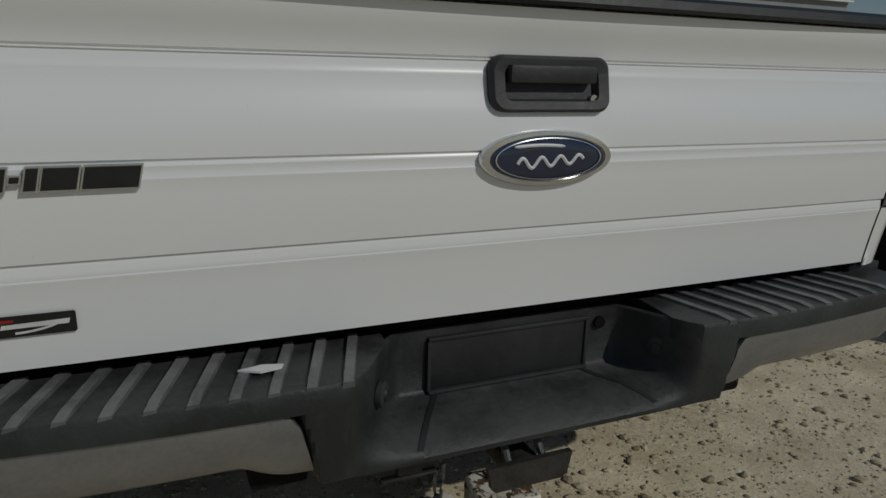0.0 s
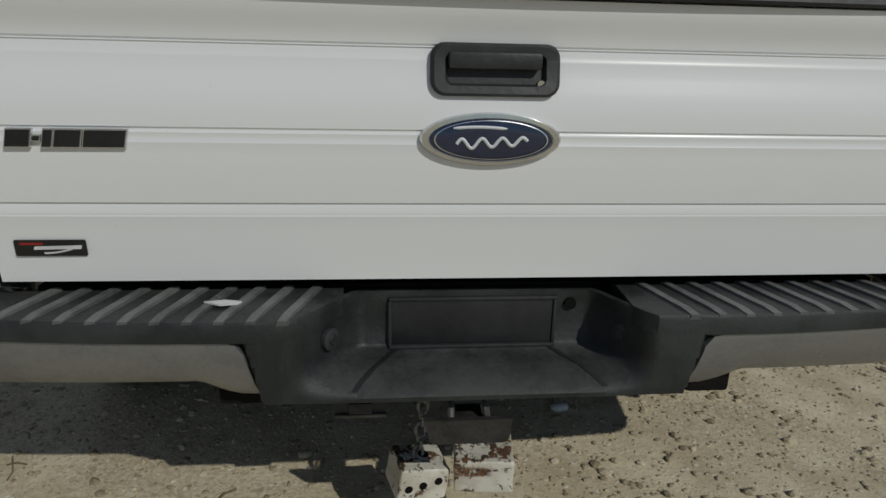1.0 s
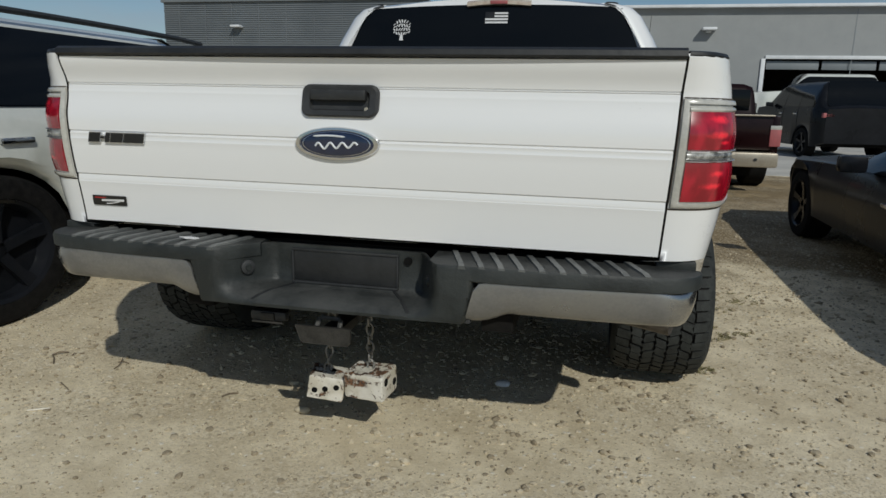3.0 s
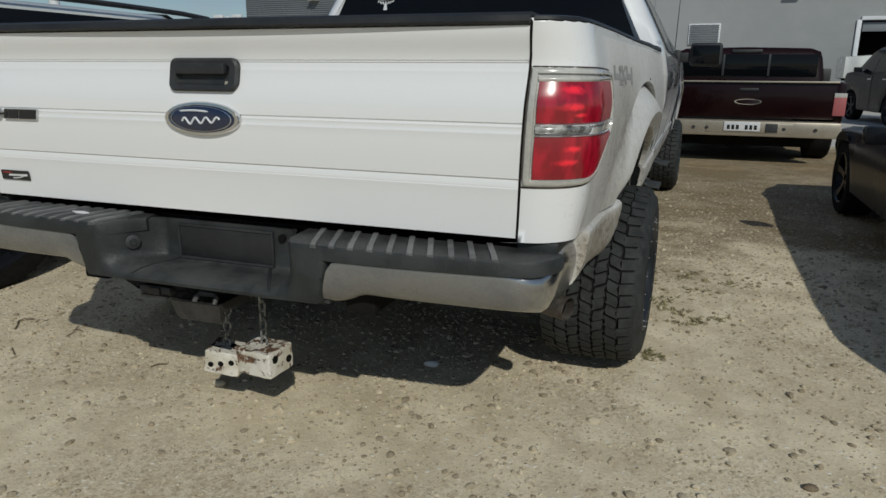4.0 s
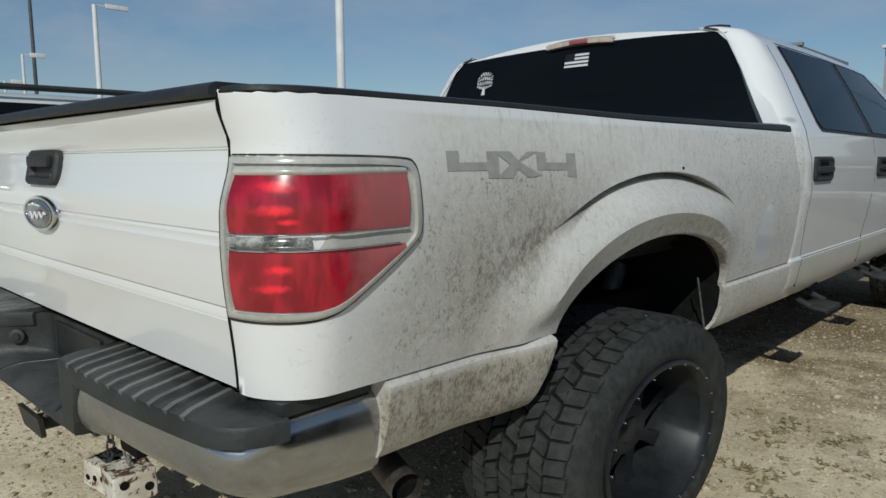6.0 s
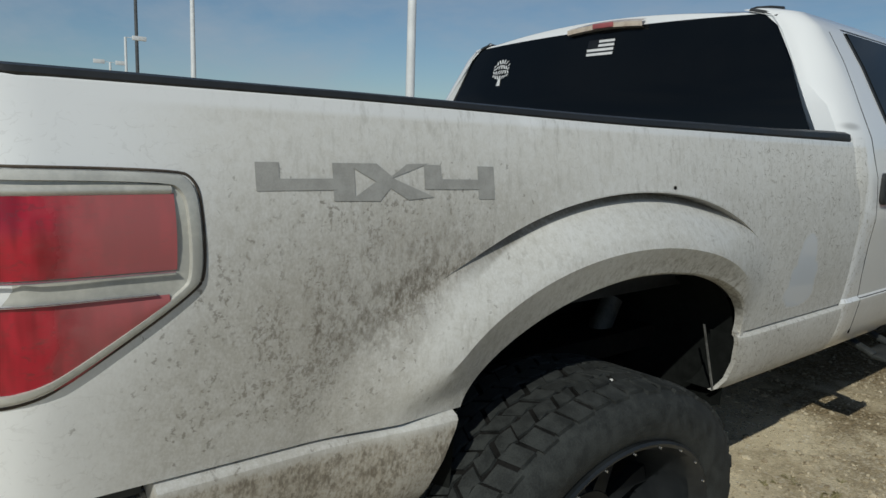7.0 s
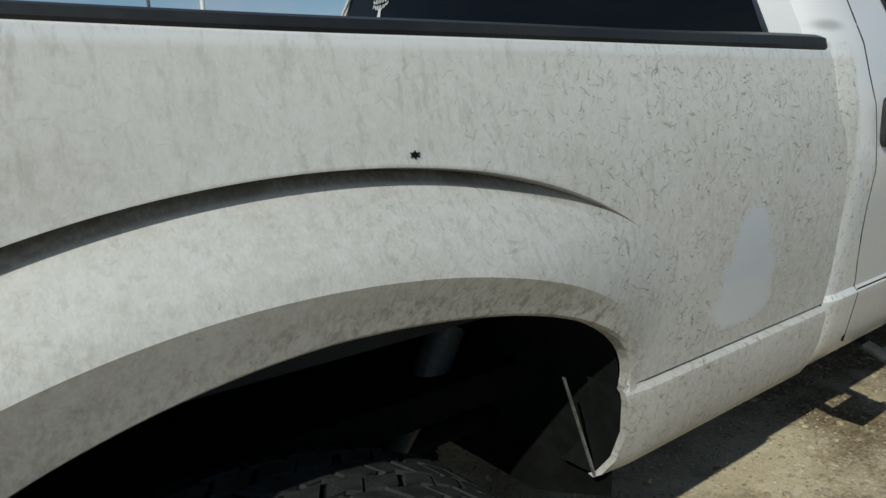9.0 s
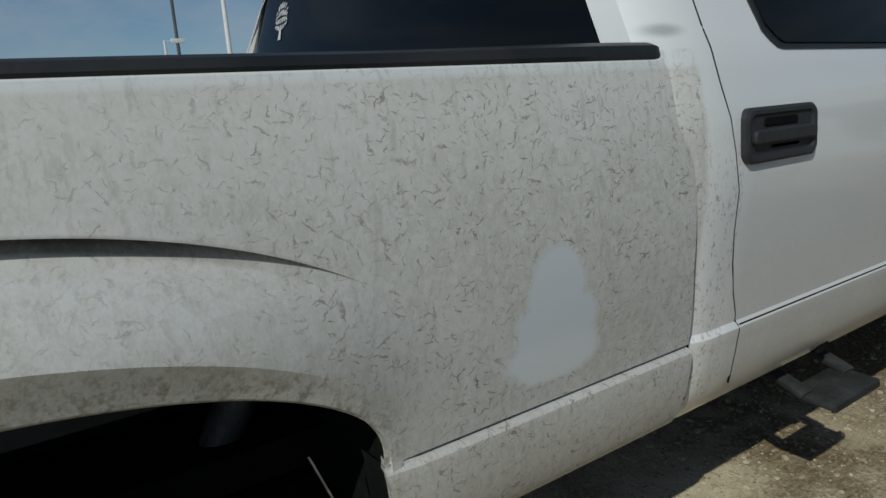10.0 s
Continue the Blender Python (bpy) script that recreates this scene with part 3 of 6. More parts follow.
# ---- ground ----
def make_ground():
    xs = sorted(set([-600, -200, -80, -40, -20, -12] + [-8 + 0.5 * i for i in range(33)] + [10, 14, 20, 40, 80, 200, 600]))
    ys = sorted(set([-600, -200, -60, -20, -10] + [-5 + 0.5 * i for i in range(40)] + [18, 24, 40, 80, 200, 900]))
    rows = [[(x, y, 0.0) for x in xs] for y in ys]
    g = link("ground", *sheet(rows), SOIL)
    tagged(g, "pale crushed limestone and dirt lot with dry straw", "ground", kind="structure")
    bm = bmesh.new()
    box(bm, (2.0, 17.0, -0.03), (30.0, 13.0, 0.08), 0.01)
    road = part("road", bm, CONC)
    tagged(road, "pale grey concrete drive lane behind the lot", "road", kind="structure")


make_ground()

# ---- the white pickup ----
pickup = thing("pickup_truck", (0.0, 2.9, 0.0), "dusty white lifted crew cab pickup truck parked on gravel", "pickup truck")


def bed_end(z):
    """Where the bed's flank ends before the cab, a little raked."""
    return float(np.interp(z, (0.50, 0.56, 0.69, 0.74, 0.84, 0.98, 1.10, 1.16, 1.19), (2.364, 2.368, 2.379, 2.374, 2.359, 2.357, 2.344, 2.328, 2.312)))


def side_x(z):
    return 0.995 + 0.042 * math.sin(math.pi * min(1, max(0, (z - 0.66) / 0.60)))


def side_pt(s, z, off=0.0):
    """A point of the bed's flank: s runs forward along it, from behind the corner at the tailgate."""
    x = side_x(z) - 0.02 * max(0.0, (0.9 - s) / 0.9) ** 2 + 0.028 * smoothstep(0.6, 1.5, s)
    z -= 0.009 * smoothstep(0.5, 1.3, s)
    if s >= 0.15:
        return (x + off, s, z)
    f = (0.15 - s) / 0.18 * math.pi / 2
    x -= (x - (0.861 + (z - 0.69) * 0.05)) * (1 - math.cos(f))
    y = 0.15 - (0.144 - gate_y(z)) * math.sin(f)
    return (x + off * math.cos(f), y - off * math.sin(f), z)


def gate_y(z):
    """The tailgate face's place along the truck at height z, with its overhanging lip."""
    return 0.006 + 0.028 * smoothstep(0.96, 0.66, z) + 0.019 * smoothstep(1.0, 1.095, z) - 0.022 * smoothstep(1.108, 1.182, z)


def ring(c, a, b, th, p=1.0):
    if th > math.pi / 2:
        a += 0.046 * (p - 1.0) / 0.14
        p = 1.0
    return c - a * math.copysign(abs(math.cos(th)) ** p, math.cos(th)), 0.684 + b * abs(math.sin(th)) ** p


def bedside(mirror):
    z0, z1 = 0.684, 1.192
    left, top, right = 14, 44, 14
    th, outer = [], []
    k = math.radians(48)
    for i in range(left):
        th.append(k * i / left)
        outer.append((0.45, z0 + (z1 - z0) * i / left))
    for i in range(top):
        th.append(k + (math.pi - 2 * k) * i / top)
        outer.append((0.45 + 1.55 * i / top, z1))
    for i in range(right + 1):
        th.append(math.pi - k + k * i / right)
        outer.append((2.0, z1 + (z0 - z1) * i / right))
    rows = []

    def row(fn):
        r = [fn(i, t) for i, t in enumerate(th)]
        r.append((r[-1][0], r[-1][1], r[-1][2] - (0.014 if len(rows) < 5 else 0.0)))
        rows.append(r)

    def fade(t):
        d = math.degrees(t)
        return smoothstep(38, 60, d) * (1 - smoothstep(108, 138, d))

    def tail(t):
        return 1 - smoothstep(12, 52, math.degrees(t))

    def swell(t):
        d = math.degrees(t)
        return (1 - smoothstep(110, 172, d)) * (0.35 + 0.65 * smoothstep(0, 20, d))

    def proud(t):
        return 1 - smoothstep(140, 172, math.degrees(t))

    def reach(t):
        """How far the lip spreads at its rear foot and its front end."""
        d = math.degrees(t)
        return 0.040 * smoothstep(90, 150, d) + 0.05 * (1 - smoothstep(0, 25, d))

    row(lambda i, t: side_pt(*ring(1.238, 0.455, 0.203, t, 1.14), -0.022))
    row(lambda i, t: side_pt(*ring(1.238, 0.455, 0.203, t, 1.14), 0.004 * proud(t)))
    row(lambda i, t: side_pt(*ring(1.237, 0.460, 0.208, t, 1.14), 0.012 * proud(t)))
    for q in (0.33, 0.66, 1.0):
        row(lambda i, t: side_pt(*ring(1.237 - 0.032 * q, 0.460 + (0.052 + reach(t)) * q, 0.208 + 0.060 * q, t, 1.14 - 0.14 * q), 0.010 * proud(t) + 0.034 * q * swell(t)))
    for q in (0.12, 0.3, 0.5, 0.7, 0.85, 1.0):
        def flare(i, t):
            w, g = fade(t), tail(t)
            y, z = ring(1.205 + 0.03 * q, 0.512 + reach(t) * (1 - q) + (0.138 - 0.002 * w + 0.10 * g) * q, 0.268 + (0.109 - 0.0035 * w) * q, t)
            fall = (1 - g) * (1 - q ** 1.3) + g * (1 - smoothstep(0.0, 1.0, q))
            return side_pt(y, z, 0.010 * proud(t) * (1 - q) ** 1.5 + 0.034 * swell(t) * fall - 0.034 * w * q ** 2)
        row(flare)
    row(lambda i, t: side_pt(*ring(1.235, 0.65 + 0.10 * tail(t), 0.377, t), 0.0015 * fade(t)))
    f_out = [ring(1.235, 0.65 + 0.10 * tail(t), 0.377, t) for t in th]
    for q in (0.08, 0.25, 0.5, 0.75, 1.0):
        row(lambda i, t: side_pt(f_out[i][0] + (outer[i][0] - f_out[i][0]) * q, f_out[i][1] + (outer[i][1] - f_out[i][1]) * q))
    zs = [z0 + (z1 - z0) * i / left for i in range(left + 1)]
    rear = [[side_pt(-0.03 + 0.48 * i / 26, z) for z in zs] for i in range(27)]
    zr = [z1 + (z0 - z1) * i / right for i in range(right + 1)]
    front = [[side_pt(2.0 + (bed_end(z) - 2.0) * i / 6, z) for z in zr] for i in range(7)]
    front.append([(p[0] - 0.08, p[1] + 0.004, p[2]) for p in front[-1]])
    lip = [[(p[0] - d, p[1] + 0.001, p[2] + h) for p in (side_pt(-0.03 + (bed_end(z1) + 0.03) * i / 60, z1) for i in range(61))] for d, h in ((0, 0), (0.006, 0.008), (0.1, 0.01))]
    low_edge = [[(p[0] - d, p[1], p[2] - 0.004 * (d > 0)) for p in (side_pt(-0.03 + 0.78 * i / 30, z0) for i in range(31))] for d in (0.0, 0.05)]
    v, f = joined(sheet(rows), sheet(rear), sheet(front), sheet(lip), sheet(low_edge))
    if mirror:
        v = mirrored(v)
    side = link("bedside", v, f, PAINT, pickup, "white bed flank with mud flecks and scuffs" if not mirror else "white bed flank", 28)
    # lower panels under the crease
    prof = ((0.694, 0.975), (0.686, 0.976), (0.676, 1.003), (0.670, 1.009), (0.655, 1.010), (0.60, 1.002), (0.55, 0.985), (0.525, 0.970), (0.515, 0.955))
    back = []
    for i in range(15):
        q = i / 14
        back.append([(x - 0.008 * (1 - q) + 0.026 * smoothstep(0.45, 1.0, q), 0.266 + (0.762 - 0.062 * (0.69 - z) / 0.175 - 0.266) * q, z) for z, x in prof])
    back.append([(x - 0.02, y + 0.002, z) for x, y, z in back[-1]])
    back = [[(x - 0.06, y, z) for x, y, z in back[0]]] + back
    fore = []
    for i in range(12):
        q = i / 11
        fore.append([(lambda y0: (0.027 + (max(x, 1.006 + (x - 1.006) * smoothstep(0, 0.04, q)) if z > 0.68 else x) - 0.006 * (1 - smoothstep(0, 0.06, q)), y0 + (bed_end(z) - y0) * q, 0.681 - (0.69 - z) ))(1.728 + 0.010 * smoothstep(0.68, 0.60, z) - 0.022 * smoothstep(0.56, 0.515, z)) for z, x in prof])
    fore = [[(x - 0.014, y + 0.003, z) for x, y, z in fore[0]]] + fore
    # added dark strip that blocks sun leaking past the panel's rear edge
    v, f = sheet([[(x - d, y + 0.006, z) for x, y, z in fore[0][2:]] for d in (0.07, 0.002)])
    link("leak_blocker", mirrored(v) if mirror else v, f, LINER, pickup)
    for name, rr in (("rear_lower_panel", back), ("front_lower_panel", fore)):
        v, f = sheet(rr)
        link(name, mirrored(v) if mirror else v, f, PAINT, pickup)
    # wheel housing
    rows = [[(x, *ring(1.238, 0.455 + d, 0.207 + d, math.pi * i / 30, 1.14)) for i in range(31)] for x, d in ((1.004, 0.003), (0.80, 0.03), (0.50, 0.03))]
    rows.append([(0.50, 1.232, 0.62)] * 31)
    for r in rows[:3]:
        r.insert(0, (r[0][0], r[0][1] - 0.02, 0.45))
        # front end hangs low: a dark sheet for the shade ahead of the wheel
        r.append((r[-1][0] - 0.02, r[-1][1] + 0.01, 0.46 if r is rows[0] else 0.37))
    rows[3] = [(0.50, 1.232, 0.62)] * 33
    v, f = sheet(rows)
    link("wheel_housing", mirrored(v) if mirror else v, f, LINER, pickup)
    # rail cap
    prof = ((-0.003, -0.001), (0.0, 0.008), (-0.004, 0.020), (-0.018, 0.025), (-0.10, 0.025), (-0.105, 0.0))
    path = [-0.028 + 2.314 * i / 70 for i in range(70)] + [2.290, 2.302, 2.310, 2.316, 2.320, 2.322]
    rows = []
    for i, s in enumerate(path):
        e = math.sqrt(max(0.0, 1 - max(0.0, (s - 2.290) / 0.032) ** 2))
        rows.append([(lambda p: (p[0], p[1], 1.192 + h * (0.6 + 0.4 * e) * (0.62 + 0.38 * smoothstep(0.3, 2.0, s) + 0.28 * smoothstep(1.75, 2.25, s)) - 0.009 * smoothstep(0.5, 1.3, s)))(side_pt(s, 1.192, d * (0.25 + 0.75 * e) - 0.02 * (1 - e))) for d, h in prof])
    v, f = sheet(rows)
    n = len(prof)
    f.append(tuple(range(n)))
    f.append(tuple((len(rows) - 1) * n + i for i in range(n)))
    link("rail_cap", mirrored(v) if mirror else v, f, CAP, pickup, "black plastic bed rail cap", 30)


bedside(False)
bedside(True)
for sg_ in (1, -1):
    piped("bed_gap", [(sg_ * (side_pt(2.3, z_)[0] - 0.006), bed_end(z_) + 0.007, z_) for z_ in (0.565, 0.60, 0.684, 0.75, 0.85, 0.95, 1.05, 1.15, 1.19)], 0.0024, DARK, pickup, 6)


def tailgate():
    zs = [0.690, 0.694, 0.705]
    for a, b in ((0.72, 0.822), (0.845, 0.940), (0.962, 1.076), (1.106, 1.176)):
        zs += [a + (b - a) * i / 6 for i in range(7)]
    zs += [1.184, 1.190]
    prof = []
    for z in zs:
        y = gate_y(z)
        if z < 0.693:
            y += 0.03
        if z > 1.187:
            y += 0.015
        prof.append((z, y))
    # creases: a narrow groove over a shallow ramp with a soft edge
    for zc in (0.838, 0.968, 1.108):
        for dz, dy in ((0.0035, 0.0), (0.0015, 0.0045), (-0.001, 0.0052), (-0.004, 0.0035), (-0.012, 0.0018), (-0.0195, 0.0002), (-0.022, -0.0012), (-0.0245, -0.0010)):
            prof.append((zc + dz, gate_y(zc + dz) + dy * 0.72))
    prof.sort()
    rows = []
    for z, y in prof:
        w = 0.855 + (z - 0.69) * 0.05
        xs = [-w, -w] + [-w + 2 * w * i / 24 for i in range(25)] + [w, w]
        r = [(x, y + 0.004 * (x / w) ** 2, z) for x in xs]
        r[0], r[-1] = (-w, y + 0.05, z), (w, y + 0.05, z)
        rows.append(r)
    gate = link("tailgate", *sheet(rows), PAINT, pickup, "white ribbed tailgate", 24)
    cap = []
    for y, z in ((-0.016, 1.187), (-0.022, 1.193), (-0.019, 1.206), (-0.006, 1.213), (0.07, 1.213), (0.075, 1.19)):
        cap.append([(x, y + 0.004 * (x / 0.88) ** 2 * 4, z) for x in [-0.882 + 1.764 * i / 20 for i in range(21)]])
    v, f = sheet(cap)
    n = 21
    f += [tuple(i * n for i in range(6)), tuple(i * n + n - 1 for i in range(6))]
    link("tailgate_cap", v, f, CAP, gate, "black plastic tailgate cap", 30)
    for sg in (1, -1):
        piped("gate_gap", [(sg * (0.858 + (z - 0.69) * 0.05), gate_y(z) + 0.006, z) for z in [0.69 + 0.5 * i / 24 for i in range(25)]], 0.0032, DARK, gate, 6)
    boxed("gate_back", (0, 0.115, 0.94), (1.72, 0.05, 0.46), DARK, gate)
    return gate


gate = tailgate()


def truck_bed():
    floor_ = boxed("bed_floor", (0, 1.19, 0.80), (1.72, 2.26, 0.04), BLACK, pickup, 0.0, "black bed liner floor")
    for x in (-0.89, 0.89):
        boxed("bed_wall", (x, 1.19, 1.0), (0.04, 2.24, 0.36), BLACK, floor_, 0.0)
    boxed("bed_bulkhead", (0, 2.22, 1.0), (1.70, 0.03, 0.38), BLACK, floor_, 0.0)


truck_bed()


def cab_half(z):
    """The cab's half width at height z."""
    pts = ((0.490, 0.93), (0.55, 0.985), (0.672, 1.008), (0.684, 0.999), (0.80, 1.022), (0.95, 1.045), (1.08, 1.045), (1.20, 1.022), (1.24, 1.005), (1.45, 0.90), (1.58, 0.825), (1.63, 0.77), (1.66, 0.66))
    return 0.028 + float(np.interp(z, [p[0] for p in pts], [p[1] for p in pts]))


def back_y(z):
    """The rear face of the cab."""
    return 2.27 + 0.10 * smoothstep(1.2, 1.7, z) + 0.10 * smoothstep(1.2, 0.6, z)


def roof_z(y):
    return 1.683 - 0.012 * (y - 3.2) ** 2 if y < 4.0 else 1.675 - 0.16 * (y - 4.0) ** 1.7


def cab():
    zs = [0.490, 0.525, 0.57, 0.62, 0.66, 0.672, 0.684, 0.72, 0.78, 0.84, 0.90, 0.95, 1.0, 1.05, 1.08, 1.12, 1.16, 1.20, 1.24, 1.30, 1.38, 1.45, 1.52, 1.58, 1.61, 1.63, 1.65]

    def column(y, cut=True):
        top = roof_z(y)
        out = []
        for z in zs:
            k = 0.54 + (z - 0.54) * ((min(top, 1.70) - 0.54) / (1.70 - 0.54)) if z > 1.24 else z
            if z > 1.24:
                k = 1.24 + (z - 1.24) * (top - 1.24) / (1.695 - 1.24)
            out.append((cab_half(z) - 0.004 * max(0, y - 3.4), y, k))
        return out

    ys = [2.445 + 2.41 * i / 40 for i in range(41)]
    half = [column(y) for y in ys]
    # rounded rear corner of the cab
    corner = []
    for i in range(9):
        a = math.pi / 2 * i / 8
        corner.append([(cab_half(z) - (0.10 if i == 0 or z > 1.3 else 0.05) * (1 - math.sin(a)), back_y(z) + (2.445 - back_y(z)) * (1 - math.cos(a)), k[2]) for z, k in zip(zs, half[0])])
    shell = joined(sheet(corner), sheet([corner[-1]] + half))
    link("cab_side", *shell, PAINT, pickup, "white cab flank", 30)
    link("cab_side", mirrored(shell[0]), shell[1], PAINT, pickup, "white cab flank", 30)
    # roof
    rows = []
    for y in [back_y(1.66)] + [2.46 + 2.4 * i / 30 for i in range(31)]:
        base = roof_z(max(y, 2.455))
        w = cab_half(1.65) - 0.004 * max(0, y - 3.4)
        if y < 2.45:
            w -= 0.10
        zt = 1.24 + (1.65 - 1.24) * (base - 1.24) / (1.695 - 1.24)
        rows.append([(w * q, y, zt + 0.045 * (1 - q * q) - (0.012 if y < 2.45 else 0)) for q in [-1 + 2 * i / 20 for i in range(21)]])
    link("roof", *sheet(rows), PAINT, pickup, "white cab roof")
    # rear wall: painted frame round the glass
    zz = [0.60, 0.80, 1.0, 1.2]
    rows = [[(x, back_y(z), z) for x in np.linspace(-(cab_half(z) - 0.10), cab_half(z) - 0.10, 21)] for z in zz]
    link("cab_rear_wall", *sheet(rows), PAINT, pickup)

    def glass_w(z):
        return 0.905 - (z - 1.24) * 0.44

    zg = [1.2 + 0.40 * i / 8 for i in range(9)]
    rows = [[(x, back_y(z) - 0.002 + 0.03 * (abs(x) / 0.9) ** 4, z + 0.03 * (1 - (x / 0.9) ** 2) * smoothstep(1.4, 1.61, z)) for x in np.linspace(-glass_w(z), glass_w(z), 25)] for z in zg]
    link("rear_window", *sheet(rows), TINT, pickup, "dark tinted rear cab window")
    head = [rows[-1], [(x, y + 0.004, z + 0.006) for x, y, z in rows[-1]], [(0.62 * q, back_y(1.66), 1.621 + 0.045 * (1 - q * q)) for q in np.linspace(-1, 1, 25)]]
    link("roof_rear_edge", *sheet(head), PAINT, pickup)
    for sgn in (1, -1):
        post = []
        for z in zg + [1.65]:
            a, b = glass_w(min(z, 1.61)), cab_half(z) - 0.10
            if z > 1.61:
                a, z = 0.645, 1.631
            post.append([(sgn * (a + (b - a) * q), back_y(z) + 0.03 * (a / 0.9) ** 4 * (1 - q), z) for q in (0, 0.1, 0.4, 0.7, 1.0)])
        link("rear_pillar", *sheet(post), PAINT, pickup)


cab()


# ---- tailgate fittings ----
def rounded(w, h, r, n=6):
    out = []
    for cx, cy, a0 in ((w / 2 - r, h / 2 - r, 0), (-w / 2 + r, h / 2 - r, 90), (-w / 2 + r, -h / 2 + r, 180), (w / 2 - r, -h / 2 + r, 270)):
        for i in range(n + 1):
            a = math.radians(a0 + 90 * i / n)
            out.append((cx + r * math.cos(a), cy + r * math.sin(a)))
    return out


def on_gate(cx, cz, lift=0.0):
    """Places a flat outline on the tailgate's face."""
    return lambda u, v, w: (cx + u, gate_y(cz + v) - lift - w, cz + v)


def stacked(rings, place):
    """A slab built of outlines one over another, closed at the top."""
    rows = [[place(u, v, w) for u, v in ring_] for ring_, w in rings]
    v, f = sheet(rows, True)
    n = len(rows[0])
    f.append(tuple((len(rows) - 1) * n + i for i in range(n)))
    return v, f


def handle():
    at = on_gate(-0.003, 1.072)
    v, f = stacked([(rounded(0.220, 0.086, 0.024), 0.0), (rounded(0.220, 0.086, 0.024), 0.010), (rounded(0.208, 0.076, 0.02), 0.016), (rounded(0.172, 0.052, 0.012), 0.016), (rounded(0.160, 0.046, 0.010), 0.003)], at)
    h = link("handle_bezel", v, f, BLACK, gate, "black plastic tailgate handle")
    bm = bmesh.new()
    box(bm, (-0.005, gate_y(1.085) - 0.017, 1.087), (0.158, 0.022, 0.028), 0.006)
    part("pull_handle", bm, BLACK, h)
    bm = bmesh.new()
    tube(bm, [(0.075, gate_y(1.05), 1.050), (0.075, gate_y(1.05) - 0.012, 1.050)], 0.0065, 14)
    part("key_lock", bm, BRIGHT, h, "small chrome key lock")


handle()


def ellipse(a, b, n=48):
    return [(a * math.cos(2 * math.pi * i / n), b * math.sin(2 * math.pi * i / n)) for i in range(n)]


def badge():
    at = on_gate(-0.008, 0.957)
    v, f = stacked([(ellipse(0.122, 0.0455), 0.0), (ellipse(0.1225, 0.046), 0.006), (ellipse(0.119, 0.0432), 0.012), (ellipse(0.108, 0.0375), 0.0125), (ellipse(0.107, 0.037), 0.010)], at)
    b = link("oval_badge", v, f, BRIGHT, gate, "blue oval badge with chrome rim")
    v, f = stacked([(ellipse(0.1065, 0.0365), 0.010), (ellipse(0.090, 0.030), 0.0125), (ellipse(0.05, 0.016), 0.0140)], at)
    link("badge_field", v, f, BLUE, b, "dark blue enamel field")
    v, f = sheet([[at(u, w, 0.0133) for u, w in ellipse(0.0985, 0.0335)], [at(u, w, 0.0138) for u, w in ellipse(0.096, 0.0322)]], True)
    link("badge_line", v, f, SILVER, b)
    # the mark itself as a plain flowing wave under an arched bar
    bm = bmesh.new()

    def stroke(pts, r):
        tube(bm, [at(u, w, 0.0142) for u, w in pts], r, 6)
    n = 72
    stroke([(-0.060 + 0.122 * i / n, 0.0085 * math.sin(2 * math.pi * 3.5 * i / n) * (1.0 - 0.25 * i / n) - 0.007 + 0.006 * i / n) for i in range(n + 1)], 0.0031)
    stroke([(-0.066 + 0.092 * i / 12, 0.0195 + 0.0025 * math.sin(math.pi * i / 12)) for i in range(13)], [0.0012] + [0.0028] * 11 + [0.0012])
    part("badge_mark", bm, POLE, b)


badge()


def model_badge():
    """The raised model badge: plain dark bars on a chrome backing."""
    at = on_gate(-0.700, 0.951)
    b = None
    for u0, v0, u1, v1 in ((-0.094, -0.013, -0.058, 0.014), (-0.053, -0.003, -0.043, 0.004), (-0.037, -0.013, -0.024, 0.014), (-0.019, -0.013, 0.020, 0.014), (0.026, -0.013, 0.090, 0.014)):
        for grow, lo, h, mat, name in ((0.0022, 0.0, 0.006, SILVER, "model_badge"), (0.0, 0.0055, 0.003, STICKER, "badge_bar")):
            bm = bmesh.new()
            q = [(u0 - grow, v0 - grow), (u1 + grow, v0 - grow), (u1 + grow, v1 + grow), (u0 - grow, v1 + grow)]
            prism(bm, [(u + 0.22 * v, v) for u, v in q], lambda u, v, w: at(u, v, lo + w), h)
            if b is None:
                b = part(name, bm, mat, gate, "chrome edged badge of plain black bars", smooth=False)
            else:
                part("chrome_edge" if grow else name, bm, mat, b, smooth=False)


model_badge()


def dealer_sticker():
    at = on_gate(-0.761, 0.759, 0.0)
    bm = bmesh.new()
    prism(bm, rounded(0.118, 0.030, 0.003, 3), at, 0.0015)
    s = part("dealer_sticker", bm, STICKER, gate, "small black dealer sticker with red and white bars", smooth=False)
    bm = bmesh.new()
    prism(bm, [(-0.050, 0.006), (-0.050, 0.010), (-0.012, 0.010), (-0.012, 0.006)], at, 0.0022)
    part("red_bar", bm, STICKRED, s, smooth=False)
    bm = bmesh.new()
    prism(bm, [(-0.028, -0.003), (-0.026, 0.003), (0.052, 0.005), (0.050, -0.002)], at, 0.0022)
    for i in range(8):
        a, b2 = -0.012 + 0.006 * i, -0.006 + 0.006 * i
        h0, h1 = -0.011 + 0.0005 * i * i * 0.25, -0.011 + 0.0005 * (i + 1) ** 2 * 0.25
        prism(bm, [(a, h0), (b2, h1), (b2, h1 + 0.003), (a, h0 + 0.003)], at, 0.0022)
    part("white_bars", bm, WHITE, s, smooth=False)


dealer_sticker()


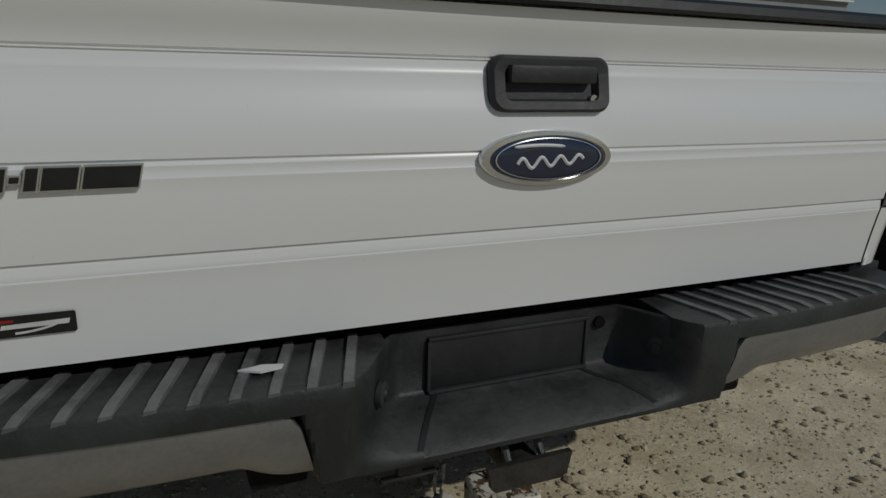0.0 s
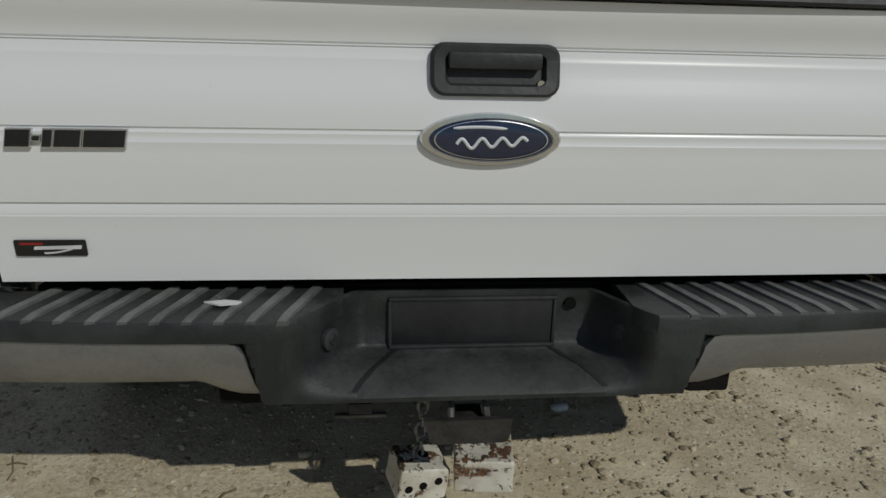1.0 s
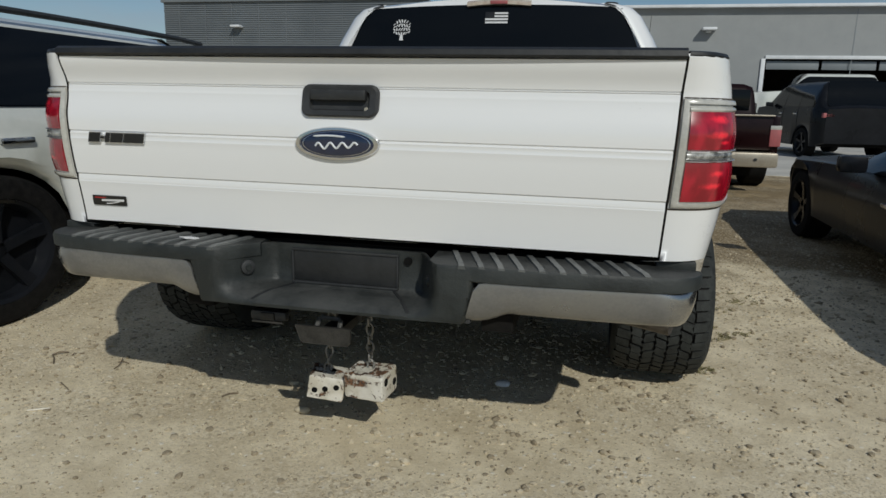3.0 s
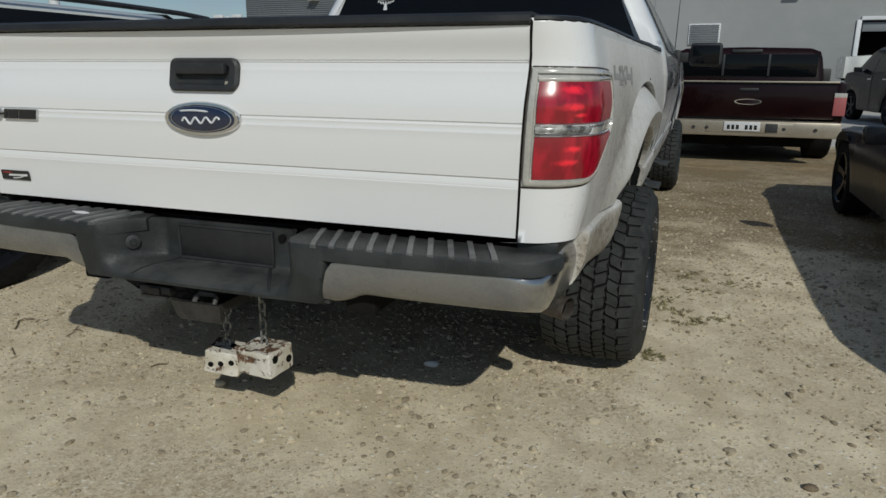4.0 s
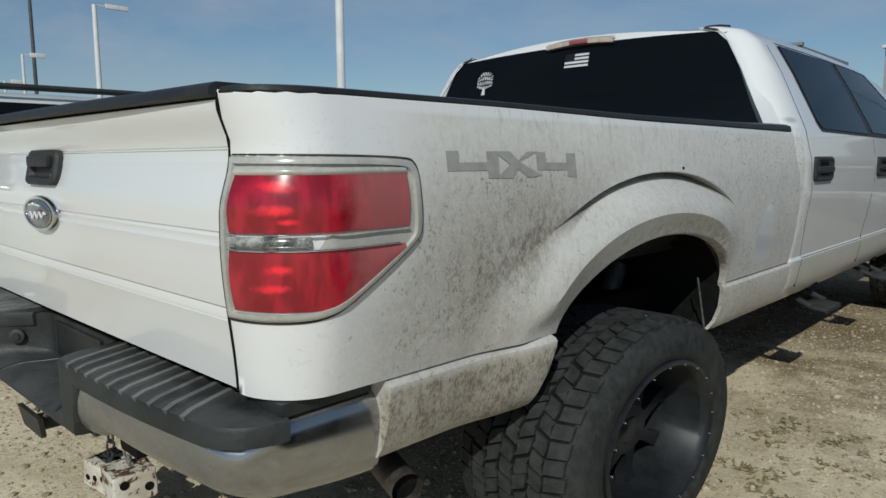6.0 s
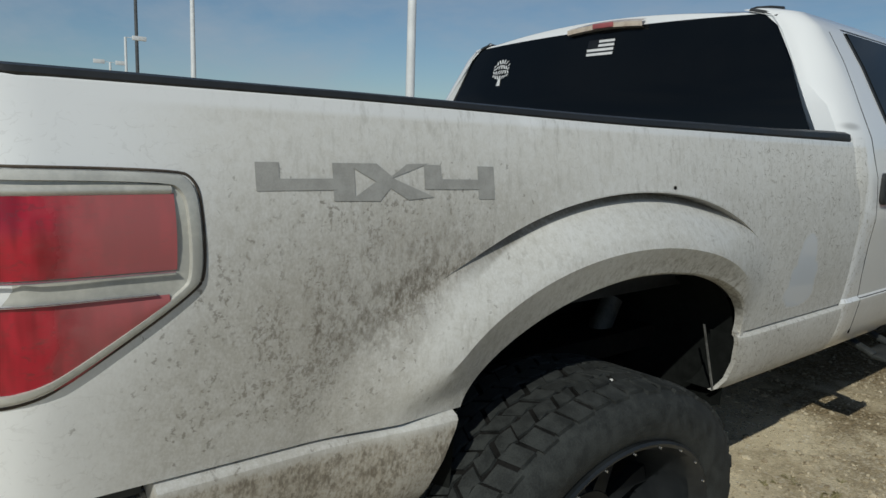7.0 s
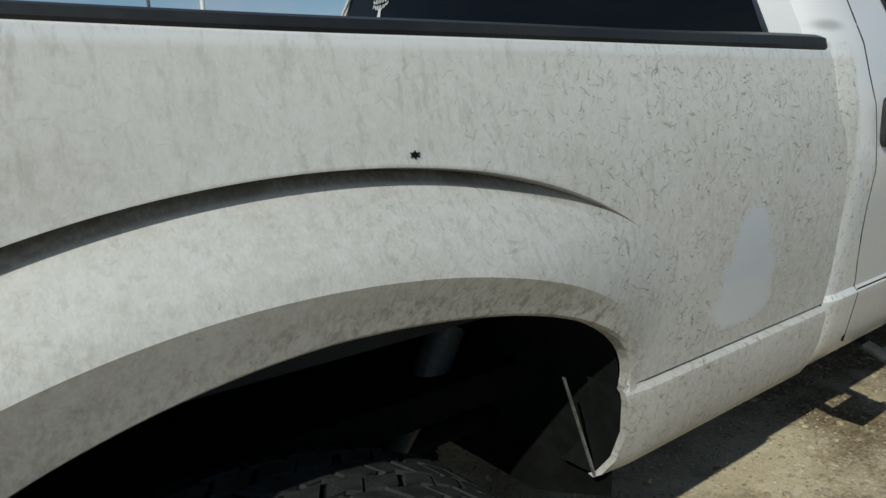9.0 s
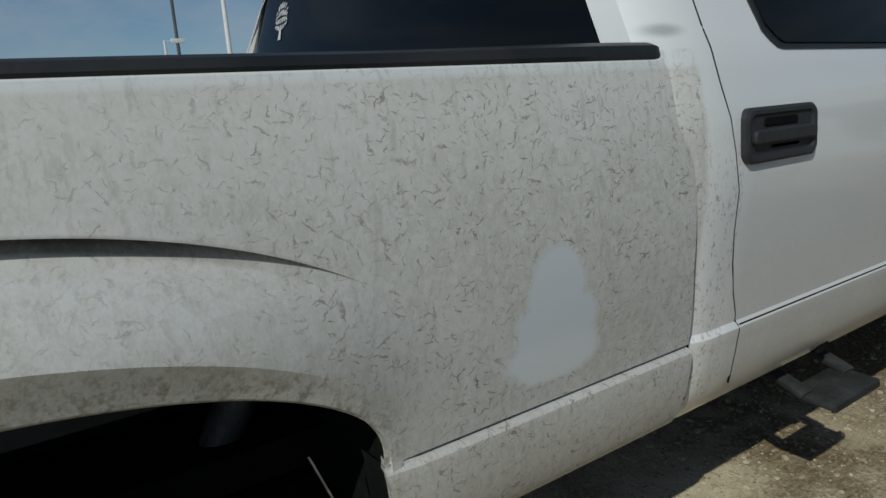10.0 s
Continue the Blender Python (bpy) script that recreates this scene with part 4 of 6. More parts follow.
# ---- tail lights ----
def clip_outline(n=10):
    """The lamp's outline along the flank (s, z), anticlockwise from the inner lower corner."""
    pts = [(-0.026, 0.826), (0.075, 0.826), (0.12, 0.830), (0.16, 0.846), (0.308, 0.942), (0.320, 0.965), (0.318, 1.05), (0.311, 1.078), (0.29, 1.090), (-0.026, 1.093)]
    # rounded outer corners
    for _ in range(3):
        soft = [pts[0]]
        for (a, b), (c, d) in zip(pts, pts[1:]):
            soft += [(a * 0.75 + c * 0.25, b * 0.75 + d * 0.25), (a * 0.25 + c * 0.75, b * 0.25 + d * 0.75)]
        pts = soft + [pts[-1]]
    out = []
    for (a, b), (c, d) in zip(pts, pts[1:] + pts[:1]):
        m = max(1, int(math.hypot(c - a, d - b) * 6 * n))
        for i in range(m):
            out.append((a + (c - a) * i / m, b + (d - b) * i / m))
    return out


def inset(outline, k):
    c = (0.13, 0.968)
    return [(c[0] + (s - c[0]) * (1 - k), c[1] + (z - c[1]) * (1 - min(1.0, k * 1.15))) for s, z in outline]


def lamp_band(s0, s1, zlo, zhi, lift, sg, n=16, m=6):
    """A curved slab on the flank between two heights; zlo and zhi are functions of s."""
    rows = []
    for i in range(n + 1):
        s = s0 + (s1 - s0) * i / n
        a, b = zlo(s), zhi(s)
        rows.append([side_pt(s, a + (b - a) * j / m, lift + 0.004 * math.sin(math.pi * j / m)) for j in range(m + 1)])
    rows = [[side_pt(s0, zlo(s0) + (zhi(s0) - zlo(s0)) * j / m, lift - 0.006) for j in range(m + 1)]] + rows + [[side_pt(s1, zlo(s1) + (zhi(s1) - zlo(s1)) * j / m, lift - 0.006) for j in range(m + 1)]]
    v, f = sheet(rows)
    return (mirrored(v) if sg < 0 else v), f


def tail_light(sg):
    o = clip_outline()
    rows = [[side_pt(s, z, w) for s, z in inset(o, k)] for k, w in ((-0.012, -0.002), (-0.010, 0.003), (0.0, 0.0065), (0.03, 0.009), (0.07, 0.009), (0.08, 0.003), (0.5, 0.003), (1.0, 0.003))]
    v, f = sheet(rows, True)
    lamp_ = link("tail_light", mirrored(v) if sg < 0 else v, f, CLEAR, pickup, "red tail light in a hazy clear housing")

    def low(s):
        return 0.842 if s < 0.16 else 0.842 + (s - 0.16) * 0.70

    for name, a, b, s1 in (("upper_red_lens", lambda s: 0.972, lambda s: 1.065, 0.288), ("lower_red_lens", lambda s: max(0.842, low(s)), lambda s: 0.942, 0.278)):
        v, f = lamp_band(-0.010, s1, a, lambda s, b=b, a=a: max(b(s), a(s) + 0.002), 0.005, sg)
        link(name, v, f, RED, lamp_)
    seal = [side_pt(s, z, 0.0) for s, z in inset(o, -0.028)]
    seal = [(sg * p[0], p[1], p[2]) for p in seal if p[1] > 0.0]
    piped("lamp_seal", seal, 0.0020, STEEL, lamp_, 6)
    v, f = lamp_band(-0.010, 0.10, lambda s: 0.949, lambda s: 0.966, 0.006, sg)
    link("reverse_lens", v, f, SMOKE, lamp_, "clear reverse light")
    for z, s1 in ((0.9445, 0.262), (0.9695, 0.285)):
        v, f = lamp_band(-0.010, s1, lambda s, z=z: z - 0.0014, lambda s, z=z: z + 0.0014, 0.0072, sg)
        link("bright_bead", v, f, SILVER, lamp_)
    v, f = lamp_band(-0.012, 0.285, lambda s: 1.064, lambda s: 1.076, 0.005, sg)
    link("chrome_strip", v, f, CLEAR, lamp_)


tail_light(1)
tail_light(-1)


# ---- flank decal ----
def flank(bm, quads):
    for q in quads:
        vs = [bm.verts.new(side_pt(s, z, 0.0010)) for s, z in q]
        bm.faces.new(vs)
    return bm


def decal():
    """Faded off-road lettering: blocky figures of straight bars."""
    def q(s0, z0, s1, z1, lean=0.0):
        return [(s0, z0), (s1, z0), (s1 + lean, z1), (s0 + lean, z1)]
    zt, zb, zm = 1.104, 1.050, 1.070
    bm = bmesh.new()
    quads = []
    for s0, w in ((0.395, 0.155), (0.672, 0.150)):
        quads += [q(s0, zm, s0 + 0.034, zt), q(s0, zm - 0.004, s0 + w - 0.034, zm + 0.012), q(s0 + w - 0.040, zb, s0 + w - 0.004, zt)]
    quads += [[(0.530, zt), (0.585, zt), (0.612, 1.085), (0.588, 1.075)], [(0.588, 1.078), (0.612, 1.083), (0.690, zb + 0.004), (0.640, zb)],
              [(0.640, zt), (0.682, zt + 0.002), (0.612, 1.083), (0.594, 1.075)], [(0.536, zb), (0.588, zb - 0.001), (0.612, 1.072), (0.590, 1.082)]]
    flank(bm, quads[:3])
    d = part("off_road_decal", bm, GHOST, pickup, "faded grey peeling off-road decal", smooth=False)
    for q_ in (quads[3:6], quads[6:]):
        part("decal_figure", flank(bmesh.new(), q_), GHOST, d, smooth=False)
    # small dark bug on the flank: a body with six legs
    bm = bmesh.new()
    bmesh.ops.create_icosphere(bm, subdivisions=1, radius=0.0042, matrix=Matrix.Translation(side_pt(1.333, 1.070)) @ Matrix.Diagonal((0.6, 1.2, 0.9, 1)))
    for k in range(6):
        a = 0.5 + k * 1.05
        p0, p1 = side_pt(1.333, 1.070, 0.002), side_pt(1.333 + 0.0068 * math.cos(a), 1.070 + 0.0045 * math.sin(a), 0.001)
        tube(bm, [p0, p1], 0.0008, 5)
    part("bug_speck", bm, DARK, pickup)


decal()


# ---- rear bumper ----
def bumper_plan(q, inner=0.40):
    """The bumper's rear outline, q from 0 at the middle to 1 at the end on the flank."""
    if q < 0.72:
        x = inner + (0.86 - inner) * q / 0.72
        return x, -0.070 + 0.030 * ((x - 0.40) / 0.46) ** 2, 0.0
    if q < 0.86:
        a = (q - 0.72) / 0.14 * math.pi / 2
        return 0.86 + 0.10 * math.sin(a), -0.040 + 0.10 * (1 - math.cos(a)), a
    k = (q - 0.86) / 0.14
    return 0.960 + 0.008 * k, 0.060 + 0.215 * k, math.pi / 2


def well(x):
    """How far the bumper's middle falls back at x: 0 on the face, 1 at the plate."""
    return smoothstep(-0.365, -0.225, x) if x < 0 else 1 - smoothstep(0.208, 0.302, x)


def roll_off(x):
    """The pad dips towards its outer end."""
    return smoothstep(0.84, 0.93, x)


def bumper():
    b = part("bumper_core", box(bmesh.new(), (0, 0.16, 0.585), (1.60, 0.10, 0.12)), DARK, pickup)
    for sg in (1, -1):
        rows = []
        n = 44
        for i in range(n + 1):
            q = i / n
            x, y, a = bumper_plan(q, 0.395 if sg > 0 else 0.432)
            zt = 0.622 + 0.033 * smoothstep(0.79, 0.84, q) - 0.024 * (1 - math.sqrt(max(0.0, 1 - (1 - min(1.0, q / 0.05)) ** 2)))
            zl = 0.503 + 0.028 * smoothstep(0.03, 0.15, q) - 0.012 * q - 0.030 * smoothstep(0.74, 1.0, q)
            r = []
            roll = smoothstep(0.70, 0.82, q)
            for t, d in ((0.0, -0.030), (0.0, -0.004), (0.04, 0.002), (0.1, 0.003), (0.2, 0.003), (0.32, 0.002), (0.45, 0.001), (0.7, -0.006), (0.9, -0.018), (1.0, -0.034), (1.0, -0.07)):
                d -= 0.018 * roll * max(0.0, 1 - t / 0.35) ** 2
                r.append((sg * (x + d * math.sin(a) - 0.026 * t * (1 - smoothstep(0.0, 0.10, q))), y - d * math.cos(a), zt + (zl - zt) * t))
            rows.append(r)
        rows = [[(p[0] - sg * 0.01, p[1] + 0.03, p[2]) for p in rows[0]]] + rows + [[(p[0] - sg * 0.05, p[1], p[2]) for p in rows[-1]]]
        link("chrome_face", *sheet(rows), CHROME, b, "dusty chrome bumper face")
        # black step pad over it
        rows = []
        for i in range(n + 1):
            q = -0.21 + 1.075 * i / n
            x, y, a = bumper_plan(max(q, 0)) if q > 0 else (0.40 + 0.64 * q, -0.070, 0.0)
            drop = smoothstep(0.70, 0.82, q)
            zt = 0.660 - 0.002 * drop
            xi = min(x, 0.93)
            if q <= 0.0:
                y = -0.068 + 0.140 * well(sg * x)
            rows.append([(sg * (x - 0.012 * math.sin(a)), y + 0.004, 0.614), (sg * (x + 0.010 * math.sin(a)), y - 0.010 * math.cos(a), 0.621), (sg * (x + 0.012 * math.sin(a)), y - 0.012 * math.cos(a), zt - 0.008),
                         (sg * (x + 0.008 * math.sin(a)), y - 0.008 * math.cos(a), zt - 0.001), (sg * (x - 0.004 * math.sin(a)), y + 0.004, zt), (sg * (xi - 0.06 * math.sin(a)), max(y + 0.012, 0.068), zt + 0.004), (sg * (xi - 0.07 * math.sin(a)), max(y + 0.02, 0.10), zt - 0.006)])
        v, f = sheet(rows)
        m = len(rows[0])
        f.append(tuple(range(m)))
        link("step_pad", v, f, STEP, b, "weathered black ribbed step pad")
        # slanting ribs on the pad
        for i in range(10):
            x = 0.365 + 0.052 * i
            y0 = -0.074 + 0.030 * max(0, (x - 0.40) / 0.46) ** 2
            lean = 0.050
            verts, faces = [], []
            for k in range(7):
                v_ = y0 - 0.006 + (0.076 - y0) * k / 6
                base = 0.6605 - 0.002 * roll_off(x) + 0.004 * smoothstep(-0.06, 0.07, v_)
                if k == 0:
                    base -= 0.005
                for du, dz in ((-0.012, -0.004), (-0.0095, 0.0050), (0.0055, 0.0055), (0.008, -0.004)):
                    verts.append((sg * (x - lean * k / 6 + du), v_, base + dz))
            for k in range(6):
                for j in range(3):
                    faces.append((4 * k + j, 4 * k + j + 1, 4 * k + j + 5, 4 * k + j + 4))
            faces.append((0, 1, 2, 3))
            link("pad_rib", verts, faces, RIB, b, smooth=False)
    # the middle: a recessed plate well whose sides and foot step run smoothly into the face
    mid_line = ((0.085, 0.655), (0.072, 0.653), (0.0735, 0.605), (0.074, 0.546), (0.068, 0.538), (0.03, 0.534), (-0.01, 0.533), (-0.045, 0.524), (-0.064, 0.516), (-0.073, 0.507), (-0.072, 0.498), (0.03, 0.492))
    out_line = ((-0.062, 0.659), (-0.076, 0.651), (-0.078, 0.628), (-0.078, 0.596), (-0.078, 0.575), (-0.077, 0.555), (-0.077, 0.540), (-0.076, 0.528), (-0.076, 0.518), (-0.075, 0.508), (-0.073, 0.500), (0.03, 0.494))

    def tuck(x, z):
        """Draws the black face in behind the chrome's inner end."""
        edge = (0.397 if x > 0 else 0.434) - 0.026 * (0.622 - z) / 0.12 if z < 0.626 else 0.47
        return 0.055 * smoothstep(edge - 0.006, edge + 0.006, abs(x))

    rows = []
    for i in range(141):
        x = -0.462 + 0.882 * i / 140
        w = well(x)
        rows.append([(x, y0 + (y1 - y0) * w + tuck(x, z0), z0 + (z1 - z0) * w) for (y0, z0), (y1, z1) in zip(out_line, mid_line)])
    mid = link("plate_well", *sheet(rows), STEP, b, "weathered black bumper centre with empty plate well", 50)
    bm = bmesh.new()
    for c, s in (((-0.015, 0.068, 0.640), (0.330, 0.010, 0.008)), ((-0.015, 0.066, 0.542), (0.330, 0.014, 0.007)), ((-0.178, 0.068, 0.59), (0.007, 0.010, 0.094)), ((0.146, 0.068, 0.59), (0.007, 0.010, 0.094))):
        box(bm, c, s, 0.003)
    part("plate_frame", bm, BLACK, mid)
    boxed("plate_recess", (-0.016, 0.0705, 0.592), (0.318, 0.006, 0.092), CAP, mid, 0.002)
    ys_, zs_ = [p[0] for p in mid_line[9:3:-1]], [p[1] for p in mid_line[9:3:-1]]
    # raised dark strips stand in for the shade of two floor grooves
    for x0, x1 in ((-0.165, -0.245), (0.135, 0.215)):
        strip = []
        for i in range(9):
            q = i / 8
            y, x = 0.066 - 0.132 * q, x0 + (x1 - x0) * q
            strip.append([(x + dx, y, float(np.interp(y, ys_, zs_)) + dz) for dx, dz in ((-0.006, 0.0), (-0.005, 0.0022), (0.005, 0.0022), (0.006, 0.0))])
        link("groove_shade_strip", *sheet(strip), CAP, mid)
    for x, nx, ny in ((-0.2885, 0.82, -0.574), (0.261, -0.806, -0.59)):
        p, n_ = Vector((x, -0.004, 0.592)), Vector((nx, ny, 0))
        bm = bmesh.new()
        tube(bm, [p - n_ * 0.004, p + n_ * 0.005, p + n_ * 0.007], [0.021, 0.021, 0.017], 20)
        sensor = part("parking_sensor", bm, BLACK, mid)
        bm = bmesh.new()
        tube(bm, [p + n_ * 0.006, p + n_ * 0.011], [0.011, 0.009], 16)
        part("sensor_face", bm, STEP, sensor)
    # hole drawn as a near-black disc in place of its shade
    bm = bmesh.new()
    tube(bm, [(0.177, 0.074, 0.626), (0.177, 0.066, 0.626)], 0.012, 16)
    part("drain_hole", bm, DARK, mid)
    bm = bmesh.new()
    box(bm, (0.368, -0.03, 0.499), (0.030, 0.022, 0.014), 0.004)
    part("bumper_tab", bm, BLACK, b)
    bm = bmesh.new()
    prism(bm, [(-0.505, 0.012), (-0.475, -0.004), (-0.445, 0.002), (-0.440, 0.012), (-0.47, 0.02)], lambda u, v_, d: (u, v_ - 0.02, 0.667 + d), 0.003)
    part("paint_splash", bm, WHITE, b, "dried white splash")
    # dark strip puts the shade of the tailgate gap into the shape
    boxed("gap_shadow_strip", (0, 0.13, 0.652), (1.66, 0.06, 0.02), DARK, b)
    for sg in (1, -1):
        boxed("corner_filler", (sg * 0.905, 0.16, 0.668), (0.10, 0.2, 0.026), STEP, b)


bumper()


# ---- hitch, chains and dice ----
def hitch():
    h = part("hitch_bar", box(bmesh.new(), (-0.02, 0.30, 0.475), (1.0, 0.06, 0.05), 0.006), DARK, pickup, "black hitch bar")
    boxed("receiver_tube", (-0.03, 0.22, 0.43), (0.085, 0.16, 0.05), IRON, h, 0.006)
    bm = bmesh.new()
    prism(bm, [(-0.119, 0.449), (0.047, 0.449), (0.044, 0.404), (0.036, 0.394), (-0.098, 0.394), (-0.106, 0.402)], lambda x, z, d: (x, -0.043 - d + (0.42 - z) * 0.15, z), 0.012)
    part("hitch_plate", bm, IRON, h, "dark steel hitch plate", smooth=False)
    bm = bmesh.new()
    tube(bm, [(-0.066, -0.03, 0.435), (-0.064, -0.012, 0.455), (-0.058, -0.006, 0.460), (-0.004, -0.006, 0.460), (0.002, -0.012, 0.455), (0.004, -0.03, 0.435)], 0.0075, 8)
    part("hitch_loop", bm, WORN, h, "worn steel loop on the hitch plate")
    boxed("hitch_neck", (-0.03, 0.06, 0.415), (0.06, 0.20, 0.03), IRON, h, 0.004)
    boxed("wiring_socket", (-0.235, 0.02, 0.444), (0.115, 0.03, 0.030), BLACK, h, 0.010)
    boxed("socket_lip", (-0.235, 0.005, 0.427), (0.098, 0.012, 0.006), IRON, h, 0.002)
    boxed("socket_flap", (-0.235, 0.003, 0.444), (0.045, 0.008, 0.022), IRON, h, 0.003)


hitch()


def chain_and_die(c, size, yaw, top, pips, lean=0.0):
    ch = thing("hanging_die", (c[0], c[1], c[2]), "chipped white metal die hanging on a chain under the hitch", "die", "dice under the hitch")
    m = Matrix.Rotation(math.radians(yaw), 4, "Z") @ Matrix.Rotation(math.radians(lean), 4, "Y") @ Matrix.Rotation(0.05, 4, "X")
    bm = bmesh.new()
    mm = Matrix.Translation(c) @ m @ Matrix.Diagonal((*size, 1))
    made = bmesh.ops.create_cube(bm, size=1.0, matrix=mm)["verts"]
    bmesh.ops.bevel(bm, geom=list({e for v in made for e in v.link_edges}), offset=0.007, segments=3, affect="EDGES", profile=0.6)
    bmesh.ops.subdivide_edges(bm, edges=[e for e in bm.edges if e.calc_length() > 0.03], cuts=5, use_grid_fill=True)
    for v in bm.verts:
        v.co += Vector((noise.noise(v.co * 40), noise.noise(v.co * 40 + Vector((5, 0, 0))), noise.noise(v.co * 40 + Vector((0, 7, 0))))) * 0.0022
    die = part("die_body", bm, DICE, ch)
    half = Vector(size) / 2
    for axis, dots in pips:
        for u, w in dots:
            bm = bmesh.new()
            if axis == "y":
                a, b = Vector((u, -half.y + 0.004, w)), Vector((u, -half.y - 0.0015, w))
            elif axis == "x":
                a, b = Vector((half.x - 0.004, u, w)), Vector((half.x + 0.0015, u, w))
            else:
                a, b = Vector((u, w, half.z - 0.004)), Vector((u, w, half.z + 0.0015))
            tube(bm, [Vector(c) + m @ a, Vector(c) + m @ b], 0.0092 if axis == "y" else 0.0125, 14)
            part("pip", bm, DARK, die)
    # links, each turned a quarter against the next
    z = c[2] + half.z - 0.004
    n = max(3, int((top[2] - z) / 0.026))
    for i in range(n):
        f = (i + 0.5) / n
        p = Vector((c[0] + (top[0] - c[0]) * f, c[1] + (top[1] - c[1]) * f, z + (top[2] - z) * f))
        turn = Matrix.Rotation(math.radians(90 * (i % 2) + yaw), 4, "Z")
        pts = []
        for k in range(17):
            a = 2 * math.pi * k / 16
            pts.append(p + turn @ Vector((0.011 * math.cos(a), 0, 0.0185 * math.sin(a))))
        bm = bmesh.new()
        tube(bm, pts, 0.0037, 6, False)
        part("chain_link", bm, LINK, ch)


chain_and_die((-0.113, 0.163, 0.186), (0.114, 0.100, 0.078), 14, (-0.095, 0.17, 0.45), (("y", ((-0.034, -0.008), (-0.002, 0.0), (0.032, 0.010))), ("z", ((0.01, 0.01),))), 9.0)
chain_and_die((0.034, 0.157, 0.211), (0.130, 0.114, 0.082), -7, (0.025, 0.17, 0.45), (("x", ((-0.028, 0.016), (0.034, -0.006))),))


# ---- wheels ----
SQ = 0.745


def build_wheel(xo, yc, sg, nearest=False):
    zc = 0.447 * SQ
    c = (0.0, yc, zc)

    def at(v):
        return [(sg * (xo + p[0]), yc + (p[1] - yc) * 1.085, p[2]) for p in v]
    prof = [(-0.035, 0.280), (-0.004, 0.288), (0.006, 0.31), (0.010, 0.345), (0.004, 0.385), (-0.012, 0.412), (-0.035, 0.428), (-0.06, 0.430), (-0.285, 0.430), (-0.31, 0.428), (-0.332, 0.41), (-0.345, 0.37), (-0.345, 0.32), (-0.32, 0.28)]
    v, f = spin(prof, 72, c, SQ)
    tyre = link("wheel", at(v), f, RUBBER, pickup, "wide black all-terrain tyre on a black rim")
    # tread base of darker rubber, so the grooves' shade is put into colour
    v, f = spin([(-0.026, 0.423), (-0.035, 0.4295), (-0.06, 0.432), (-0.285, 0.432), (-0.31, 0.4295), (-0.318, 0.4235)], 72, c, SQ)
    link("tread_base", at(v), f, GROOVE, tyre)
    # tread blocks
    verts, faces = [], []
    bands = [(-0.018, -0.064, 0.0, 52, 0.30), (-0.281, -0.328, 0.3, 52, -0.30)]
    bands += [(-0.069 - 0.0425 * j, -0.105 - 0.0425 * j, 0.45 * j, 50, 1.0 if j % 2 else -1.0) for j in range(5)]
    for o0, o1, shift, count, skew in bands:
        for i in range(count):
            step = 2 * math.pi / count
            a0 = step * (i + shift)
            jig = 0.7 * (1 if i % 2 else -1) + 0.3 * math.sin(i * 2.4 + shift * 9)
            edge = count == 52
            span = step * (0.84 + 0.04 * math.sin(i * 1.7))
            pts = []
            for du, dv in ((0, 0), (0.45, 0.0 if edge else (0.20 if i % 2 else -0.12)), (1, 0), (1, 1), (0.6, 1.0 if edge else (1.12 if i % 2 else 0.84)), (0, 1)):
                o = o0 + (o1 - o0) * dv + 0.0045 * jig
                a = a0 + span * du + step * skew * 0.35 * (dv - 0.5)
                pts.append((o, a))
            base = len(verts)
            for lift in (-0.006, 0.006):
                for o, a in pts:
                    r = lift + 0.004 + float(np.interp(-o, (0.004, 0.012, 0.022, 0.035, 0.06, 0.285, 0.31, 0.332, 0.345), (0.400, 0.412, 0.421, 0.428, 0.430, 0.430, 0.428, 0.41, 0.38)))
                    verts.append((o, c[1] + r * math.cos(a), c[2] + r * math.sin(a) * SQ))
            n = len(pts)
            faces.append(tuple(base + n + j for j in range(n)))
            for j in range(n):
                k = (j + 1) % n
                faces.append((base + j, base + k, base + n + k, base + n + j))
    if nearest:
        low_v, low_f = [], []
        for i in range(0, len(verts), 12):
            if verts[i][2] < zc - 0.10:
                low_f += [tuple(k - i + len(low_v) for k in f_) for f_ in faces[i // 12 * 7:i // 12 * 7 + 7]]
                low_v += verts[i:i + 12]
                continue
            fs = [tuple(k - i for k in f_) for f_ in faces[i // 12 * 7:i // 12 * 7 + 7]]
            link("tread_block", at(verts[i:i + 12]), fs, RUBBER, tyre, smooth=False)
        tagged(link("tread", at(low_v), low_f, RUBBER, tyre, smooth=False), kind="stuff")
    else:
        tagged(link("tread", at(verts), faces, RUBBER, tyre, "chunky tread blocks", smooth=False), kind="stuff")
    prof = [(-0.03, 0.287), (0.004, 0.287), (0.008, 0.280), (0.004, 0.270), (-0.008, 0.262), (-0.02, 0.252), (-0.15, 0.240), (-0.27, 0.236)]
    v, f = spin(prof, 64, c, SQ)
    rim = link("rim", at(v), f, RIM, tyre, "deep satin black rim")
    v, f = spin([(-0.17, 0.10), (-0.120, 0.10), (-0.108, 0.09), (-0.104, 0.05), (-0.100, 0.045), (-0.095, 0.0)], 32, c, SQ)
    link("hub", at(v), f, RIM, rim)
    v, f = spin([(-0.255, 0.237), (-0.25, 0.15), (-0.21, 0.14), (-0.205, 0.0)], 32, c, SQ)
    link("brake_drum", at(v), f, DARK, rim)
    for i in range(8):
        a = 2 * math.pi * i / 8 + 0.2
        verts, faces = [], []
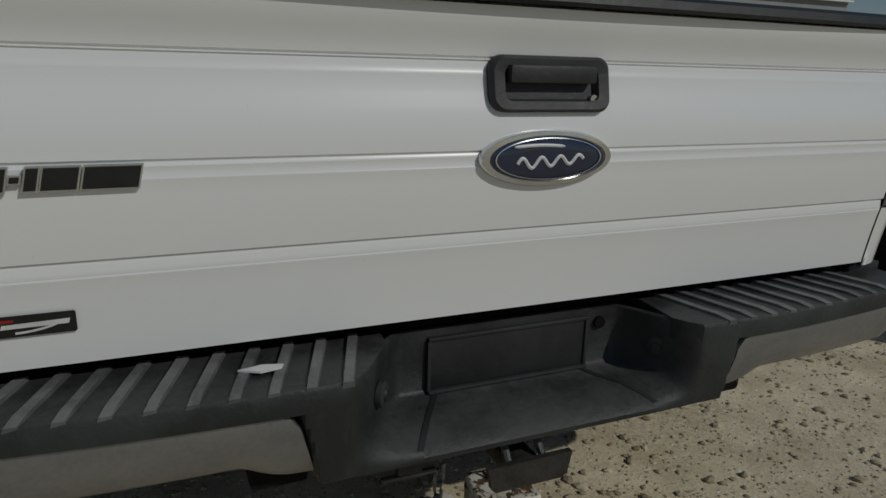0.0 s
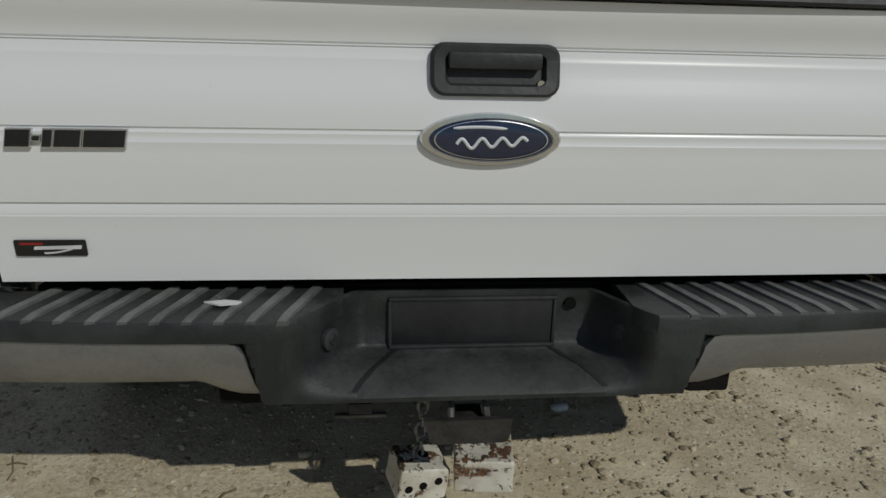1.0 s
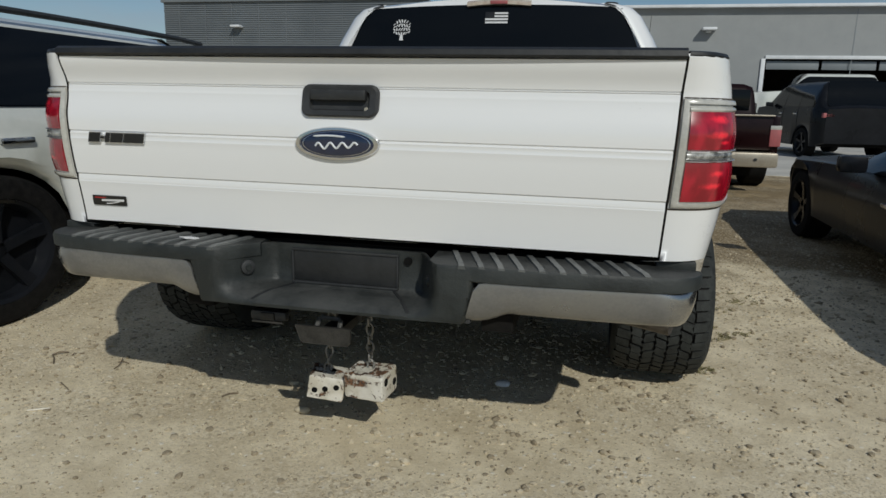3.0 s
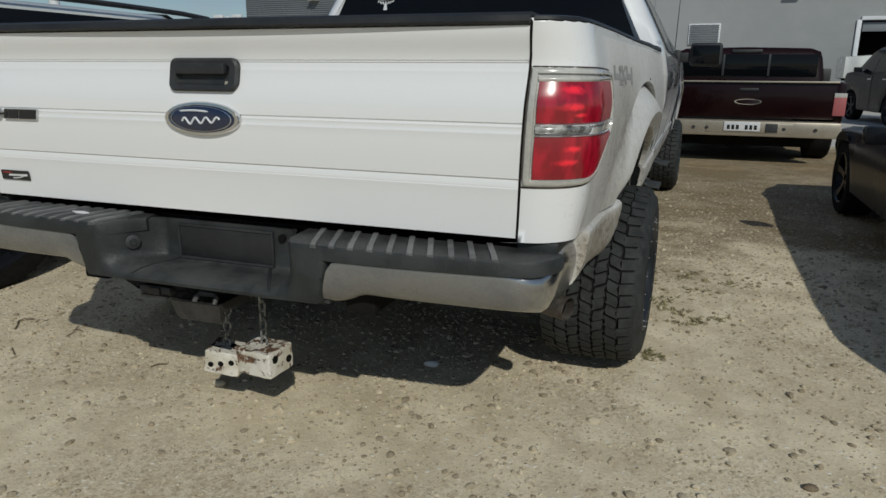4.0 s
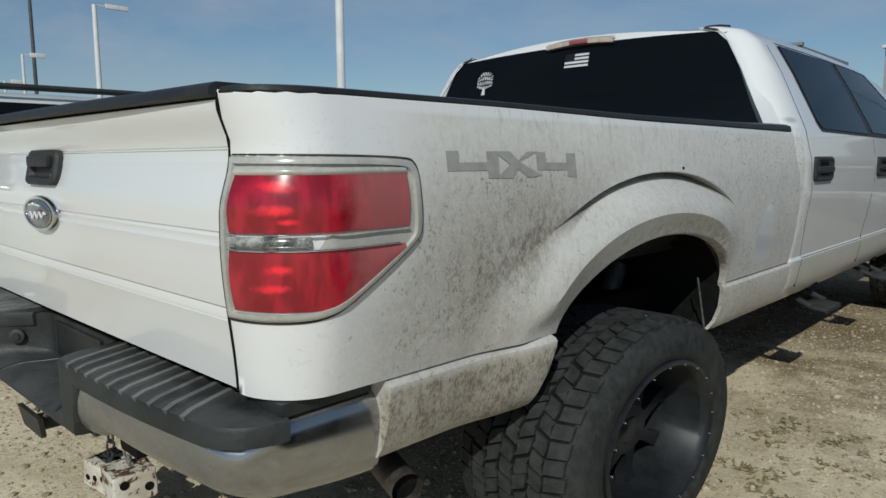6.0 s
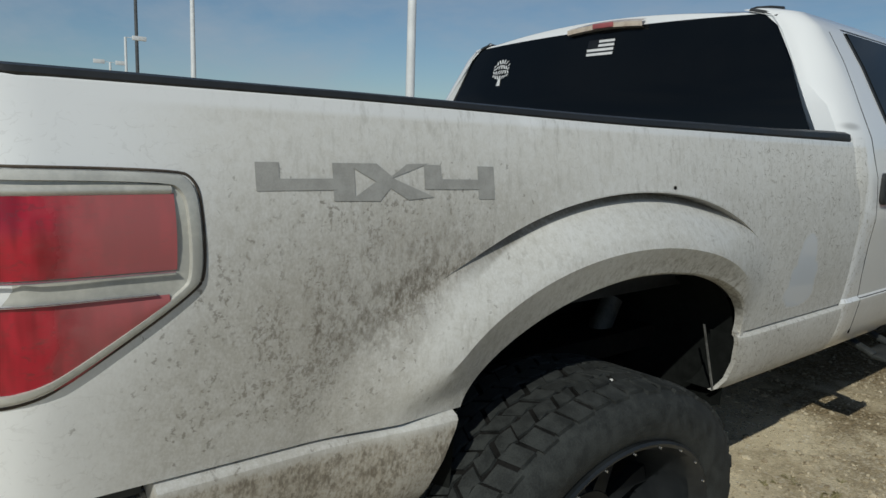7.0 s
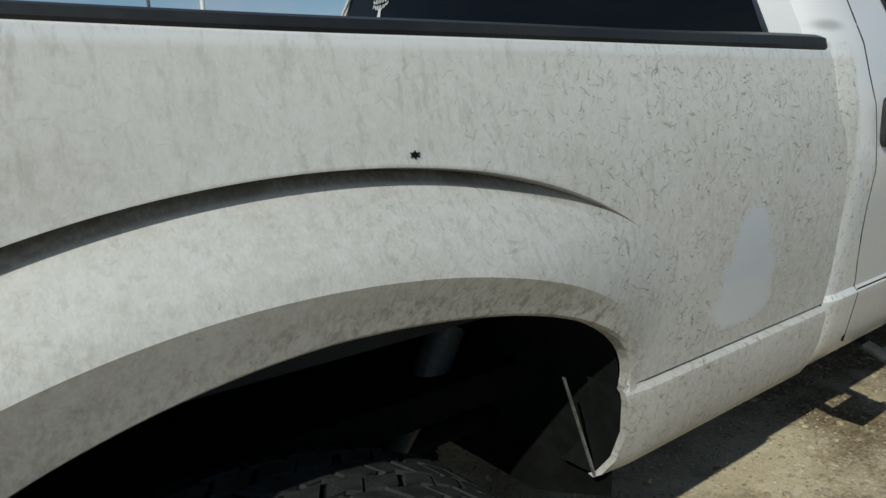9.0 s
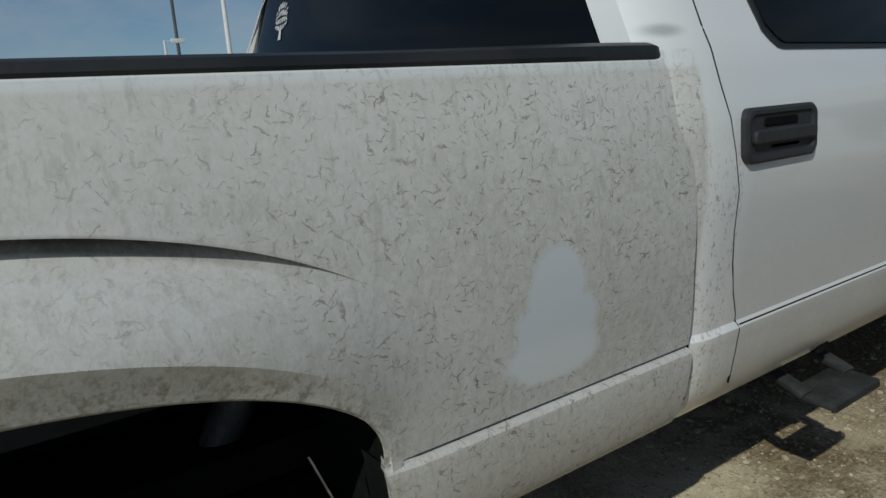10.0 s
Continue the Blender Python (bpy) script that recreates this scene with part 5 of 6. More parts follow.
        for r, hw, o in ((0.075, 0.026, -0.108), (0.14, 0.020, -0.118), (0.20, 0.022, -0.128), (0.238, 0.030, -0.125)):
            for t_, d in ((-hw, -0.03), (-hw, 0.0), (hw, 0.0), (hw, -0.03)):
                y, z = r * math.cos(a) - t_ * math.sin(a), r * math.sin(a) + t_ * math.cos(a)
                verts.append((o + d, c[1] + y, c[2] + z * SQ))
        for j in range(3):
            for k in range(4):
                faces.append((4 * j + k, 4 * j + (k + 1) % 4, 4 * j + 4 + (k + 1) % 4, 4 * j + 4 + k))
        link("spoke", at(verts), faces, RIM, rim)
    for i in range(20):
        a = 2 * math.pi * i / 20
        bm = bmesh.new()
        p = at([(0.006, c[1] + 0.270 * math.cos(a), c[2] + 0.270 * math.sin(a) * SQ)])[0]
        tube(bm, [p, (p[0] + sg * 0.005, p[1], p[2])], 0.0023, 8)
        part("rivet", bm, SILVER, rim)
    return tyre


REAR_AXLE, FRONT_AXLE = 1.15, 5.45
for y_ in (REAR_AXLE, FRONT_AXLE):
    for sg_ in (1, -1):
        build_wheel(1.118 if y_ == REAR_AXLE else 1.10, y_, sg_, y_ == REAR_AXLE and sg_ == 1)
bm = bmesh.new()
bmesh.ops.create_icosphere(bm, subdivisions=2, radius=0.0052, matrix=Matrix.Translation((1.03, 1.19, 0.652)))
part("white_pebble", bm, WHITE, pickup, "small white pebble stuck on the tread")


# ---- underbody ----
def underbody():
    u = part("chassis_frame", box(box(box(bmesh.new(), (-0.45, 3.0, 0.52), (0.09, 6.0, 0.12), 0.01), (0.45, 3.0, 0.52), (0.09, 6.0, 0.12), 0.01), (0, 3.2, 0.60), (1.5, 5.2, 0.06)), DARK, pickup, "dark chassis frame")
    bm = bmesh.new()
    tube(bm, [(-0.80, REAR_AXLE, 0.37), (0.80, REAR_AXLE, 0.37)], 0.045, 14)
    bmesh.ops.create_uvsphere(bm, u_segments=16, v_segments=10, radius=0.13, matrix=Matrix.Translation((0, REAR_AXLE, 0.37)) @ Matrix.Diagonal((1, 1, 0.85, 1)))
    part("rear_axle", bm, DARK, u)
    bm = bmesh.new()
    tube(bm, [(-0.80, FRONT_AXLE, 0.37), (0.80, FRONT_AXLE, 0.37)], 0.04, 12)
    part("front_axle", bm, DARK, u)
    for sg in (1, -1):
        bm = bmesh.new()
        for i in range(4):
            pts = [(sg * 0.58, REAR_AXLE - 0.62 + 1.24 * j / 12, 0.46 - 0.02 * i + 0.0 - 0.07 * (1 - ((j - 6) / 6) ** 2) * 0.9) for j in range(13)]
            if i:
                pts = pts[i:-i]
            for a, b in zip(pts, pts[1:]):
                mid = [(p + q) / 2 for p, q in zip(a, b)]
                box(bm, mid, (0.06, abs(b[1] - a[1]) + 0.004, 0.012))
        part("leaf_spring", bm, DARK, u)
        bm = bmesh.new()
        tube(bm, [(sg * 0.66, REAR_AXLE + 0.33, 0.42), (sg * 0.67, 1.552, 0.523), (sg * 0.67, 1.625, 0.642), (sg * 0.67, 1.665, 0.71)], [0.020, 0.022, 0.034, 0.034], 12)
        part("shock_absorber", bm, WORN, u, "grey shock absorber")
        bm = bmesh.new()
        prism(bm, [(1.716, 0.508), (1.7195, 0.508), (1.646, 0.70), (1.644, 0.70)], lambda y, z, d: (sg * (0.975 + d), y, z), 0.005)
        part("liner_edge", bm, LINK, u)
    bm = bmesh.new()
    pts = [(0.62, 1.9, 0.47), (0.62, 1.0, 0.49), (0.66, 0.66, 0.46), (0.745, 0.43, 0.432), (0.940, 0.363, 0.416)]
    tube(bm, pts[2:4], 0.028, 16, False)
    tube(bm, [Vector(p) for p in pts[-2:]], 0.035, 20, False)
    part("exhaust_pipe", bm, TIP, u, "dull grey steel exhaust tip")
    piped("exhaust_run", [(0.60, 2.6, 0.47)] + pts[:3], 0.029, DARK, u, 12)
    bm = bmesh.new()
    tube(bm, [Vector(p) for p in pts[:-1]] + [Vector(pts[-1]) - (Vector(pts[-1]) - Vector(pts[-2])) * 0.12], [0.026] * 3 + [0.030, 0.0332], 14)
    part("exhaust_bore", bm, DARK, u)
    # side steps
    for sg in (1, -1):
        for y in (2.85, 4.0):
            bm = bmesh.new()
            box(bm, (sg * 1.0, y + 0.14, 0.401), (0.112, 0.235, 0.014), 0.006, Matrix.Rotation(0.10 * sg, 4, "Y"))
            for dy in (0.038, 0.242):
                box(bm, (sg * 0.935, y + dy, 0.430), (0.115, 0.050, 0.014), 0.005, Matrix.Rotation(0.40 * sg, 4, "Y"))
            box(bm, (sg * 1.052, y + 0.14, 0.392), (0.012, 0.225, 0.018), 0.005)
            part("drop_step", bm, STEP, pickup, "black drop step under the door")
            bm = bmesh.new()
            box(bm, (sg * 0.85, y + 0.14, 0.50), (0.25, 0.05, 0.03), 0.006)
            part("step_bracket", bm, DARK, pickup)


underbody()
# unseen plate added to deepen the shade under the truck
boxed("shade_plate", (0, 3.55, 0.515), (1.74, 3.5, 0.05), DARK, pickup, 0.01)


# ---- cab fittings ----
def cab_pt(y, z, off=0.0):
    k = z
    if z > 1.24:
        k = 1.24 + (z - 1.24) * (roof_z(y) - 1.24) / (1.695 - 1.24)
    return (cab_half(z) - 0.004 * max(0, y - 3.4) + off, y, k)


def pane(name, corners, mat, off, parent, sg, label="", nu=20, nv=8, soft=0.0):
    """A panel on the cab's flank between four (y, z) corners: lower rear, lower front, upper front, upper rear."""
    rows = []
    for j in range(nv + 1):
        v_ = j / nv
        r = []
        for i in range(nu + 1):
            u = (i / nu) ** (2.2 if soft else 1.0)
            y = (corners[0][0] * (1 - u) + corners[1][0] * u) * (1 - v_) + (corners[3][0] * (1 - u) + corners[2][0] * u) * v_
            z = (corners[0][1] * (1 - u) + corners[1][1] * u) * (1 - v_) + (corners[3][1] * (1 - u) + corners[2][1] * u) * v_
            z += soft * max(0.0, 1 - u * math.dist(corners[0], corners[1]) / 0.045) ** 2 * (1 - v_)
            r.append(cab_pt(y, z, off))
        rows.append(r)
    e = [[(p[0] - 0.012, p[1], p[2]) for p in rows[0]]] + rows + [[(p[0] - 0.012, p[1], p[2]) for p in rows[-1]]]
    e = [[(r[0][0] - 0.012, r[0][1], r[0][2])] + r + [(r[-1][0] - 0.012, r[-1][1], r[-1][2])] for r in e]
    v, f = sheet(e)
    return link(name, mirrored(v) if sg < 0 else v, f, mat, parent, label)


def seam(pts, sg, parent, r=0.0024):
    out = []
    for (a, b), (c, d) in zip(pts, pts[1:]):
        for i in range(6):
            y, z = a + (c - a) * i / 6, b + (d - b) * i / 6
            p = cab_pt(y, z, -0.0015)
            out.append((sg * p[0], p[1], p[2]))
    return piped("door_gap", out, r, DARK, parent, 6)


def door_handle(y, sg, parent):
    z = 1.044

    def at(u, v_, w):
        p = cab_pt(y + u, z + v_, w)
        return (sg * p[0], p[1], p[2])
    v, f = stacked([(rounded(0.245, 0.100, 0.022), 0.0), (rounded(0.245, 0.100, 0.022), 0.010), (rounded(0.232, 0.090, 0.018), 0.014), (rounded(0.216, 0.076, 0.014), 0.013), (rounded(0.206, 0.068, 0.012), 0.008)], at)
    h = link("door_handle", v, f, BLACK, parent, "black plastic door handle")
    # pockets are near-black slabs that stand for the recesses' shade
    for nm, cu, cv, w, hgt, lift, r_, mat in (("upper_pocket", -0.004, 0.022, 0.118, 0.020, 0.0105, 0.006, DARK), ("grip", 0.0, -0.003, 0.214, 0.026, 0.021, 0.008, BLACK), ("lower_pocket", 0.010, -0.023, 0.100, 0.008, 0.0105, 0.004, DARK)):
        o = [(cu + u, cv + v_) for u, v_ in rounded(w, hgt, r_, 4)]
        i_ = [(cu + u, cv + v_) for u, v_ in rounded(w - 0.008, hgt - 0.007, r_ * 0.6, 4)]
        v, f = stacked([(o, 0.002), (o, lift - 0.004), (i_, lift)], at)
        link(nm, v, f, mat, h)
    return h


def doors():
    for sg in (1, -1):
        for i, (y0, y1) in enumerate(((2.50, 3.50), (3.50, 4.62))):
            pts = [(y0, 0.555), (y0, 0.84), (y0, 1.24), (y0 + 0.03, 1.58)]
            if i == 0:
                pts = [(2.528, 0.552), (2.531, 0.61), (2.532, 0.665), (2.526, 0.70), (2.503, 0.75), (2.484, 0.81), (2.474, 0.87), (2.471, 0.95), (2.461, 1.02), (2.446, 1.08), (2.434, 1.14), (2.425, 1.20), (2.424, 1.24), (2.437, 1.30), (2.456, 1.37), (2.475, 1.47), (2.49, 1.58)]
            seam(pts, sg, pickup)
        seam([(2.535, 0.676), (3.4, 0.676), (4.8, 0.676)], sg, pickup, 0.0024)
        seam([(4.62, 0.62), (4.60, 0.8), (4.66, 1.0), (4.70, 1.20)], sg, pickup)
        frame_ = pane("window_frame", ((2.600, 1.198), (4.80, 1.186), (4.12, 1.585), (2.615, 1.588)), CAP, 0.003, pickup, sg, "black window surround", 28, soft=0.035)
        pane("rear_door_window", ((2.618, 1.210), (3.40, 1.206), (3.36, 1.572), (2.632, 1.575)), SIDE_GLASS, 0.006, frame_, sg, "dark tinted rear door window", 28, soft=0.035)
        pane("front_door_window", ((3.50, 1.213), (4.60, 1.204), (4.02, 1.570), (3.46, 1.572)), SIDE_GLASS, 0.006, frame_, sg, "dark tinted front door window")
        for y in (2.598, 3.65):
            door_handle(y, sg, pickup)
        # towing mirror
        bm = bmesh.new()
        box(bm, (sg * 1.258, 4.42, 1.224), (0.236, 0.10, 0.178), 0.034, None, 3)
        mir = part("door_mirror", bm, BLACK, pickup, "large black towing mirror")
        boxed("mirror_glass", (sg * 1.258, 4.368, 1.224), (0.196, 0.006, 0.138), TINT, mir, 0.002)
        bm = bmesh.new()
        box(bm, (sg * 1.10, 4.44, 1.205), (0.14, 0.06, 0.07), 0.012)
        part("mirror_arm", bm, BLACK, mir)
        bm = bmesh.new()
        box(bm, (sg * 1.045, 4.48, 1.20), (0.05, 0.22, 0.12), 0.015)
        part("mirror_foot", bm, BLACK, mir)


doors()


def front_body():
    for sg in (1, -1):
        rows = []
        n = 40
        for i in range(n + 1):
            y = 4.855 + 1.55 * i / n
            d = abs(y - FRONT_AXLE) / 0.50
            zl = 0.72 + 0.27 * math.sqrt(max(0, 1 - d * d)) if d < 1 else 0.60
            zt = 1.215 - 0.05 * ((y - 4.855) / 1.55) ** 2
            inn = 0.10 * smoothstep(6.0, 6.4, y)
            fl = 0.02 * smoothstep(1.5, 1.0, d)
            rows.append([(sg * (cab_half(z) - 0.006 - inn + fl * smoothstep(1.05, 0.9, z)), y, z) for z in [zl + (zt - zl) * j / 12 for j in range(13)]])
        rows2 = [[(p[0] - sg * 0.05, p[1], p[2]) for p in [r[0]]] + r for r in rows]
        link("front_fender", *sheet(rows2), PAINT, pickup, "white front fender")
        bm = bmesh.new()
        box(bm, (sg * 0.66, FRONT_AXLE, 0.85), (0.46, 1.02, 0.30))
        part("fender_liner", bm, DARK, pickup)
    rows = []
    for i in range(16):
        y = 4.83 + 1.56 * i / 15
        zt = 1.212 - 0.05 * ((y - 4.855) / 1.55) ** 2
        rows.append([(x, y + 0.06 * (1 - (x / 0.96) ** 2), zt + 0.07 * (1 - (x / 0.98) ** 4)) for x in np.linspace(-0.98 + 0.1 * smoothstep(6.0, 6.4, y), 0.98 - 0.1 * smoothstep(6.0, 6.4, y), 17)])
    link("hood", *sheet(rows), PAINT, pickup, "white hood")
    ws = []
    for t in [i / 8 for i in range(9)]:
        y, z = 4.05 + 0.95 * t, 1.655 - 0.40 * t
        w = 0.68 + 0.24 * t
        ws.append([(x, y + 0.10 * (1 - (x / w) ** 2), z + 0.02 * (1 - (x / w) ** 2)) for x in np.linspace(-w, w, 15)])
    link("windshield", *sheet(ws), TINT, pickup, "tinted windshield")
    boxed("front_bumper", (0, 6.42, 0.62), (1.9, 0.14, 0.22), CHROME, pickup, 0.03)
    boxed("grille", (0, 6.40, 0.95), (1.7, 0.08, 0.40), BLACK, pickup, 0.02)
    # roof seam strips, brake lamp, aerial
    for sg in (1, -1):
        pts = [(sg * 0.742, back_y(1.60) + 0.014, 1.598), (sg * 0.695, back_y(1.63) + 0.008, 1.616), (sg * 0.648, back_y(1.66) + 0.006, 1.629), (sg * 0.660, 2.385, 1.634), (sg * 0.692, 2.42, 1.638), (sg * 0.712, 2.47, 1.640)]
        piped("roof_seam", pts, 0.009, BLACK, pickup, 6)
    bm = bmesh.new()
    bl = []
    for j, (dy, dz) in enumerate(((0.0, 0.0), (-0.022, 0.004), (-0.024, 0.022), (0.0, 0.034))):
        bl.append([(x, back_y(1.65) - 0.012 + dy, 1.613 + dz + 0.012 * (1 - ((x - 0.055) / 0.2) ** 2)) for x in np.linspace(-0.13, 0.24, 13)])
    bar = link("high_brake_light", *sheet(bl), AMBER, pickup, "high centre brake light with cargo lamps")
    boxed("brake_lens", (0.055, back_y(1.65) - 0.036, 1.639), (0.10, 0.012, 0.020), RED, bar, 0.004)
    piped("aerial", [(1.0, 4.98, 1.2), (1.01, 4.93, 1.55), (1.02, 4.88, 1.86)], [0.004, 0.003, 0.002], BLACK, pickup, 6)


front_body()


# ---- rear window stickers ----
def on_glass(cx, cz):
    return lambda u, v_, w: (cx + u, back_y(cz + v_) - 0.005 - w + 0.03 * (abs(cx + u) / 0.9) ** 4, cz + v_ + 0.03 * (1 - ((cx + u) / 0.9) ** 2) * smoothstep(1.4, 1.61, cz + v_))


def stickers():
    at = on_glass(0.043, 1.534)
    bm = bmesh.new()
    prism(bm, [(-0.066, -0.026), (0.066, -0.026), (0.066, 0.028), (-0.066, 0.028)], at, 0.0006)
    fl = part("flag_sticker", bm, STICKER, pickup, "striped black and white flag sticker", smooth=False)
    bm = bmesh.new()
    for k in range(4):
        z0 = -0.026 + 0.0145 * k
        x0 = -0.066 if k < 2 else -0.012
        prism(bm, [(x0, z0), (0.066, z0), (0.066, z0 + 0.0085), (x0, z0 + 0.0085)], at, 0.0012)
    part("flag_stripes", bm, WHITE, fl, smooth=False)
    at = on_glass(-0.523, 1.482)
    bm = bmesh.new()
    for k in range(7):
        x = -0.050 + 0.0155 * k
        h = 0.058 * math.sqrt(max(0.1, 1 - ((k - 3) / 3.8) ** 2))
        for j in range(4):
            a = -h * 0.5 + h * 1.5 * j / 4
            dx = 0.006 * math.sin(j * 1.9 + k)
            prism(bm, [(x + dx, a), (x + 0.008 + dx, a + 0.002), (x + 0.010 - dx, a + h * 0.30), (x + 0.002 - dx, a + h * 0.28)], at, 0.0006)
    prism(bm, [(-0.010, -0.056), (0.014, -0.056), (0.008, -0.026), (-0.006, -0.026)], at, 0.0006)
    part("tree_sticker", bm, WHITE, pickup, "white striped tree-shaped window sticker", smooth=False)


stickers()


# ---- other vehicles ----
def road_wheel(parent, x, y, r, width, sg, mat=None, spokes=5, squash=0.80):
    """A road wheel with its outer face at x, facing sg."""
    c = (0.0, y, r * squash)

    def at(v):
        return [(x + sg * p[0], p[1], p[2]) for p in v]
    prof = [(-0.02, r * 0.66), (0.0, r * 0.70), (0.006, r * 0.82), (-0.004, r * 0.95), (-0.025, r), (-width + 0.02, r), (-width, r * 0.9), (-width, r * 0.66)]
    v, f = spin(prof, 40, c, squash)
    t = link("wheel", at(v), f, GROOVE, parent, "black tyre and wheel")
    prof = [(-0.02, r * 0.70), (0.0, r * 0.69), (-0.012, r * 0.64), (-0.07, r * 0.60), (-0.075, r * 0.15), (-0.05, r * 0.13), (-0.045, 0.0)]
    v, f = spin(prof, 40, c, squash)
    rim = link("rim", at(v), f, mat or INK, t)
    for i in range(spokes):
        a = 2 * math.pi * i / spokes + 0.3
        verts, faces = [], []
        for rr, hw, o in ((r * 0.10, 0.030, -0.035), (r * 0.40, 0.026, -0.03), (r * 0.66, 0.040, -0.012)):
            for t_, d in ((-hw, -0.03), (-hw, 0.0), (hw, 0.0), (hw, -0.03)):
                verts.append((o + d, c[1] + rr * math.cos(a) - t_ * math.sin(a), c[2] + (rr * math.sin(a) + t_ * math.cos(a)) * squash))
        for j in range(2):
            for k in range(4):
                faces.append((4 * j + k, 4 * j + (k + 1) % 4, 4 * j + 4 + (k + 1) % 4, 4 * j + 4 + k))
        link("spoke", at(verts), faces, mat or INK, rim)
    return t


def car(name, label, cx, y0, y1, half, belt, roof, mat, axles, r, hood=1.1, tail=0.5, low=0.27, rails=False, category="car", cut=0.30):
    """A passenger car lofted along y; hood and tail: how far the glasshouse stays from either end."""
    root = thing(name, (cx, (y0 + y1) / 2, 0.0), label, category)
    n = 60
    L = y1 - y0

    def section(y):
        q = (y - y0) / L
        end = smoothstep(0, 0.10, q) * smoothstep(1.0, 0.90, q)
        w = half * (0.84 + 0.16 * end)
        g = smoothstep(y0 + tail * 0.3, y0 + tail, y) * (1 - smoothstep(y1 - hood - 0.75, y1 - hood, y))
        zb = belt - 0.05 * smoothstep(y1 - hood, y1, y) - 0.05 * (1 - smoothstep(y0, y0 + 0.2, y))
        zr = zb + 0.03 + (roof - belt) * g
        zl = low + 0.10 * (1 - end)
        for ya in axles:
            d = abs(y - ya) / (r * 1.14)
            if d < 1:
                zl = max(zl, r * 0.80 + r * 1.02 * math.sqrt(1 - d * d) * 0.86)
        pts = [(w - 0.05, zl), (w - 0.01, zl + 0.02), (w, min(zb - 0.1, zl + 0.12) if zl < 0.5 else zl + 0.04), (w + 0.012, max(zb * 0.72, zl + 0.05)), (w + 0.004, zb - 0.06), (w - 0.02, zb)]
        top = w - 0.02 - 0.17 * g - 0.02
        pts += [(w - 0.02 - (0.13) * g * 0.5, zb + (zr - zb) * 0.45), (top, zb + (zr - zb) * 0.86), (top - 0.10, zr - 0.01), (top * 0.5, zr + 0.018), (0.0, zr + 0.025)]
        return pts

    ys = [y0 + L * i / n for i in range(n + 1)]
    rows = []
    for y in ys:
        h = section(y)
        rows.append([(cx + x, y, z) for x, z in h] + [(cx - x, y, z) for x, z in h[-2::-1]])
    v, f = sheet(rows)
    m = len(rows[0])
    f += [tuple(range(m)), tuple(n * m + i for i in range(m))]
    body = link("car_body", v, f, mat, root, "", 40)
    part("underside", box(bmesh.new(), (cx, (y0 + y1) / 2, low + 0.12), (half * 1.7, L * 0.9, 0.2)), DARK, root)
    ya, yb = y0 + tail * 0.8, y1 - hood - 0.35
    split = [ya, ya + (yb - ya) * cut, ya + (yb - ya) * 0.64, yb]
    for sg in (1, -1):
        band = []
        for i in range(25):
            y = ya - 0.02 + (yb - ya + 0.04) * i / 24
            h = section(y)
            band.append([(cx + sg * (x + 0.003), y, z) for x, z in ((h[5][0], h[5][1] + 0.012), h[6], (h[7][0], h[7][1]))])
        link("window_surround", *sheet(band), TINT, root)
        for a, b in zip(split, split[1:]):
            rr = []
            for i in range(13):
                y = a + 0.03 + (b - a - 0.06) * i / 12
                h = section(y)
                p, q, s = h[5], h[6], h[7]
                rr.append([(cx + sg * (x + 0.006), y, z) for x, z in ((p[0], p[1] + 0.02), q, (s[0], s[1] - 0.005))])
            link("side_window", *sheet(rr), TINT, root, "dark tinted side window")
        for a in split[1:3]:
            yy = a + 0.13
            h = section(yy)
            bm = bmesh.new()
            box(bm, (cx + sg * (half + 0.014), yy, belt - 0.14), (0.034, 0.19, 0.030), 0.012)
            part("door_handle", bm, BRIGHT, root, "chrome door handle")
            pts = [(cx + sg * (x + 0.001), a, z) for x, z in section(a)[1:6]]
            piped("door_gap", pts, 0.004, DARK, root, 6)
        if rails:
            pts = [(cx + sg * (half - 0.22), ya + (yb - ya) * i / 12, roof + 0.022 + 0.028 * math.sin(math.pi * min(1, max(0, i / 12))) ** 0.4) for i in range(13)]
            piped("roof_rail", pts, 0.017, BLACK, root, 8, "black roof rail")
            boxed("running_board", (cx + sg * (half - 0.02), (axles[0] + axles[1]) / 2, 0.31), (0.18, axles[1] - axles[0] - r * 2.5, 0.05), BLACK, root, 0.01, "black running board")
        for ya_ in axles:
            road_wheel(root, cx + sg * (half - 0.01), ya_, r, 0.22, sg)
        boxed("wing_mirror", (cx + sg * (half + 0.09), y1 - hood - 0.55, belt + 0.07), (0.17, 0.10, 0.11), mat, root, 0.03)
        boxed("end_light", (cx + sg * (half * 0.78), y0 + 0.05, belt - 0.16), (0.26, 0.10, 0.10), RED, root, 0.02, "red rear light")
    # front and rear glass
    for a, b, nm in ((y0 + tail * 0.32, y0 + tail * 0.95, "rear_glass"), (y1 - hood - 0.02, y1 - hood - 0.68, "windscreen")):
        rr = []
        for i in range(7):
            y = a + (b - a) * i / 6
            h = section(y)
            zr = h[-1][1] + 0.006
            w = h[-3][0]
            rr.append([(cx + w * q, y, zr - 0.02 * q * q) for q in (-1, -0.6, -0.2, 0.2, 0.6, 1)])
        link(nm, *sheet(rr), TINT, root)
    return root


car("parked_suv", "pearl white sport utility vehicle with black wheels and roof rails", -2.93, -0.75, 4.35, 0.965, 1.0, 1.42, PEARL, (0.80, 3.62), 0.44, 1.15, 0.40, 0.30, True, "car", 0.37)
car("parked_sedan", "black sedan parked on gravel beside the pickup", 3.27, 0.35, 5.45, 0.93, 0.67, 0.91, INK, (1.25, 4.68), 0.36, 1.75, 0.95, 0.22)
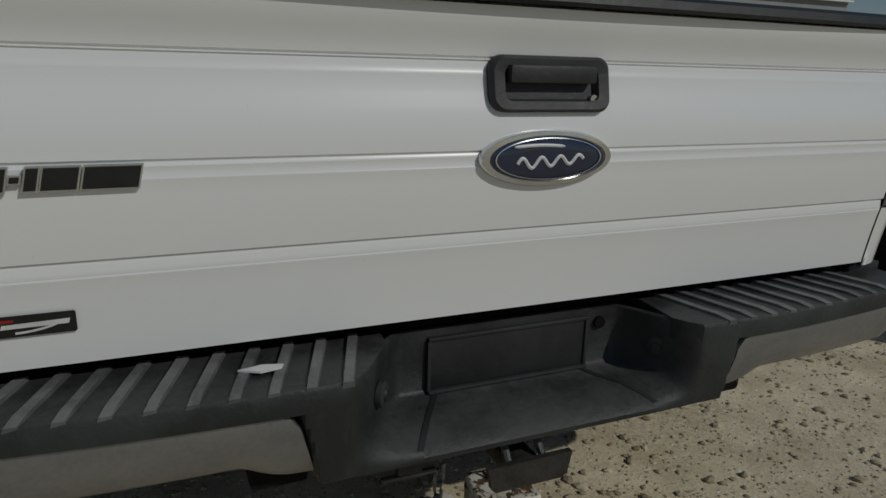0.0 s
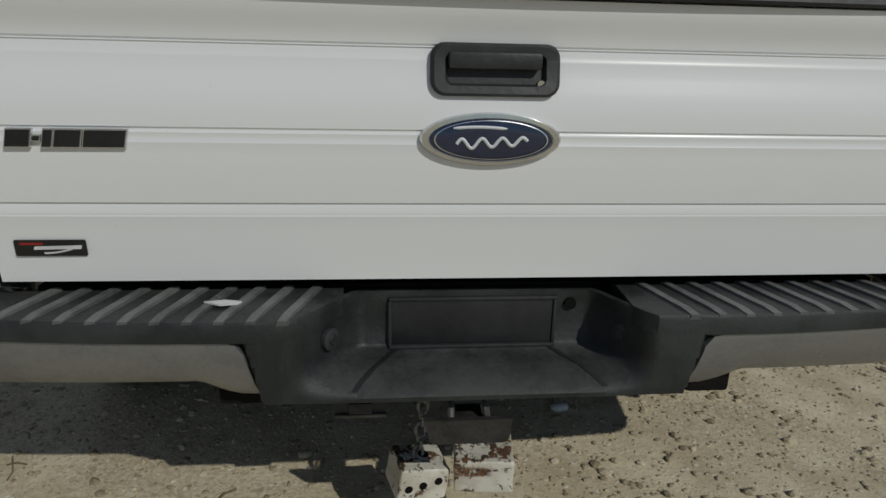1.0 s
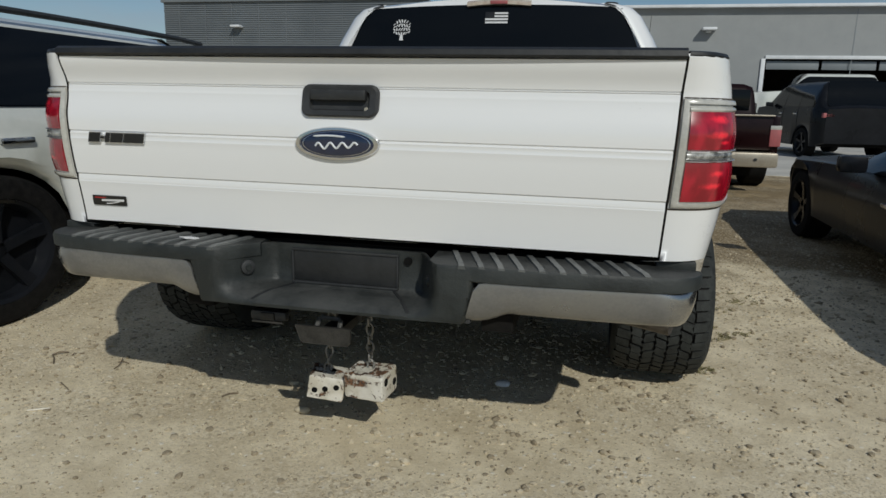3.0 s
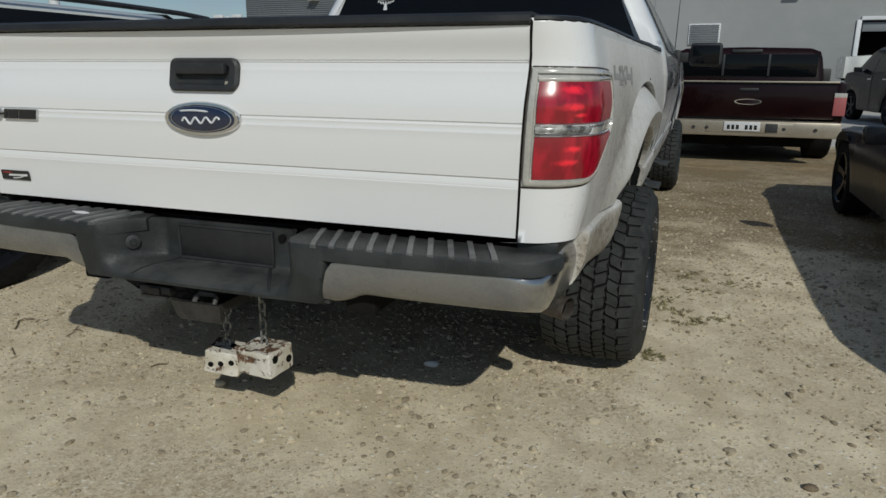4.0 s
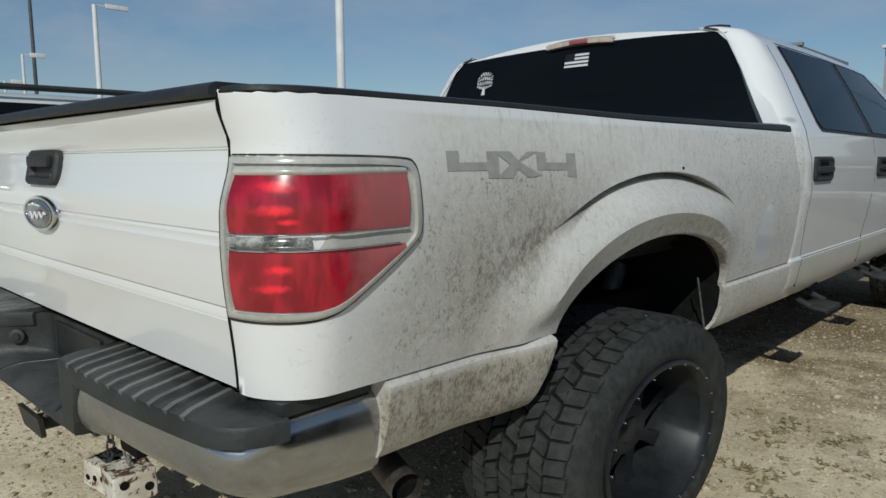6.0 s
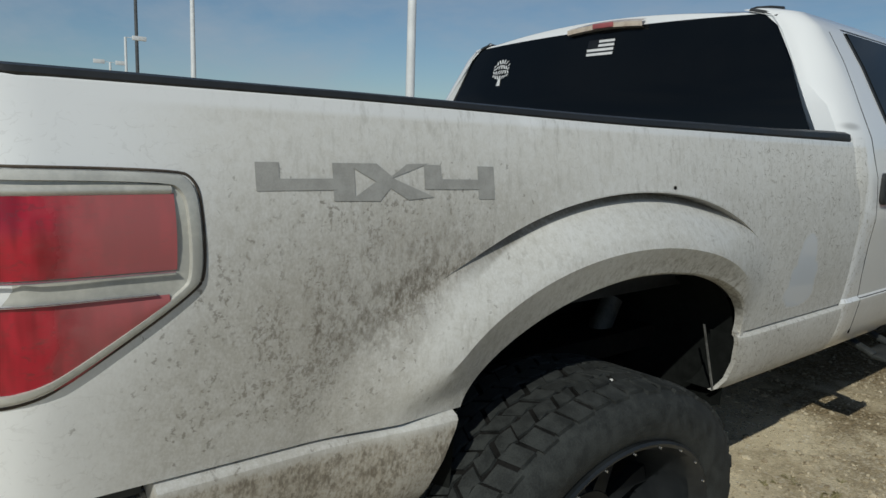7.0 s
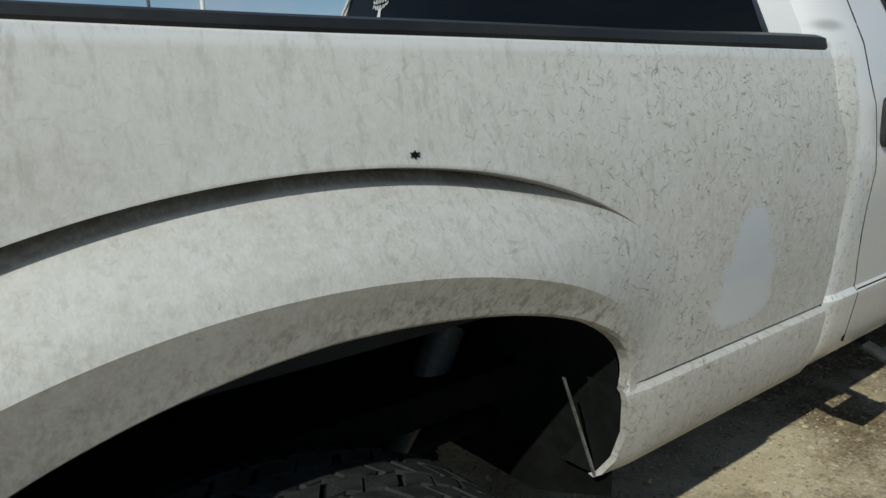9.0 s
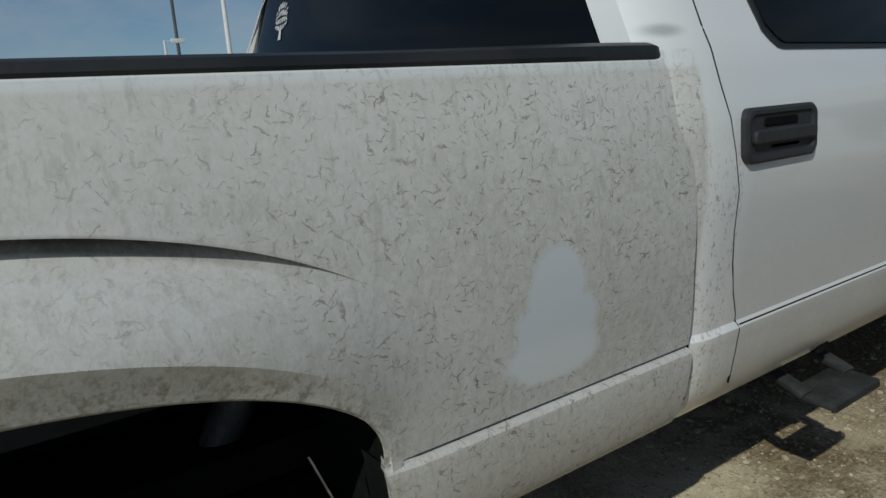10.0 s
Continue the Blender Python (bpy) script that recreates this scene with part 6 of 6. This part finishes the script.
white_car = car("white_car", "white hatchback far off by the building door", 7.3, 21.9, 25.9, 0.9, 1.0, 1.55, PEARL, (22.7, 25.1), 0.40, 0.9, 0.5, 0.24)
white_car.rotation_euler[2] = radians(90)
white_car.location.z = 0.62
dark_car = car("dark_car", "dark grey sport utility vehicle standing on the concrete drive", 5.75, 14.9, 19.1, 0.92, 1.12, 1.66, INK, (15.8, 18.2), 0.42, 0.9, 0.5, 0.26)
dark_car.rotation_euler[2] = radians(8)
apron = part("apron", box(bmesh.new(), (10.0, 23.95, 0.30), (11.0, 4.0, 0.64), 0.02), CONC)
tagged(apron, "raised concrete apron before the open bay", "apron", kind="structure")


def maroon_truck():
    X, Y = 1.80, 7.87
    root = thing("maroon_pickup", (X, Y + 2.6, 0.0), "dark maroon pickup truck with champagne bumper parked across the straw", "pickup truck")
    bm = bmesh.new()
    box(bm, (X, Y + 0.06, 0.885), (1.98, 0.10, 0.50), 0.02)
    tg = part("tailgate", bm, MAROON, root)
    boxed("tailgate_lip", (X, Y + 0.03, 1.135), (2.0, 0.12, 0.022), TAN, tg, 0.006)
    boxed("gate_handle", (X, Y + 0.005, 1.03), (0.22, 0.02, 0.035), BLACK, tg, 0.006)
    v, f = stacked([(ellipse(0.165, 0.042), 0.0), (ellipse(0.16, 0.04), 0.012), (ellipse(0.14, 0.030), 0.012)], lambda u, w, d: (X + u, Y + 0.008 - d, 0.86 + w))
    ob_ = link("oval_badge", v, f, BRIGHT, tg, "small chrome oval badge")
    v, f = stacked([(ellipse(0.145, 0.032), 0.011), (ellipse(0.14, 0.030), 0.014)], lambda u, w, d: (X + u, Y + 0.008 - d, 0.86 + w))
    link("badge_field", v, f, MAROON, ob_)
    for sg in (1, -1):
        bm = bmesh.new()
        box(bm, (X + sg * 1.04, Y + 0.85, 0.86), (0.10, 1.6, 0.56), 0.03)
        part("bed_side", bm, MAROON, root)
        boxed("tail_light", (X + sg * 1.03, Y + 0.05, 0.83), (0.14, 0.12, 0.28), RED, root, 0.015, "red tail light")
        boxed("light_top", (X + sg * 1.03, Y + 0.048, 0.965), (0.14, 0.12, 0.06), CLEAR, root, 0.01)
        for y in (Y + 1.05, Y + 4.8):
            road_wheel(root, X + sg * 1.11, y, 0.47, 0.28, sg, None, 6, 0.82)
        # extending tow mirror, standing off the cab
        boxed("tow_mirror", (X + sg * 1.25, Y + 3.2, 1.22), (0.26, 0.12, 0.24), BLACK, root, 0.03)
        boxed("mirror_arm", (X + sg * 1.05, Y + 3.2, 1.2), (0.22, 0.05, 0.04), BLACK, root, 0.01)
    bm = bmesh.new()
    box(bm, (X, Y - 0.08, 0.50), (2.12, 0.20, 0.215), 0.035)
    bp = part("rear_bumper", bm, TAN, root, "champagne coloured rear bumper")
    boxed("bumper_recess", (X + 0.03, Y - 0.172, 0.51), (1.0, 0.03, 0.14), TAN, bp, 0.01)
    boxed("number_plate", (X - 0.05, Y - 0.195, 0.53), (0.42, 0.012, 0.13), PLATE, bp, 0.006, "white number plate with dark bars")
    for i in range(7):
        if i != 3:
            boxed("plate_bar", (X - 0.205 + 0.052 * i, Y - 0.203, 0.52), (0.032, 0.004, 0.060), STICKER, bp, 0.001)
    for dx in (-0.62, -0.46, 0.43, 0.78):
        bm = bmesh.new()
        tube(bm, [(X + dx, Y - 0.18, 0.505), (X + dx, Y - 0.192, 0.505)], 0.022, 12)
        part("bumper_sensor", bm, BLACK, bp)
    boxed("bumper_step", (X + 0.29, Y - 0.185, 0.515), (0.14, 0.02, 0.12), BLACK, bp, 0.006)
    # cab
    rows = []
    for y, top, w in ((Y + 1.35, 1.53, 0.97), (Y + 1.43, 1.63, 0.95), (Y + 2.2, 1.665, 0.95), (Y + 4.0, 1.65, 0.91), (Y + 5.0, 1.22, 0.98), (Y + 6.4, 1.12, 0.98)):
        half = [(1.02, 0.45), (1.05, 0.80), (1.02, 1.14), ((w + 1.02) / 2, (1.14 + top) / 2), (w, top - 0.05), (w - 0.12, top), (0.0, top + 0.02)]
        rows.append([(X + a, y, b) for a, b in half] + [(X - a, y, b) for a, b in half[-2::-1]])
    v, f = sheet(rows)
    m = len(rows[0])
    f += [tuple(range(m)), tuple(5 * m + i for i in range(m))]
    link("cab", v, f, MAROON, root, "", 40)
    boxed("rear_window", (X, Y + 1.342, 1.375), (1.84, 0.02, 0.33), TINT, root, 0.004, "dark rear cab window")
    for dx in (-0.30, 0.30):
        boxed("window_bar", (X + dx, Y + 1.325, 1.375), (0.03, 0.02, 0.33), BLACK, root, 0.002)
    boxed("cab_brake_light", (X, Y + 1.35, 1.59), (0.4, 0.03, 0.05), BLACK, root, 0.01)
    # deep dark block stands for axle, spare and the shade under them
    part("underside", box(bmesh.new(), (X, Y + 3.2, 0.40), (1.6, 6.0, 0.34)), DARK, root)
    root.scale = (0.97, 1.0, 0.87)
    piped("aerial", [(X + 1.0, Y + 4.9, 1.2), (X + 1.02, Y + 4.8, 1.75)], 0.006, BLACK, root, 6)


maroon_truck()


# ---- building ----
def building():
    b = thing("warehouse", (8.0, 31.0, 0.0), "pale grey flat-walled service building with a dark open bay", "building")
    x0, x1, y, top = -3.6, 34.4, 26.0, 4.6
    d0, d1, dz = 6.07, 13.4, 2.84
    for c, size in ((((x0 + d0) / 2, y + 0.2, top / 2), (d0 - x0, 0.4, top)), (((d1 + x1) / 2, y + 0.2, top / 2), (x1 - d1, 0.4, top)),
                    (((d0 + d1) / 2, y + 0.2, (dz + top) / 2), (d1 - d0, 0.4, top - dz)), ((x0 + 0.2, y + 7, top / 2), (0.4, 13.2, top)),
                    ((x1 - 0.2, y + 7, top / 2), (0.4, 13.2, top)), (((x0 + x1) / 2, y + 13.8, top / 2), (x1 - x0, 0.4, top))):
        boxed("wall", c, size, WALL, b, 0)
    part("roof", box(bmesh.new(), ((x0 + x1) / 2, y + 7, top - 0.15), (x1 - x0 - 0.1, 13.8, 0.2)), WALL, b)
    bm = bmesh.new()
    box(bm, ((x0 + x1) / 2, y - 0.03, top + 0.04), (x1 - x0 + 0.1, 0.5, 0.10), 0.01)
    part("parapet_cap", bm, POLE, b)
    bm = bmesh.new()
    box(bm, (d0 - 0.06, y - 0.02, dz / 2), (0.14, 0.10, dz), 0.01)
    box(bm, ((d0 + d1) / 2, y - 0.02, dz + 0.05), (d1 - d0, 0.10, 0.12), 0.01)
    part("bay_frame", bm, POLE, b)
    # near-black sheet stands in for the shade inside the open bay
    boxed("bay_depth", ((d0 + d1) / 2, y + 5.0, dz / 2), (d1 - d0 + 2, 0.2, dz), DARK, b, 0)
    for i in range(4):
        boxed("door_panel", (d0 + 0.95 + 1.85 * i, y + 0.12, dz - 0.22), (1.75, 0.06, 0.30), CORR, b, 0.01)
    for x in (-0.6, 8.9, 18.0):
        boxed("panel_joint", (x, y - 0.002, top / 2), (0.03, 0.012, top - 0.1), CORR, b, 0)
    # louvre vent
    v = boxed("louvre_frame", (1.17, y - 0.02, 2.43), (1.06, 0.06, 0.72), POLE, b, 0.01, "pale louvred wall vent")
    for i in range(9):
        boxed("louvre_slat", (1.17, y - 0.07, 2.12 + 0.077 * i), (0.98, 0.06, 0.022), CORR, v, 0.004, "", Matrix.Rotation(0.5, 4, "X"))
    for x, z in ((4.05, 3.85), (-2.15, 3.65)):
        bm = bmesh.new()
        box(bm, (x, y - 0.22, z), (0.50, 0.44, 0.10), 0.04)
        box(bm, (x, y - 0.06, z - 0.04), (0.18, 0.14, 0.16), 0.02)
        part("wall_lamp", bm, POLE, b, "white wall-mounted lamp")
    # ribbed metal wing
    w = thing("metal_wing", (-14.0, 38.0, 0.0), "blue-grey ribbed metal building wing", "building")
    a0, a1, yy, tt = -23.75, -8.6, 34.0, 6.2
    zs, rows = [], []
    k = 0
    while k * 0.11 < tt:
        z = k * 0.11
        for dz_, dy in ((0.0, 0.0), (0.012, 0.05), (0.055, 0.05), (0.067, 0.0)):
            rows.append([(x, yy - dy, min(tt, z + dz_)) for x in (a0, (a0 + a1) / 2, a1)])
        k += 1
    link("ribbed_wall", *sheet(rows), CORR, w, smooth=False)
    part("wing_core", box(bmesh.new(), ((a0 + a1) / 2, yy + 4.1, tt / 2), (a1 - a0 - 0.05, 8.0, tt - 0.05)), CORR, w)
    boxed("wing_coping", ((a0 + a1) / 2, yy - 0.02, tt + 0.02), (a1 - a0 + 0.2, 0.3, 0.16), CORR, w, 0.01)
    for i in range(9):
        boxed("wall_seam", (a0 + 1.6 * (i + 0.6), yy - 0.055, tt / 2), (0.03, 0.02, tt), CORR, w, 0)
    bm = bmesh.new()
    box(bm, (-19.2, yy - 0.3, 4.85), (0.55, 0.5, 0.12), 0.05)
    part("wall_lamp", bm, POLE, w, "white wall-mounted lamp")


building()


# ---- lamp posts ----
def lamp_post(x, y, h, r, heads, mat=POLE):
    p = thing("lamp_post", (x, y, 0.0), "tall pale steel parking lot lamp post" if mat == POLE else "tall dark steel mast beyond the lot", "lamp post", "lot lamp posts")
    piped("post", [(x, y, 0), (x, y, h * 0.5), (x, y, h)], [r, r * 0.9, r * 0.75], mat, p, 14)
    bm = bmesh.new()
    box(bm, (x, y, 0.35), (r * 5, r * 5, 0.7), 0.04)
    part("post_base", bm, CONC, p)
    for dx, dy in heads:
        L = math.hypot(dx, dy)
        bm = bmesh.new()
        box(bm, (x + dx, y + dy, h), (max(0.9, abs(dx)) if dx else 0.4, max(0.9, abs(dy)) if dy else 0.4, 0.16 + 0.004 * abs(x)), 0.05)
        box(bm, (x + dx / 2, y + dy / 2, h), (max(abs(dx), 0.08), max(abs(dy), 0.08), 0.08))
        part("lamp_head", bm, POLE, p, "flat white lamp head")


lamp_post(-12.2, 10.54, 12.0, 0.115, ((0.9, 0), (-0.9, 0)))
lamp_post(-79.6, 29.8, 18.0, 0.32, ((0, 2.4),))
lamp_post(-119.4, 35.2, 33.0, 0.30, ((0, 2.4),), MARK)
lamp_post(-93.8, 26.4, 13.84, 0.20, ((0, 1.7),))
lamp_post(-139.1, 36.1, 15.0, 0.26, ((0, 1.9), (0, -1.9)))
lamp_post(-56.5, 76.5, 7.7, 0.16, ((1.4, 0), (-1.4, 0)))


# ---- ground cover ----
def pebbles():
    """Loose limestone chips near the truck, thicker in drifts."""
    rnd = random.Random(4)
    base = bmesh.new()
    bmesh.ops.create_icosphere(base, subdivisions=1, radius=1.0)
    ico = [v.co.copy() for v in base.verts]
    tris = [tuple(v.index for v in f.verts) for f in base.faces]
    base.free()
    verts, faces = [], []
    made = 0
    while made < 52000:
        x, y = rnd.uniform(-2.6, 3.2), rnd.uniform(-1.3, 6.0)
        d = noise.noise(Vector((x * 0.9, y * 0.9, 0.0))) * 0.5 + 0.5
        if rnd.random() > 0.25 + 0.75 * d or rnd.random() < smoothstep(2.0, 8.0, y) * 0.8:
            continue
        r = 0.0016 + 0.011 * rnd.random() ** 11 + 0.0042 * rnd.random() ** 1.4
        sx, sy, sz = r * rnd.uniform(0.8, 1.5), r * rnd.uniform(0.7, 1.2), r * rnd.uniform(0.4, 0.8)
        a = rnd.uniform(0, 6.28)
        ca, sa = math.cos(a), math.sin(a)
        o = len(verts)
        for v in ico:
            k = 1 + 0.55 * (rnd.random() - 0.5)
            px, py, pz = v.x * sx * k, v.y * sy * k, v.z * sz * k
            verts.append((x + px * ca - py * sa, y + px * sa + py * ca, pz + sz * 0.35))
        faces += [tuple(i + o for i in t) for t in tris]
        made += 1
    me = bpy.data.meshes.new("gravel")
    me.from_pydata(verts, [], faces)
    g = finish("gravel", me, PEBBLE, None, "", 35, False)
    tagged(g, "loose pale limestone chips strewn over the lot", "gravel", kind="stuff")


def stone(x, y, r, mat, label, name="stone"):
    bm = bmesh.new()
    bmesh.ops.create_icosphere(bm, subdivisions=2, radius=r, matrix=Matrix.Translation((x, y, r * 0.35)) @ Matrix.Diagonal((1.3, 1.0, 0.6, 1)))
    for v in bm.verts:
        v.co += Vector((noise.noise(v.co * 30), noise.noise(v.co * 30 + Vector((3, 1, 0))), 0.3 * noise.noise(v.co * 30))) * r * 0.35
    tagged(part(name, bm, mat), label, "stone", "loose stones")


def weeds():
    rnd = random.Random(7)
    verts, faces = [], []
    spots = [(1.10, 1.75, 0.22), (1.25, 2.05, 0.28), (1.05, 2.35, 0.25), (1.30, 1.65, 0.15), (0.98, 1.50, 0.06), (1.42, 2.3, 0.2), (1.2, 1.35, 0.05), (1.16, 1.12, 0.05)]
    for cx, cy, rad in spots:
        for _ in range(int(500 * rad)):
            a, d = rnd.uniform(0, 6.28), rad * math.sqrt(rnd.random())
            x, y = cx + d * math.cos(a), cy + d * math.sin(a)
            if noise.noise(Vector((x * 9, y * 9, 1))) < 0.05:
                continue
            for _ in range(4):
                b = rnd.uniform(0, 6.28)
                l, h, w = rnd.uniform(0.006, 0.020), rnd.uniform(0.002, 0.014), rnd.uniform(0.0015, 0.004)
                o = len(verts)
                dx, dy = math.cos(b), math.sin(b)
                verts += [(x - dy * w, y + dx * w, 0.001), (x + dy * w, y - dx * w, 0.001), (x + dx * l + dy * w * 0.6, y + dy * l - dx * w * 0.6, h), (x + dx * l * 1.4, y + dy * l * 1.4, h * 0.8), (x + dx * l - dy * w * 0.6, y + dy * l + dx * w * 0.6, h)]
                faces.append((o, o + 1, o + 2, o + 3, o + 4))
    me = bpy.data.meshes.new("weeds")
    me.from_pydata(verts, [], faces)
    tagged(finish("weeds", me, LEAF, None, "", 35, False), "small flat olive green weeds in the gravel", "weeds", kind="stuff")


def straw():
    rnd = random.Random(9)
    verts, faces = [], []
    for _ in range(9000):
        x, y = rnd.uniform(-1.0, 6.0), rnd.uniform(5.0, 10.4)
        if noise.noise(Vector((x * 0.8, y * 0.8, 4))) + 0.25 * smoothstep(5.0, 8.0, y) < 0.05:
            continue
        a, l, w, h = rnd.uniform(0, 3.14), rnd.uniform(0.02, 0.07), rnd.uniform(0.0012, 0.003), rnd.uniform(0.002, 0.02)
        dx, dy = math.cos(a) * l, math.sin(a) * l
        o = len(verts)
        verts += [(x, y, 0.002), (x + w, y + w, 0.002), (x + dx + w, y + dy + w, h), (x + dx, y + dy, h)]
        faces.append((o, o + 1, o + 2, o + 3))
    me = bpy.data.meshes.new("straw")
    me.from_pydata(verts, [], faces)
    tagged(finish("straw", me, TWIG, None, "", 35, False), "dead brown straw lying on the ground", "straw", kind="stuff")


pebbles()
stone(0.378, 0.727, 0.022, WHITE, "small white stone in the pickup's shadow")
stone(-0.27, 0.30, 0.022, PEBBLE, "small pale grey stone under the hanging dice")
stone(-0.40, 0.52, 0.016, PEBBLE, "pale stone at the edge of the shadow")
stone(1.62, 0.33, 0.017, TWIG, "dark flat stone on pale gravel")
weeds()
straw()


def stick(pts, r, mat, label):
    tagged(piped("twig", pts, r, mat, None, 6), label, "twig", "fallen twigs")


stick([(-0.60, 0.33, 0.004), (-0.585, 0.355, 0.008), (-0.56, 0.375, 0.004)], 0.003, TWIG, "short dry brown twig on the gravel")
stick([(-1.177, 0.049, 0.004), (-1.147, 0.064, 0.005), (-1.116, 0.084, 0.004)], 0.0032, SPLINT, "thin pale splinter on the gravel")
stick([(-1.494, 0.511, 0.004), (-1.476, 0.531, 0.012), (-1.451, 0.557, 0.004)], 0.0035, TWIG, "dry forked twig on the gravel")
stick([(-1.485, 0.505, 0.008), (-1.454, 0.477, 0.008), (-1.419, 0.435, 0.003)], 0.003, TWIG, "short side branch of a dry twig")
stick([(-1.416, 0.532, 0.003), (-1.416, 0.549, 0.007), (-1.384, 0.566, 0.003)], 0.0022, TWIG, "thin dry twig on the gravel")
stick([(-1.248, 0.283, 0.003), (-1.209, 0.255, 0.008), (-1.174, 0.236, 0.003)], 0.0026, TWIG, "dry curled twig on the gravel")
stick([(-1.150, 0.452, 0.003), (-1.149, 0.482, 0.008), (-1.179, 0.546, 0.012)], 0.0022, TWIG, "small dry sprig at the edge of the shadow")
stick([(-1.183, 0.520, 0.003), (-1.156, 0.522, 0.008), (-1.132, 0.520, 0.003)], 0.0022, TWIG, "thin dry sprig at the edge of the shadow")
